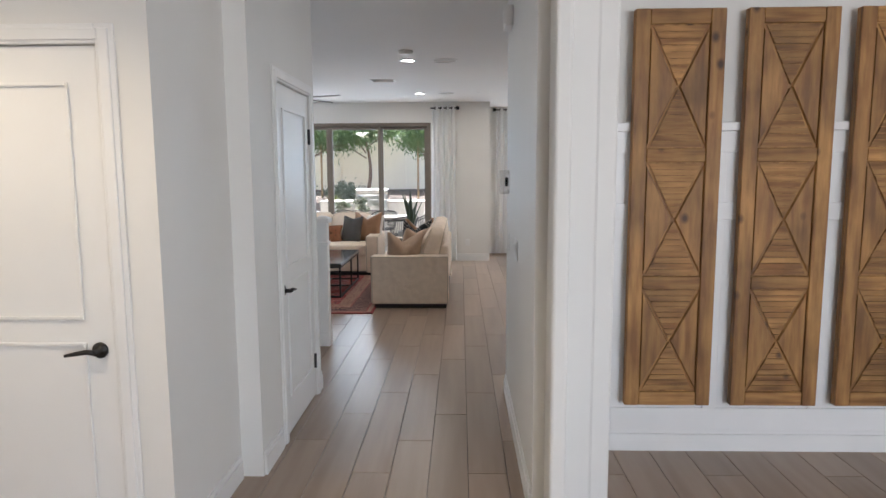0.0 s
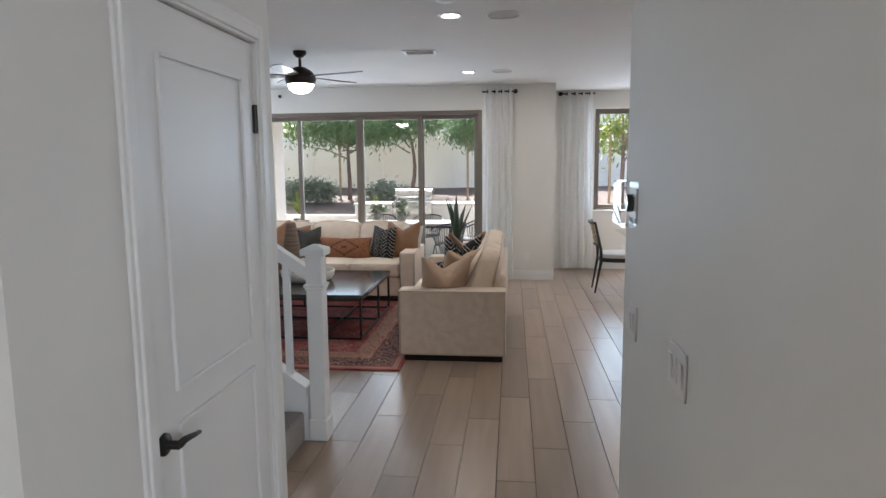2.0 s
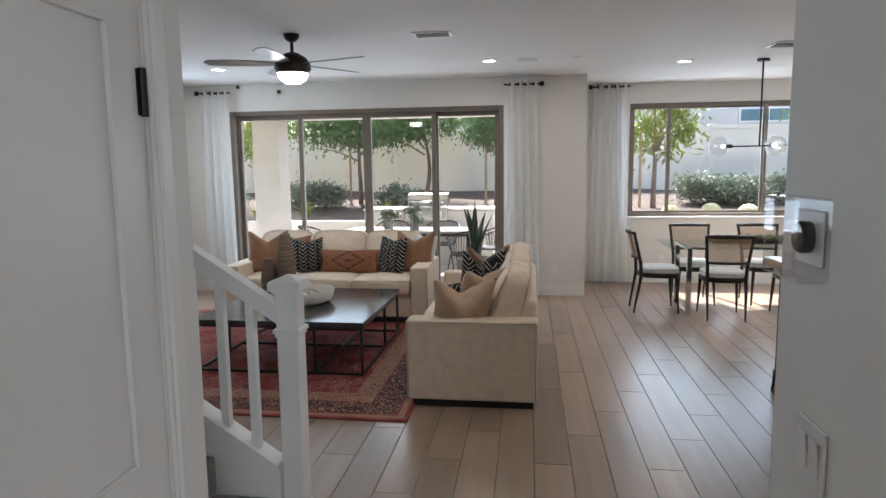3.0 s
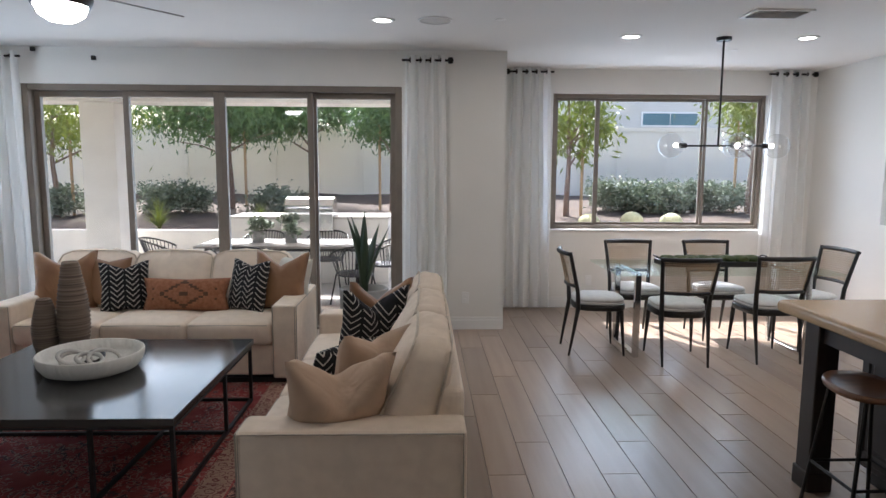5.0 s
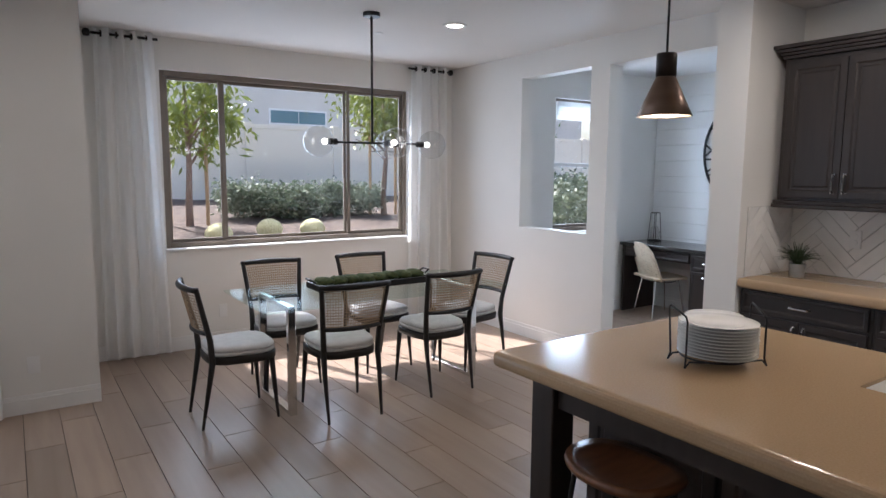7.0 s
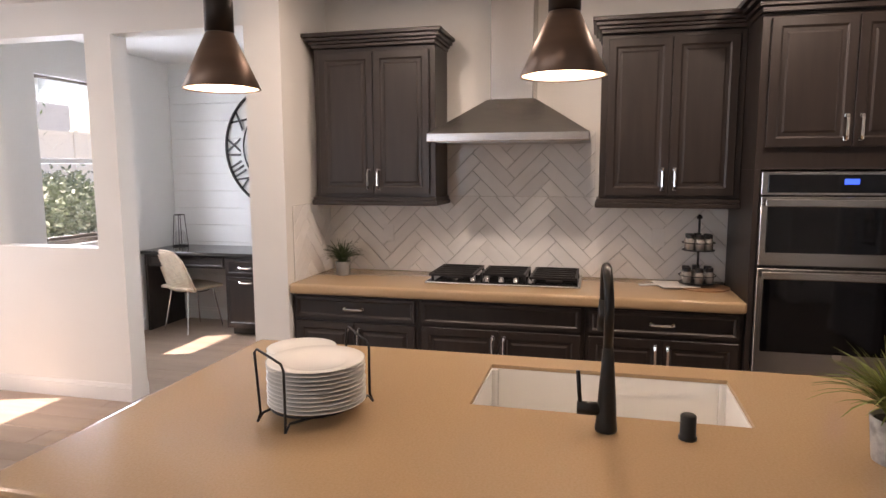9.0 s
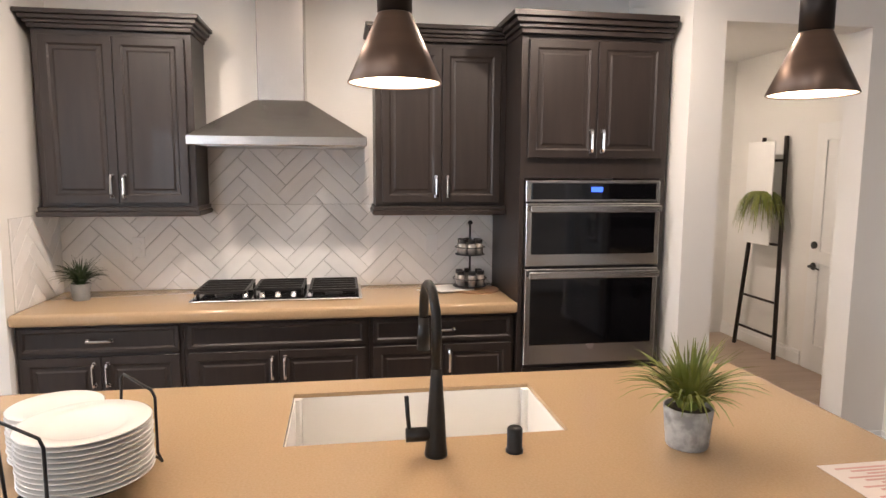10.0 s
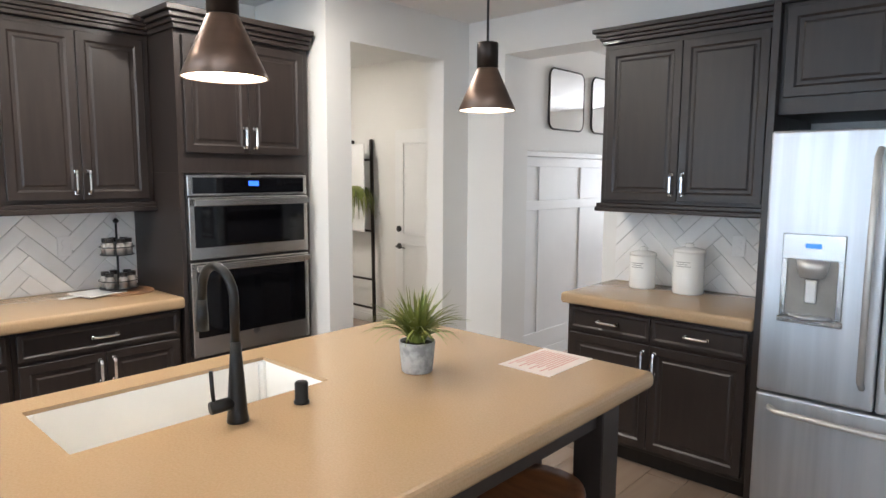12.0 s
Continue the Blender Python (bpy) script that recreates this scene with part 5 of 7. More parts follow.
basin.edges.ensure_lookup_table()
bmesh.ops.bevel(basin, geom=[e for e in basin.edges if min(v.co.z for v in e.verts) < 0.013 and all(abs(v.co.x) < w2 - 0.001 for v in e.verts)], offset=0.02, segments=3, affect="EDGES")
bmesh.ops.recalc_face_normals(basin, faces=basin.faces[:])
part("basin", basin, "ceramic", sk)
part("drain", lathe([(0, 0.0165), (0.04, 0.0165), (0.045, 0.0125), (0, 0.0125)], 24), "chrome", sk)
fc = thing("faucet", pose(2.30, 6.955, 0.925), "tall black gooseneck kitchen faucet with side lever", "faucet")
M["fblack"] = mat("satin black faucet", (0.018, 0.017, 0.016), 0.33, 0.5, scale=10)
part("base", lathe([(0, 0), (0.029, 0), (0.029, 0.006), (0.026, 0.03), (0.022, 0.10), (0.017, 0.17), (0.0135, 0.22), (0, 0.22)], 24), "fblack", fc, "", True)
neck = [(0, 0, 0.20), (0, 0, 0.30)] + [(0.075 - 0.075 * math.cos(a), 0.012 * math.sin(a / 2), 0.34 + 0.075 * math.sin(a)) for a in [math.pi * i / 14 for i in range(15)]] + [(0.153, 0.012, 0.31)]
part("neck", tube(neck, 0.0125, 14), "fblack", fc, "", True)
part("spray_head", tube([(0.153, 0.012, 0.315), (0.156, 0.012, 0.27), (0.158, 0.012, 0.225)], [0.0135, 0.016, 0.018], 16), "fblack", fc, "", True)
lv = part("valve", tube([(0, 0.01, 0.055), (0, 0.075, 0.055)], 0.0175, 16), "fblack", fc, "", True)
part("lever", tube([(0, 0.066, 0.06), (0, 0.070, 0.10), (-0.004, 0.074, 0.155)], 0.0055, 10), "fblack", lv, "", True)
tagged(part("soap_dispenser", lathe([(0, 0), (0.0225, 0), (0.0225, 0.008), (0.0195, 0.010), (0.0195, 0.060), (0.016, 0.064), (0, 0.064)], 28), "fblack", None, "", True, pose(2.29, 6.757, 0.925)), "short round black button by the faucet", "dispenser")

# plate rack with two stacks
rk = thing("plate_rack", pose(2.24, 7.735, 0.925, 0, 0, -27), "black wire plate caddy on the island", "plate rack")
for s_ in (-1, 1):
    x = 0.146 * s_
    part("side_loop", tube([(x + 0.006 * s_, -0.062, 0.005), (x, -0.055, 0.03), (x, -0.055, 0.165), (x, -0.045, 0.182), (x + 0.01 * s_, 0.045, 0.208), (x + 0.012 * s_, 0.055, 0.198), (x, 0.055, 0.03), (x + 0.006 * s_, 0.062, 0.005)], 0.0036, 8), "black", rk, "", True)
    part("base_wire", tube([(-0.152, 0.062 * s_, 0.006), (-0.135, 0.06 * s_, 0.026), (0.0, 0.085 * s_, 0.0255), (0.135, 0.06 * s_, 0.026), (0.152, 0.062 * s_, 0.006)], 0.0036, 8), "black", rk, "", True)
ring = [(0.115 * math.cos(a), 0.02 + 0.115 * math.sin(a), 0.025) for a in [2 * math.pi * i / 28 for i in range(29)]]
part("ring", tube(ring, 0.0035, 8, False), "black", rk, "", True)
plate = thing("plate", pose(2.24, 7.735, 0.955), "round white china plate in a stack", "plate", "stacked plates")
pm = part("dish", lathe([(0, 0), (0.075, 0), (0.085, 0.004), (0.131, 0.0125), (0.135, 0.0138), (0.132, 0.0150), (0.086, 0.0085), (0.075, 0.004), (0, 0.0038)], 40), "ceramic", plate, "", True)
for k in range(1, 11):
    copy_thing(plate, pose(2.24 + 0.001 * math.sin(k * 3), 7.735 + 0.001 * math.cos(k * 2), 0.955 + 0.0112 * k, 0, 0, 31 * k))
plate2 = thing("plate", pose(2.435, 7.875, 0.9255), "smaller round white plate in a second stack", "plate", "stacked plates")
part("dish", lathe([(0, 0), (0.06, 0), (0.07, 0.004), (0.105, 0.012), (0.107, 0.014), (0.103, 0.015), (0.071, 0.008), (0, 0.004)], 36), "ceramic", plate2, "", True)
for k in range(1, 11):
    copy_thing(plate2, pose(2.435 + 0.001 * math.sin(k * 2), 7.875 + 0.001 * math.cos(k * 3), 0.9255 + 0.0112 * k, 0, 0, 47 * k))

M["grass"] = mat("grass blade", (0.16, 0.21, 0.035), 0.55, col2=(0.28, 0.30, 0.07), scale=12, vary=0.2)
M["concretepot"] = mat("mottled concrete pot", (0.26, 0.255, 0.245), 0.85, col2=(0.44, 0.43, 0.41), scale=28, mix=(0.4, 0.6), bump=0.4, bscale=80)
M["soil"] = mat("dark soil", (0.03, 0.022, 0.016), 1.0, scale=40)
M["darkgrass"] = mat("dark green blade", (0.03, 0.055, 0.022), 0.5, col2=(0.05, 0.08, 0.035), scale=12)


def grass_pot(m, s, pr, ph, n, label, leafmat="grass", potmat="concretepot", reach=1.0):
    ob = thing("potted_grass", m, label, "plant", "potted grasses")
    part("pot", lathe([(0, 0), (pr * 0.82, 0), (pr * 0.85, 0.004), (pr, ph), (pr * 0.93, ph), (pr * 0.9, ph * 0.9), (0, ph * 0.9)], 32), potmat, ob, "mottled grey pot", True)
    part("soil", lathe([(0, ph * 0.905), (pr * 0.89, ph * 0.905), (pr * 0.6, ph * 0.96), (0, ph * 0.98)], 24), "soil", ob)
    tuft = bmesh.new()
    rnd = random.Random(7)
    for k in range(n):
        ln = s * (0.55 + 0.5 * rnd.random())
        lean = rnd.random() ** 0.7 * 1.1 * reach
        turn = rnd.random() * 2 * math.pi
        w = 0.0055 * (0.7 + 0.6 * rnd.random())
        bxp, byp = pr * 0.45 * rnd.random() * math.cos(turn), pr * 0.45 * rnd.random() * math.sin(turn)
        prev = None
        steps = 6
        for i in range(steps + 1):
            v = i / steps
            out = ln * v * math.sin(lean * (0.35 + 0.9 * v))
            up = ln * v * math.cos(lean * (0.35 + 0.9 * v))
            wd = w * (1 - v) ** 0.6 + 0.0004
            cx, cy, cz = bxp + out * math.cos(turn), byp + out * math.sin(turn), ph * 0.92 + up
            a = tuft.verts.new((cx - wd * math.sin(turn), cy + wd * math.cos(turn), cz))
            c = tuft.verts.new((cx, cy, cz - wd * 0.5))
            b = tuft.verts.new((cx + wd * math.sin(turn), cy - wd * math.cos(turn), cz))
            if prev:
                tuft.faces.new((prev[0], prev[1], c, a)), tuft.faces.new((prev[1], prev[2], b, c))
            prev = (a, c, b)
    part("grass_tuft", tuft, leafmat, ob, "arching narrow green blades", True)
    return ob


grass_pot(pose(2.265, 6.305, 0.925), 0.20, 0.062, 0.105, 230, "small tufted grass in mottled grey pot on island")
grass_pot(pose(4.46, 8.58, 0.925), 0.16, 0.05, 0.09, 150, "dark spiky plant in grey pot by cooktop", "darkgrass", "pot_grey")
M["paper"] = mat("white paper", (0.76, 0.68, 0.63), 0.6, scale=5)
M["pinkink"] = mat("faded red print", (0.64, 0.37, 0.33), 0.7, scale=20)
pp = thing("leaflet", pose(2.0, 5.915, 0.9252, 0, 0, 90), "laminated leaflet with faded red print on the island", "leaflet")
part("sheet", bx(-0.145, -0.105, 0, 0.145, 0.105, 0.0012), "paper", pp)
for k in range(11):
    part("print_line", bx(-0.115, -0.085 + 0.0145 * k, 0.0013, 0.115 - 0.03 * (k % 3), -0.085 + 0.0145 * k + 0.007, 0.0016), "pinkink", pp)

# spice rack and boards on the counter
M["jarglass"] = mat("filled spice glass", (0.20, 0.18, 0.165), 0.08, col2=(0.36, 0.34, 0.32), scale=14, mix=(0.4, 0.6), coat=0.4)
sp = thing("spice_rack", pose(4.50, 6.43, 0.942), "two-tier black wire spice rack with jars", "spice rack")
part("post", tube([(0, 0, 0), (0, 0, 0.375)], 0.006, 10), "black", sp)
part("finial", lathe([(0, 0.37), (0.014, 0.375), (0.016, 0.385), (0.008, 0.395), (0, 0.40)], 16), "black", sp, "", True)
for z, r in ((0.008, 0.10), (0.195, 0.088)):
    tr = part("tray", lathe([(0, z), (r, z), (r, z + 0.004), (0, z + 0.004)], 28), "black", sp)
    part("hoop", tube([(r * math.cos(a), r * math.sin(a), z + 0.045) for a in [2 * math.pi * i / 28 for i in range(29)]], 0.0028, 6, False), "black", tr)
    for k in range(6):
        a = k * math.pi / 3
        px, py = (r - 0.032) * math.cos(a), (r - 0.032) * math.sin(a)
        j = part("jar", lathe([(0, z + 0.0045), (0.024, z + 0.0045), (0.024, z + 0.06), (0.019, z + 0.07), (0, z + 0.07)], 14, (px, py, 0)), "jarglass", sp, "grey glass spice jar", True)
        part("lid", lathe([(0, z + 0.0705), (0.021, z + 0.0705), (0.021, z + 0.092), (0, z + 0.092)], 14, (px, py, 0)), "black", j, "black lid")
M["marble"] = mat("white marble board", (0.72, 0.70, 0.67), 0.2, col2=(0.62, 0.60, 0.58), scale=5)
M["walnut"] = mat("brown wood board", (0.24, 0.125, 0.06), 0.5, col2=(0.31, 0.17, 0.085), scale=6, stretch=(1, 8, 1))
tagged(part("cutting_board", lathe([(0, 0), (0.14, 0), (0.14, 0.008), (0, 0.008)], 40), "walnut", None, "", False, pose(4.47, 6.40, 0.9255)), "round brown wooden board on the worktop", "cutting board")
tagged(part("cutting_board", join(bx(-0.10, -0.06, 0, 0.10, 0.16, 0.008, 0.003), bx(-0.015, 0.1605, 0.001, 0.015, 0.26, 0.007, 0.002)), "marble", None, "", False, pose(4.50, 6.50, 0.9337, 0, 0, 15)), "white marble paddle board under the rack", "cutting board")


def outlet(x, y, z, rz, name="outlet", label="white wall outlet plate", w=0.072, toggles=0):
    ob = thing(name, pose(x, y, z, 0, 0, rz), label, "outlet" if name == "outlet" else "switch", name + "s")
    part("plate", bx(-w / 2, -0.006, -0.058, w / 2, -0.0005, 0.058, 0.002), "trim", ob)
    if toggles:
        for k in range(toggles):
            cx = (k - (toggles - 1) / 2) * 0.046
            part("rocker", moved(bx(-0.016, -0.004, -0.033, 0.016, 0.0, 0.033, 0.002), pose(cx, -0.0065, 0, 4)), "trim", ob)
    else:
        for s in (-0.02, 0.02):
            part("socket", moved(lathe([(0, 0), (0.016, 0), (0.015, 0.002), (0, 0.002)], 16), pose(0, -0.006, s, 90)), "trim", ob)
    return ob


outlet(KX - 0.014, 6.63, 1.18, -90)
outlet(KX - 0.014, 8.35, 1.18, -90)
outlet(1.95, 4.066, 1.20, 180)
outlet(0.25, 11.33, 0.32, 0)
outlet(1.75, 12.35, 0.32, 0)
outlet(0.45, 4.50, 1.08, -90, "switch", "white double rocker light switch plate", 0.115, 2)
outlet(0.45, 3.92, 1.10, -90, "switch", "white triple rocker light switch plate", 0.16, 3)
th = thing("thermostat", pose(0.45, 4.56, 1.47, 0, 0, -90), "thermostat in a clear plastic guard box", "thermostat")
part("body", moved(lathe([(0, 0), (0.030, 0), (0.030, 0.018), (0.026, 0.024), (0, 0.024)], 32), pose(0, -0.001, 0, 90)), "blackglass", th, "round dark dial")
part("plate", bx(-0.06, -0.004, -0.05, 0.06, -0.0005, 0.05, 0.002), "trim", th)
part("guard", bx(-0.085, -0.055, -0.075, 0.085, -0.0005, 0.075, 0.006, 2), "bulbglass", th, "clear plastic guard").visible_shadow = False
ch = thing("door_chime", pose(0.45, 4.35, 2.46, 0, 0, -90), "white door chime box high on the hall wall", "chime")
part("box", bx(-0.09, -0.05, -0.06, 0.09, -0.0005, 0.06, 0.008, 2), "trim", ch)
part("louvre", join(*[bx(-0.07, -0.054, -0.04 + 0.02 * k, 0.07, -0.0502, -0.03 + 0.02 * k) for k in range(5)]), "trim", ch)

# pendants
for py in PENDANTS:
    p = thing("pendant_lamp", pose(2.1, py, 0), "bronze cone pendant lamp over the island, lit", "pendant lamp", "island pendants")
    part("shade", lathe([(0.0925, 1.795), (0.094, 1.796), (0.064, 1.862), (0.034, 1.928), (0.032, 1.93), (0.030, 1.926), (0.060, 1.862), (0.0905, 1.7965), (0.0925, 1.795)], 48), "bronze", p, "brushed bronze cone shade", True)
    part("lining", lathe([(0.0, 1.925), (0.028, 1.924), (0.0592, 1.861), (0.0888, 1.797)], 40), "ceramic", p, "white inside", True)
    part("socket_cap", lathe([(0, 2.012), (0.0325, 2.010), (0.0345, 2.005), (0.0345, 1.932), (0, 1.931)], 32), "darkbronze", p, "black cylindrical cap", True)
    part("bulb", lathe([(0, 1.80), (0.05, 1.803), (0.075, 1.812), (0.0, 1.818)], 28), "pendantglow", p, "glowing diffuser", True)
    part("cord", tube([(0, 0, 2.01), (0, 0, CEIL - 0.02)], 0.004, 8), "black", p)
    part("canopy", lathe([(0, CEIL - 0.025), (0.05, CEIL - 0.023), (0.055, CEIL - 0.0005), (0, CEIL - 0.0005)], 28), "darkbronze", p)

# stools
M["saddle"] = mat("brown saddle wood", (0.135, 0.052, 0.02), 0.32, col2=(0.20, 0.082, 0.033), scale=5, stretch=(1, 7, 1), coat=0.2)


def stool(x, y, rz):
    s = thing("bar_stool", pose(x, y, 0, 0, 0, rz), "backless bar stool, brown wooden saddle seat, black legs", "stool", "bar stools")
    b = bmesh.new()
    n = 28
    rings = []
    for r, zt in ((1.0, 0.0), (1.03, 0.014), (1.0, 0.028), (0.8, 0.022), (0.5, 0.014), (0.0, 0.010)):
        ring = []
        for k in range(n):
            a = 2 * math.pi * k / n
            cx, cy = abs(math.cos(a)) ** 0.8 * math.copysign(1, math.cos(a)), abs(math.sin(a)) ** 0.8 * math.copysign(1, math.sin(a))
            px, py = 0.155 * r * cx, 0.20 * r * cy
            ring.append(b.verts.new((px, py, 0.605 + zt + 0.35 * py * py)))
        rings.append(ring)
    b.faces.new(rings[0][::-1])
    for p, q in zip(rings, rings[1:]):
        for k in range(n):
            b.faces.new((p[k], p[(k + 1) % n], q[(k + 1) % n], q[k]))
    bmesh.ops.remove_doubles(b, verts=b.verts[:], dist=0.0005)
    part("seat", b, "saddle", s, "brown wooden saddle seat", True)
    for sx in (-1, 1):
        for sy in (-1, 1):
            part("leg", tube([(sx * 0.10, sy * 0.12, 0.61), (sx * 0.165, sy * 0.17, 0.012)], 0.009, 8), "black", s, "black iron leg")
        part("runner", tube([(sx * 0.165, -0.17, 0.010), (sx * 0.165, 0.17, 0.010)], 0.009, 8), "black", s)
    part("footrest", tube([(-0.145, -0.15, 0.22), (-0.145, 0.15, 0.22), (0.145, 0.15, 0.22), (0.145, -0.15, 0.22), (-0.145, -0.15, 0.22)], 0.008, 8), "black", s)


for sy in (7.78, 7.18, 6.30):
    stool(1.82, sy, 0)

# fridge wall
base_cabinet("base_cabinet", 1.01, pose(2.69, 4.052, 0, 0, 0, 180), "espresso base cabinet with two drawers beside fridge", True, 0.60, 2)
slab("worktop", 1.672, 4.05, 2.715, 4.69, "short tan quartz worktop beside the fridge")
wall_cabinet("wall_cabinet", 0.93, 0.905, 0.33, pose(2.655, 4.052, 1.43, 0, 0, 180), "espresso two-door wall cabinet beside the fridge", (1, 0))
fp = thing("fridge_surround", pose(1.67, 4.052, 0, 0, 0, 180), "tall espresso panel and cabinet round the fridge", "cabinet")
fp["upper"] = 1
part("side_panel", bx(0.002, -0.64, 0, 0.035, 0, 2.34, 0.002), "dark", fp)
part("body", bx(0.0355, -0.60, 1.86, 0.965, 0, 2.34, 0.002), "dark", fp)
front(fp, 0.055, 1.935, 0.43, 0.385, -0.5995, "r")
front(fp, 0.49, 1.935, 0.43, 0.385, -0.5995, "l")
part("crown", crown(0.965, 0.62, 2.34, (0, 0), 1.25), "dark", fp)
# The two colours' upright bands paint streaky reflections onto the steel.
M["fridgesteel"] = mat("satin fridge steel, painted reflection bands", (0.66, 0.675, 0.70), 0.40, 0.95, col2=(0.55, 0.565, 0.59), scale=4, stretch=(5, 5, 0.25))
M["handlesteel"] = mat("satin handle steel", (0.66, 0.65, 0.63), 0.45, 0.75, scale=10)
fr = thing("refrigerator", pose(1.625, 4.07, 0, 0, 0, 180), "stainless french-door refrigerator with ice dispenser", "refrigerator")
part("case", bx(0.0, -0.60, 0.02, 0.905, 0, 1.78, 0.004), "pot_grey", fr)
part("grille", bx(0.01, -0.60, 0.0, 0.895, -0.1, 0.0195), "black", fr)
dl = part("door", bx(0.0, -0.685, 0.625, 0.449, -0.602, 1.785, 0.012, 3), "fridgesteel", fr, "brushed steel door")
drr = part("door", bx(0.455, -0.685, 0.625, 0.905, -0.602, 1.785, 0.012, 3), "fridgesteel", fr, "brushed steel door")
fz = part("freezer_drawer", bx(0.0, -0.685, 0.06, 0.905, -0.602, 0.615, 0.012, 3), "fridgesteel", fr, "brushed steel freezer drawer")
for dobj, hx in ((dl, 0.405), (drr, 0.50)):
    part("handle", tube([(hx, -0.687, 0.72), (hx, -0.74, 0.76), (hx, -0.752, 1.2), (hx, -0.74, 1.66), (hx, -0.687, 1.70)], 0.013, 12), "handlesteel", dobj, "curved steel handle", True)
part("handle", tube([(0.06, -0.687, 0.555), (0.10, -0.74, 0.555), (0.45, -0.752, 0.555), (0.80, -0.74, 0.555), (0.845, -0.687, 0.555)], 0.013, 12), "handlesteel", fz, "curved steel handle", True)
dp = part("dispenser", join(bx(0.075, -0.692, 1.235, 0.315, -0.6855, 1.345, 0.004), bx(0.075, -0.692, 0.985, 0.10, -0.6855, 1.2345, 0.003), bx(0.29, -0.692, 0.985, 0.315, -0.6855, 1.2345, 0.003), bx(0.07, -0.70, 0.955, 0.32, -0.6855, 0.9845, 0.004)), "steelh", dl, "grey ice and water dispenser")
part("recess", bx(0.1005, -0.6885, 0.985, 0.2895, -0.6852, 1.2345), "pot_grey", dl, "grey dispenser recess")
part("display", bx(0.165, -0.694, 1.285, 0.225, -0.6925, 1.305), "display", dl, "blue lit display")
part("chute", lathe([(0, 1.16), (0.05, 1.16), (0.062, 1.20), (0.066, 1.2335), (0, 1.2335)], 28, (0.195, -0.672, 0)), "handlesteel", dl, "", True)
part("paddle", bx(0.172, -0.70, 1.05, 0.218, -0.689, 1.15, 0.006, 2), "handlesteel", dl)
part("drip_tray", lathe([(0, 0.9852), (0.085, 0.9852), (0.09, 0.995), (0, 0.997)], 28, (0.195, -0.665, 0)), "fridgesteel", dl, "", True)


def canister(x, y, r, h):
    c = thing("canister", pose(x, y, 0.925), "white ceramic canister with lid and printed label", "canister", "canisters")
    part("body", lathe([(0, 0), (r * 0.97, 0), (r, 0.008), (r, h), (0, h)], 36), "ceramic", c, "", True)
    part("lid", lathe([(0, h + 0.0305), (r * 0.35, h + 0.030), (r * 0.9, h + 0.018), (r * 1.03, h + 0.012), (r * 1.03, h + 0.0005), (0, h + 0.0005)], 36), "ceramic", c, "white lid", True)
    part("rim", lathe([(r * 0.28, h + 0.03), (r * 0.28, h + 0.045), (r * 0.2, h + 0.05), (0, h + 0.05)], 20), "ceramic", c, "", True)
    for k in range(3):
        a0 = 62 + 4 * (k % 2)
        pts = [((r + 0.0008) * math.cos(radians(a)), (r + 0.0008) * math.sin(radians(a)), h * 0.78 - 0.012 * k) for a in range(a0, 118 - 4 * (k % 2) + 1, 7)]
        part("print", tube(pts, 0.0018, 5), "pot_grey", c)


canister(2.44, 4.22, 0.075, 0.195)
canister(2.17, 4.21, 0.085, 0.235)
# ---- dining area ----
M["cane"] = mat("woven cane", (0.36, 0.25, 0.15), 0.8, col2=(0.44, 0.32, 0.20), scale=30)
M["seatpad"] = mat("grey-white seat cloth", (0.66, 0.66, 0.65), 0.95, col2=(0.60, 0.60, 0.60), scale=20, bump=0.3, bscale=500)


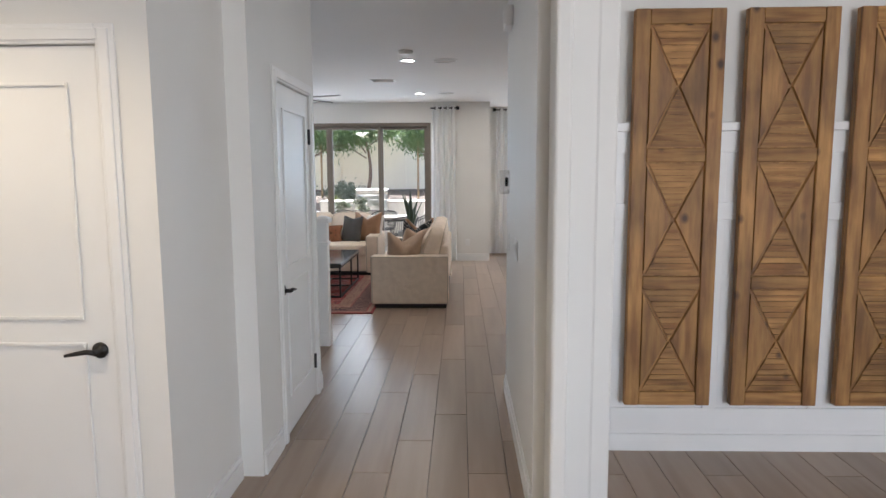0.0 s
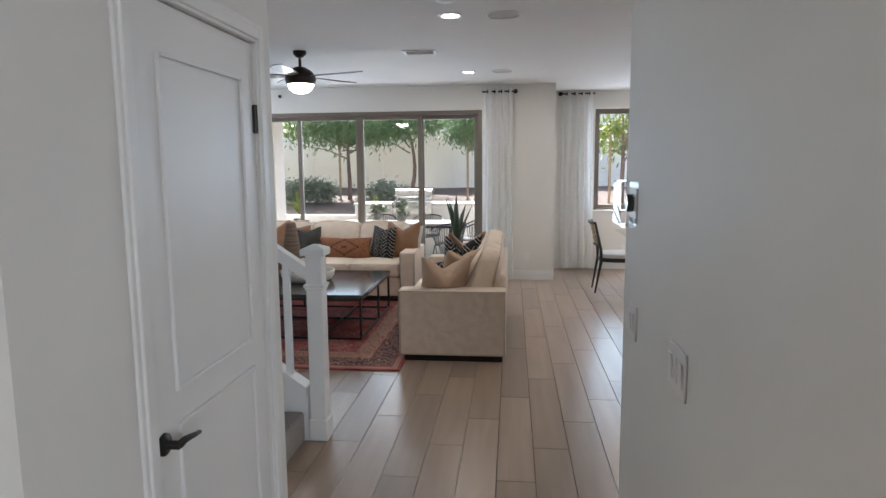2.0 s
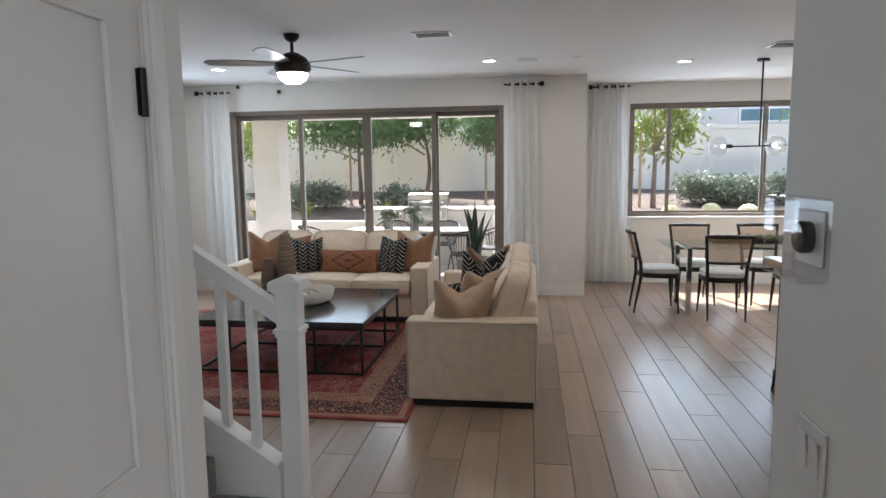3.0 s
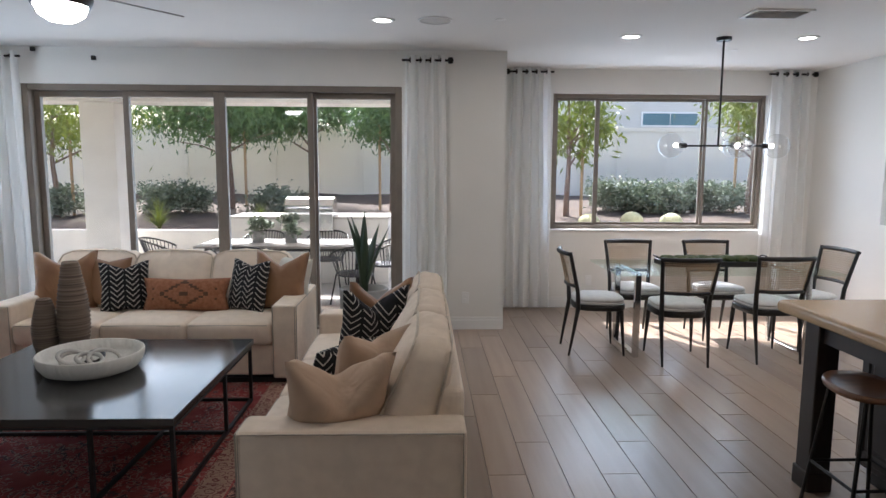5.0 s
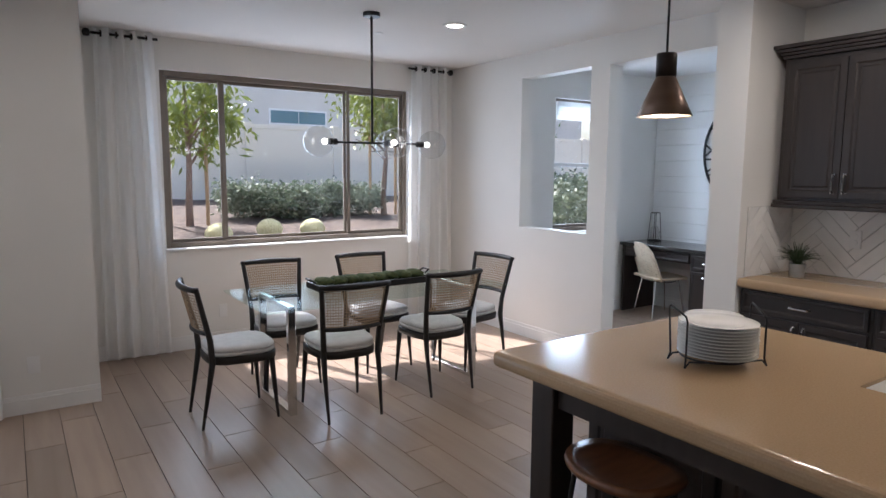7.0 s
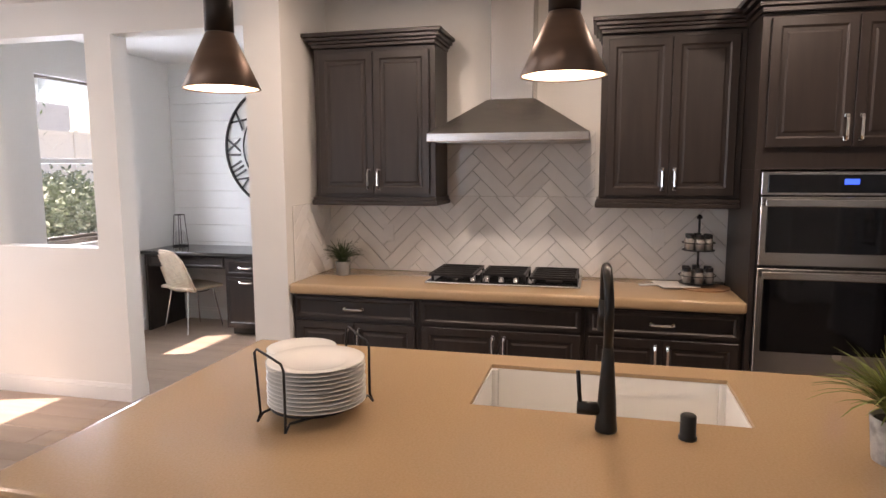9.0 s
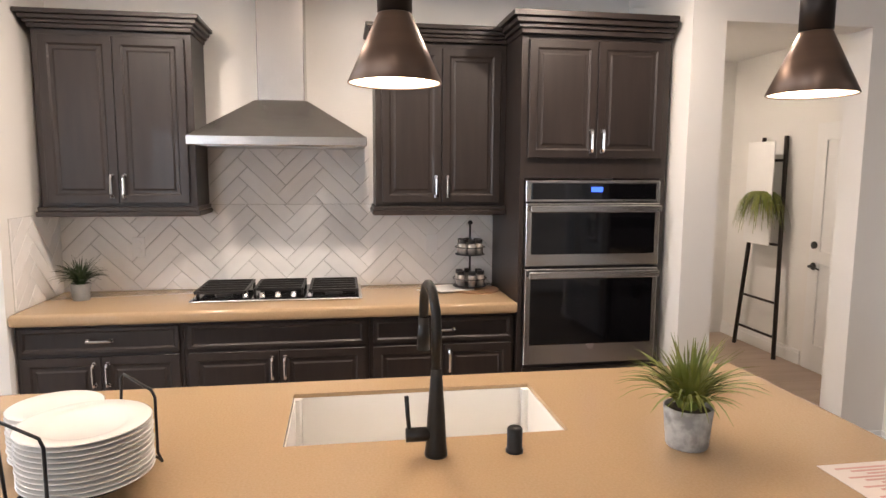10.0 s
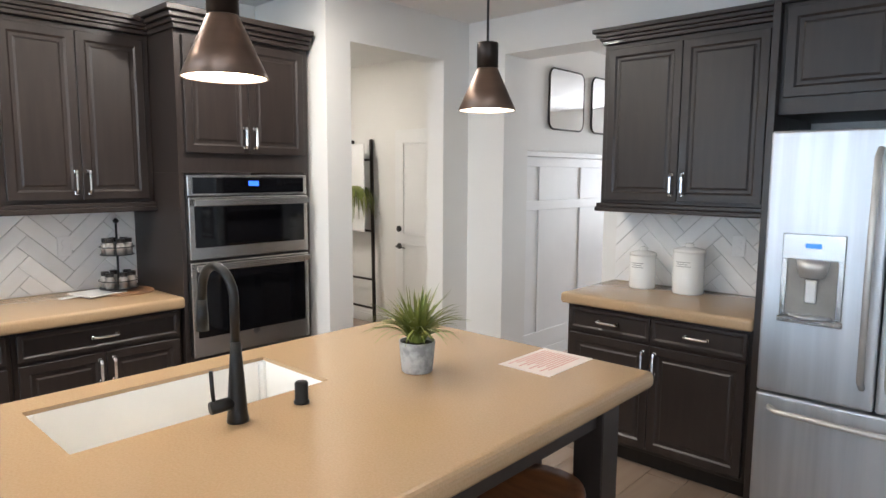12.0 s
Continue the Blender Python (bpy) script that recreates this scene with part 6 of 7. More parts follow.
def dining_chair(m):
    """A cane-backed chair: it faces +y; the back legs are at -y."""
    c = thing("dining_chair", m, "black wooden chair with cane back and pale cushion", "chair", "dining chairs")
    def outline(k):
        out = []
        for i in range(40):
            a = 2 * math.pi * i / 40
            cx, sy = math.cos(a), math.sin(a)
            x, y = math.copysign(abs(cx) ** 0.55, cx), math.copysign(abs(sy) ** 0.62, sy)
            out.append((k * x * (0.212 + 0.016 * y), k * y * 0.215))
        return out

    def puck(levels):
        """A rounded slab through (scale, height) levels of the seat's outline."""
        b = bmesh.new()
        rings = [[b.verts.new((x, y, z)) for x, y in outline(k)] for k, z in levels]
        b.faces.new(rings[0][::-1]), b.faces.new(rings[-1])
        for lo, hi in zip(rings, rings[1:]):
            for i in range(40):
                b.faces.new((lo[i], lo[(i + 1) % 40], hi[(i + 1) % 40], hi[i]))
        return b

    part("seat_frame", puck([(0.97, 0.392), (1.02, 0.398), (1.03, 0.436), (1.0, 0.4425)]), "blackwood", c, "", True)
    part("cushion", puck([(0.94, 0.443), (0.985, 0.450), (0.985, 0.462), (0.955, 0.4675)]), "seatpad", c, "pale cloth cushion", True)
    part("cushion", puck([(0.95, 0.468), (0.985, 0.474), (0.985, 0.486), (0.95, 0.497), (0.80, 0.505), (0.4, 0.510)]), "seatpad", c, "pale cloth cushion", True)
    for s in (-1, 1):
        part("leg", tube([(s * 0.185, 0.165, 0.40), (s * 0.195, 0.18, 0.20), (s * 0.205, 0.195, 0.0)], [0.019, 0.015, 0.008], 10), "blackwood", c)
        part("back_leg", tube([(s * 0.182, -0.275, 0.0), (s * 0.188, -0.225, 0.30), (s * 0.186, -0.205, 0.42), (s * 0.192, -0.215, 0.56), (s * 0.226, -0.295, 0.90)], [0.009, 0.016, 0.020, 0.018, 0.015], 10), "blackwood", c)
    def bow(z, dy, half, r0, r1):
        pts = []
        for k in range(13):
            u = k / 6 - 1
            pts.append((u * half, dy - 0.045 * (1 - u * u), z))
        return tube(pts, [r0 + (r1 - r0) * abs(k / 6 - 1) for k in range(13)], 8)
    part("top_rail", bow(0.885, -0.293, 0.234, 0.021, 0.017), "blackwood", c, "curved top rail", True)
    part("lower_rail", bow(0.605, -0.228, 0.198, 0.016, 0.014), "blackwood", c, "", True)
    weave = bmesh.new()
    n, mm = 26, 15

    def at(u, v):
        z = 0.605 + 0.28 * v
        half = 0.198 + 0.034 * v
        dy = -0.228 - 0.064 * v
        return Vector((u * half, dy - 0.045 * (1 - u * u), z))
    for k in range(1, n):
        u = 2 * k / n - 1
        for a in range(4):
            p, q = at(u, a / 4), at(u, (a + 1) / 4)
            w = Vector((0.0028, 0, 0))
            weave.faces.new([weave.verts.new(x) for x in (p - w, p + w, q + w, q - w)])
    for k in range(1, mm):
        v = k / mm
        for a in range(12):
            p, q = at(a / 6 - 1, v), at((a + 1) / 6 - 1, v)
            w = Vector((0, 0.0006, 0.0028))
            weave.faces.new([weave.verts.new(x) for x in (p - w, q - w, q + w, p + w)])
    for dgn in (-1, 1):
        for k in range(-mm, n, 2):
            for a in range(6):
                v0, v1 = a / 6, (a + 1) / 6
                u0 = 2 * (k + v0 * mm * 0.9) / n - 1
                u1 = 2 * (k + v1 * mm * 0.9) / n - 1
                if -1 <= u0 <= 1 and -1 <= u1 <= 1:
                    p, q = at(dgn * u0, v0), at(dgn * u1, v1)
                    w = Vector((0.0015, 0.0005, 0))
                    weave.faces.new([weave.verts.new(x) for x in (p - w, p + w, q + w, q - w)])
    part("cane_back", weave, "cane", c, "woven natural cane panel")
    return c


first = dining_chair(pose(1.977, 10.325, 0, 0, 0, -4))
for m in (pose(2.77, 10.395, 0, 0, 0, 0), pose(1.365, 10.58, 0, 0, 0, -91), pose(1.86, 11.05, 0, 0, 0, 178), pose(2.66, 11.05, 0, 0, 0, 181), pose(3.30, 10.67, 0, 0, 0, 95)):
    copy_thing(first, m)
dt = thing("dining_table", pose(2.38, 10.63, 0), "rectangular glass dining table on chrome frame legs", "dining table")
tt = part("tabletop", bx(-0.96, -0.45, 0.728, 0.96, 0.45, 0.742, 0.004, 2), "tableglass", dt, "clear glass top")
tt.visible_shadow = False
for s in (-1, 1):
    x = s * 0.735
    part("leg_frame", join(bx(x - 0.025, -0.30, 0.0, x + 0.025, -0.26, 0.7275, 0.003), bx(x - 0.025, 0.26, 0.0, x + 0.025, 0.30, 0.7275, 0.003), bx(x - 0.025, -0.2595, 0.0, x + 0.025, 0.2595, 0.03, 0.003), bx(x - 0.025, -0.2595, 0.70, x + 0.025, 0.2595, 0.7275, 0.003)), "chrome", dt, "square chrome leg frame")
M["moss"] = mat("green moss", (0.035, 0.055, 0.018), 1.0, col2=(0.075, 0.09, 0.03), scale=25, bump=1.0, bscale=60)
tr = thing("moss_tray", pose(2.42, 10.72, 0.742), "long dark wooden tray filled with green moss", "tray")
part("tray", join(bx(-0.44, -0.12, 0, 0.44, 0.12, 0.015), bx(-0.46, -0.14, 0, -0.4405, 0.14, 0.048, 0.004), bx(0.4405, -0.14, 0, 0.46, 0.14, 0.048, 0.004), bx(-0.44, -0.14, 0, 0.44, -0.1205, 0.048, 0.004), bx(-0.44, 0.1205, 0, 0.44, 0.14, 0.048, 0.004)), "blackwood", tr, "dark dough-bowl tray")
for s in (-1, 1):
    part("handle", tube([(s * 0.46, -0.05, 0.06), (s * 0.50, -0.04, 0.085), (s * 0.50, 0.04, 0.085), (s * 0.46, 0.05, 0.06)], 0.007, 8), "blackwood", tr)
for k in range(8):
    rnd = random.Random(k)
    b = bmesh.new()
    bmesh.ops.create_icosphere(b, subdivisions=3, radius=1)
    for v in b.verts:
        v.co = v.co * (1 + 0.22 * noise.noise(v.co * 2.5 + Vector((k * 7, 0, 0))))
        v.co = Vector((v.co.x * 0.075, v.co.y * 0.095, v.co.z * 0.036))
    part("moss_clump", moved(b, pose(-0.38 + 0.109 * k, 0.01 * (k % 3 - 1), 0.056)), "moss", tr, "", True)

# chandelier
chd = thing("chandelier", pose(2.38, 10.60, 0), "black bar chandelier with clear glass globes", "chandelier")
part("canopy", lathe([(0, CEIL - 0.03), (0.06, CEIL - 0.028), (0.062, CEIL - 0.0005), (0, CEIL - 0.0005)], 28), "black", chd)
part("rod", tube([(0, 0, CEIL - 0.02), (0, 0, 1.80)], 0.009, 10), "black", chd, "", True)
part("arm", tube([(-0.30, 0, 1.80), (0.40, 0, 1.805)], 0.008, 10), "black", chd, "", True)
for gx, gy, d in ((-0.30, 0.0, -1), (0.10, -0.07, 0), (0.24, 0.07, 0), (0.40, 0.0, 1)):
    if gy:
        part("arm", tube([(gx, 0, 1.802), (gx, gy, 1.802)], 0.007, 8), "black", chd)
    dirv = Vector((d, 0 if d else math.copysign(1, gy), 0))
    base = Vector((gx, gy, 1.803))
    part("socket", tube([base - dirv * 0.02, base + dirv * 0.035], 0.022, 14), "black", chd)
    cpos = base + dirv * 0.115
    g = part("globe", lathe([(0.105 * math.cos(radians(q)) if abs(q) < 90 else 0, 0.105 * math.sin(radians(q))) for q in range(-90, 91, 12)], 32), "bulbglass", chd, "clear glass globe", True, Matrix.Translation(cpos))
    g.visible_shadow = False
    part("bulb", lathe([(0, -0.022), (0.016, -0.015), (0.022, 0), (0.016, 0.015), (0, 0.022)], 14, tuple(base + dirv * 0.07)), "bulbglow", chd, "small lit bulb", True)

# ---- nook with desk ----
M["shiplap"] = mat("white shiplap paint", (0.80, 0.80, 0.79), 0.5, col2=(0.77, 0.77, 0.76), scale=3)
sh = tagged(thing("trim", pose(6.65, 9.015, 0), "white painted shiplap boards on the nook wall", "trim"), kind="structure")
for k in range(14):
    part("board", bx(-0.016, 0.002, 0.13 + 0.18 * k, -0.001, 2.40, 0.13 + 0.18 * k + 0.175, 0.002), "shiplap", sh)
dk = thing("desk", pose(6.63, 10.47, 0, 0, 0, -90), "built-in espresso desk with drawers", "desk")
part("desktop", bx(-0.92, -0.60, 0.775, 0.92, 0, 0.81, 0.006, 2), "slate", dk, "dark grey desk top")
part("side_panel", bx(-0.90, -0.57, 0.0, -0.87, -0.01, 0.7745, 0.002), "dark", dk)
ped = part("pedestal", bx(0.0, -0.57, 0.08, 0.90, -0.01, 0.7745, 0.002), "dark", dk)
part("toe_kick", bx(0.02, -0.50, 0, 0.88, -0.01, 0.0795), "blackwood", dk)
part("drawer", moved(panel(0.83, 0.10, 0.018, 0.02), pose(-0.85, -0.552, 0.66)), "dark", dk)
part("apron", bx(-0.8695, -0.55, 0.65, -0.0005, -0.45, 0.7744), "dark", dk)
for z, h in ((0.60, 0.15), (0.11, 0.47)):
    d_ = part("drawer", moved(panel(0.42, h, 0.018, 0.03), pose(0.02, -0.5705, z)), "dark", dk)
    pull(d_, 0.23, z + h * (0.5 if h < 0.2 else 0.9), -0.5885, h < 0)
    part("drawer", moved(panel(0.42, h, 0.018, 0.03), pose(0.46, -0.5705, z)), "dark", dk)
M["rattan"] = mat("white painted rattan", (0.72, 0.62, 0.47), 0.7, col2=(0.62, 0.50, 0.36), scale=20)
nc = thing("rattan_chair", pose(6.24, 10.97, 0, 0, 0, -112), "pale rattan chair with thin metal legs", "chair")
def rattan_at(u, v):
    """A point of the chair's shell: u across from -1 to 1, v from the seat to the top edge."""
    half = 0.235 - 0.045 * v ** 2 - 0.05 * max(0, v - 0.85) / 0.15 * abs(u)
    return Vector((u * half, -0.19 - 0.10 * v + 0.075 * u * u * (1 - 0.5 * v), 0.42 + 0.40 * v - 0.03 * abs(u) ** 3 * v))


for k in range(30):
    v = k / 29
    part("strand", tube([rattan_at(i / 5 - 1, v) + Vector((0, 0.004 * (-1) ** (i + k), 0)) for i in range(11)], 0.0068, 6), "rattan", nc, "", True)
for k in range(9):
    part("rib", tube([rattan_at(k / 4 - 1, i / 6) + Vector((0, 0.006, 0)) for i in range(7)], 0.006, 6), "rattan", nc, "", True)
part("back_rim", tube([rattan_at(-1, i / 6) for i in range(7)] + [rattan_at(i / 5 - 1, 1.02) for i in range(11)] + [rattan_at(1, 1 - i / 6) for i in range(7)], 0.010, 8), "rattan", nc, "", True)
part("seat", soft(0.44, 0.42, 0.03, 0.013, 0.006), "rattan", nc, "woven rattan seat", True, Matrix.Translation((0, 0, 0.428)))
for sx in (-1, 1):
    for sy in (-1, 1):
        part("leg", tube([(sx * 0.14, sy * 0.14, 0.43), (sx * 0.20, sy * 0.20, 0.0)], 0.007, 8), "chrome", nc)
part("stretcher", tube([(0.17 * math.cos(a), 0.17 * math.sin(a), 0.40) for a in [2 * math.pi * i / 20 for i in range(21)]], 0.005, 6, False), "black", nc)
lt = thing("lantern", pose(6.46, 11.24, 0.81), "small clear glass lantern with black wire frame", "lantern")
part("frame", join(*[tube([(0.075 * math.cos(a), 0.075 * math.sin(a), 0.0), (0.05 * math.cos(a), 0.05 * math.sin(a), 0.33)], 0.004, 6) for a in (0.8, 2.37, 3.94, 5.5)], tube([(0.075 * math.cos(a), 0.075 * math.sin(a), 0.005) for a in [2 * math.pi * i / 20 for i in range(21)]], 0.005, 6, False), tube([(0.05 * math.cos(a), 0.05 * math.sin(a), 0.33) for a in [2 * math.pi * i / 20 for i in range(21)]], 0.004, 6, False)), "black", lt)
part("glass", lathe([(0.05, 0.01), (0.062, 0.06), (0.05, 0.14), (0.03, 0.17)], 24), "bulbglass", lt).visible_shadow = False
# wall clock
ck = thing("wall_clock", pose(6.63, 10.12, 1.83, 0, 0, -90), "large round black metal clock with Roman numerals", "clock")
for r, th_ in ((0.627, 0.014), (0.43, 0.008)):
    part("ring", tube([(r * math.cos(a), -0.015, r * math.sin(a)) for a in [2 * math.pi * i / 64 for i in range(65)]], th_, 8, False), "black", ck, "", True)
for k, word in enumerate(("XII", "I", "II", "III", "IIII", "V", "VI", "VII", "VIII", "IX", "X", "XI")):
    cu = bpy.data.curves.new("numeral", "FONT")
    cu.body, cu.size, cu.extrude, cu.align_x, cu.align_y = word, 0.205, 0.004, "CENTER", "CENTER"
    tmp_ob = bpy.data.objects.new("tmp", cu)
    scene.collection.objects.link(tmp_ob)
    bpy.context.view_layer.update()
    me = bpy.data.meshes.new_from_object(tmp_ob)
    bpy.data.objects.remove(tmp_ob)
    b = bmesh.new()
    b.from_mesh(me)
    bpy.data.meshes.remove(me)
    a = radians(90 - 30 * k)
    part("numeral", moved(b, pose(0.53 * math.cos(a), -0.012, 0.53 * math.sin(a)) @ pose(0, 0, 0, 0, 90 - math.degrees(a), 0) @ pose(0, 0, 0, 90)), "black", ck, "black Roman numeral")
for a, l in ((35, 0.28), (150, 0.38)):
    part("clock_hand", tube([(0, -0.022, 0), (l * math.cos(radians(a)), -0.022, l * math.sin(radians(a)))], 0.008, 6), "black", ck)

# ---- formal room ----
wn1 = tagged(thing("trim", pose(0, 3.75, 0), "white board and batten panelling behind wooden panels", "trim"), kind="structure")
part("wall_panel", bx(0.72, -0.012, 0.126, 2.799, -0.0005, 1.74, 0.0), "trim", wn1)
part("cap", bx(0.71, -0.045, 1.7405, 2.80, -0.0005, 1.785, 0.004), "trim", wn1)
for z0, z1 in ((1.63, 1.7395), (1.28, 1.37), (0.127, 0.25)):
    part("rail", bx(0.72, -0.024, z0, 2.799, -0.0125, z1, 0.002), "trim", wn1)
for x in (0.85, 1.45, 2.02, 2.6):
    for z0, z1 in ((0.2505, 1.2795), (1.3705, 1.6295)):
        part("stile", bx(x, -0.024, z0, x + 0.07, -0.0125, z1, 0.002), "trim", wn1)
wn2 = tagged(thing("trim", pose(3.80, 0, 0), "white board and batten wall panelling", "trim"), kind="structure")
part("wall_panel", bx(-0.012, -1.9, 0.126, -0.0005, 3.72, 1.74), "trim", wn2)
part("cap", bx(-0.045, -1.9, 1.7405, -0.0005, 3.72, 1.785, 0.004), "trim", wn2)
for z0, z1 in ((1.66, 1.7395), (1.30, 1.38), (0.127, 0.26)):
    part("rail", bx(-0.024, -1.9, z0, -0.0125, 3.72, z1, 0.002), "trim", wn2)
for y in (3.64, 3.28, 2.62, 1.96, 1.3, 0.64, 0.0):
    for z0, z1 in ((0.2605, 1.2995), (1.3805, 1.6595)):
        part("stile", bx(-0.024, y, z0, -0.0125, y + 0.07, z1, 0.002), "trim", wn2)
M["barn"] = mat("reclaimed brown wood", (0.20, 0.088, 0.023), 0.55, col2=(0.38, 0.20, 0.062), scale=4, stretch=(7, 7, 0.8), bump=0.35, bscale=25, vary=0.12, shift=True, rvar=0.1)
M["barn2"] = mat("reclaimed brown wood, ribbed", (0.205, 0.092, 0.026), 0.6, col2=(0.40, 0.215, 0.07), scale=4, stretch=(0.8, 7, 9), bump=0.5, bscale=30, vary=0.15, shift=True)


def knotted(m):
    """Adds scattered dark knots and long dark checks to a wood."""
    nodes, links = m.node_tree.nodes, m.node_tree.links
    b = nodes["Principled BSDF"]
    old = b.inputs["Base Color"].links[0].from_socket
    mp = [n for n in nodes if n.bl_idname == "ShaderNodeMapping"][0]
    co, own = nodes.new("ShaderNodeTexCoord"), nodes.new("ShaderNodeMapping")
    own.inputs["Scale"].default_value = (1.0, 1.0, 0.75)
    links.new(co.outputs["Object"], own.inputs[0])
    links.new(mp.inputs["Location"].links[0].from_socket, own.inputs["Location"])
    vor, ramp, mixer = nodes.new("ShaderNodeTexVoronoi"), nodes.new("ShaderNodeValToRGB"), nodes.new("ShaderNodeMixRGB")
    vor.inputs["Scale"].default_value = 5.0
    links.new(own.outputs[0], vor.inputs["Vector"])
    ramp.color_ramp.elements[0].position, ramp.color_ramp.elements[1].position = 0.045, 0.13
    ramp.color_ramp.elements[0].color, ramp.color_ramp.elements[1].color = (0.9, 0.9, 0.9, 1), (0, 0, 0, 1)
    links.new(vor.outputs["Distance"], ramp.inputs[0])
    links.new(ramp.outputs[0], mixer.inputs[0]), links.new(old, mixer.inputs[1])
    mixer.inputs[2].default_value = (0.035, 0.014, 0.006, 1)
    wear, wramp, soften = nodes.new("ShaderNodeTexNoise"), nodes.new("ShaderNodeMapRange"), nodes.new("ShaderNodeHueSaturation")
    wear.inputs["Scale"].default_value, wear.inputs["Detail"].default_value = 3.5, 5
    links.new(own.outputs[0], wear.inputs["Vector"]), links.new(wear.outputs["Fac"], wramp.inputs[0])
    wramp.inputs["From Min"].default_value, wramp.inputs["From Max"].default_value = 0.3, 0.7
    wramp.inputs["To Min"].default_value, wramp.inputs["To Max"].default_value = 0.6, 1.35
    links.new(wramp.outputs[0], soften.inputs["Value"]), links.new(mixer.outputs[0], soften.inputs["Color"])
    links.new(soften.outputs[0], b.inputs["Base Color"])
    return m


knotted(M["barn"]), knotted(M["barn2"])


def ribbed(x0, x1, z_base, z_tip, base=-0.0285, n=9):
    """A triangle of ribs laid one above another, from its wide base to its tip."""
    cx, bms = (x0 + x1) / 2, []
    for k in range(n):
        a, c = k / n, (k + 0.86) / n
        za, zc = z_base + (z_tip - z_base) * a, z_base + (z_tip - z_base) * c
        wa, wc = (x1 - x0) / 2 * (1 - a), (x1 - x0) / 2 * (1 - c)
        bms.append(prism([(cx - wa, za), (cx + wa, za), (cx + wc, zc), (cx - wc, zc)], base, base - 0.006 - 0.004 * (k % 3)))
    return join(*bms)


def flat_side(pts, lift, base=-0.0285):
    """A flat raised triangle with a narrow sloping edge."""
    cx, cz = sum(p[0] for p in pts) / 3, sum(p[1] for p in pts) / 3
    b = bmesh.new()
    lo = [b.verts.new((x, base, z)) for x, z in pts]
    hi = [b.verts.new((cx + (x - cx) * 0.93, base - lift, cz + (z - cz) * 0.93)) for x, z in pts]
    b.faces.new(lo), b.faces.new(hi[::-1])
    for i in range(3):
        b.faces.new((lo[i], lo[(i + 1) % 3], hi[(i + 1) % 3], hi[i]))
    return b


for px in (1.01, 1.57, 2.12):
    p = thing("carved_panel", pose(px, 3.705, 0.29), "tall reclaimed wood panel with carved hourglass triangles", "wall panel", "carved wooden panels")
    W_, H_ = 0.45, 2.05
    part("backing", bx(0, -0.028, 0, W_, 0, H_, 0.004), "barn", p)
    for x0, x1 in ((0.0, 0.075), (W_ - 0.075, W_)):
        part("stile", bx(x0, -0.048, 0.0, x1, -0.0285, H_, 0.004), "barn", p)
    zs = [0.0, 0.66, 1.33, H_]
    for k, z in enumerate((0.0, 0.63, 1.29, H_ - 0.075)):
        part("rail", bx(0.0755, -0.046, z, W_ - 0.0755, -0.0285, z + (0.075 if k in (0, 3) else 0.07), 0.004), "barn2", p)
    for z0, z1 in ((0.078, 0.627), (0.703, 1.287), (1.363, H_ - 0.078)):
        cx, cz = W_ / 2, (z0 + z1) / 2
        x0, x1 = 0.08, W_ - 0.08
        part("triangle", ribbed(x0 + 0.012, x1 - 0.012, z0 + 0.004, cz - 0.006), "barn2", p, "ribbed raised triangle")
        part("triangle", ribbed(x0 + 0.012, x1 - 0.012, z1 - 0.004, cz + 0.006), "barn2", p, "ribbed raised triangle")
        for tri in ([(x0, z0 + 0.012), (cx - 0.006, cz), (x0, z1 - 0.012)], [(x1, z0 + 0.012), (x1, z1 - 0.012), (cx + 0.006, cz)]):
            part("side_triangle", flat_side(tri, 0.012), "barn", p)


def rounded(w, h, r, y0, y1, n=6):
    pts = []
    for cx, cz, a in ((w / 2 - r, h / 2 - r, 0), (-w / 2 + r, h / 2 - r, 90), (-w / 2 + r, -h / 2 + r, 180), (w / 2 - r, -h / 2 + r, 270)):
        pts += [(cx + r * math.cos(radians(a + 90 * k / n)), cz + r * math.sin(radians(a + 90 * k / n))) for k in range(n + 1)]
    return prism(pts, y0, y1), pts


for cy in (2.94, 2.24):
    mr = thing("wall_mirror", pose(3.80, cy, 2.23, 0, 0, -90), "rounded square mirror in thin dark frame", "mirror", "wall mirrors")
    b, pts = rounded(0.55, 0.50, 0.07, -0.02, -0.001)
    part("glass", b, "mirror", mr, "silvered mirror glass")
    part("frame", tube([(x, -0.015, z) for x, z in pts + pts[:1]], 0.009, 8, False), "darkbronze", mr, "", True)

# ---- garage passage ----
ld = thing("ladder", pose(6.02, 3.335, 0), "dark decorative blanket ladder leaning on the wall", "ladder")
lean = 0.09
for s in (-0.19, 0.19):
    part("rail", tube([(s * 1.5, 0.025 + lean, 0.0), (s * 0.78, 0.025, 1.95)], 0.019, 8), "darkbronze", ld)
for z in (0.19, 0.49, 1.0, 1.37, 1.74):
    yy = 0.025 + lean * (1 - z / 1.95)
    hw = 0.19 * (1.5 - 0.72 * z / 1.95)
    part("rung", tube([(-hw, yy, z), (hw, yy, z)], 0.012, 8), "darkbronze", ld)
hp = thing("hanging_plant", pose(5.95, 3.50, 1.44), "trailing green plant hung on the ladder", "plant")
part("pot", lathe([(0, -0.09), (0.06, -0.08), (0.07, 0.02), (0.06, 0.02), (0, 0.0)], 20), "pot_grey", hp)
tf = bmesh.new()
rnd = random.Random(3)
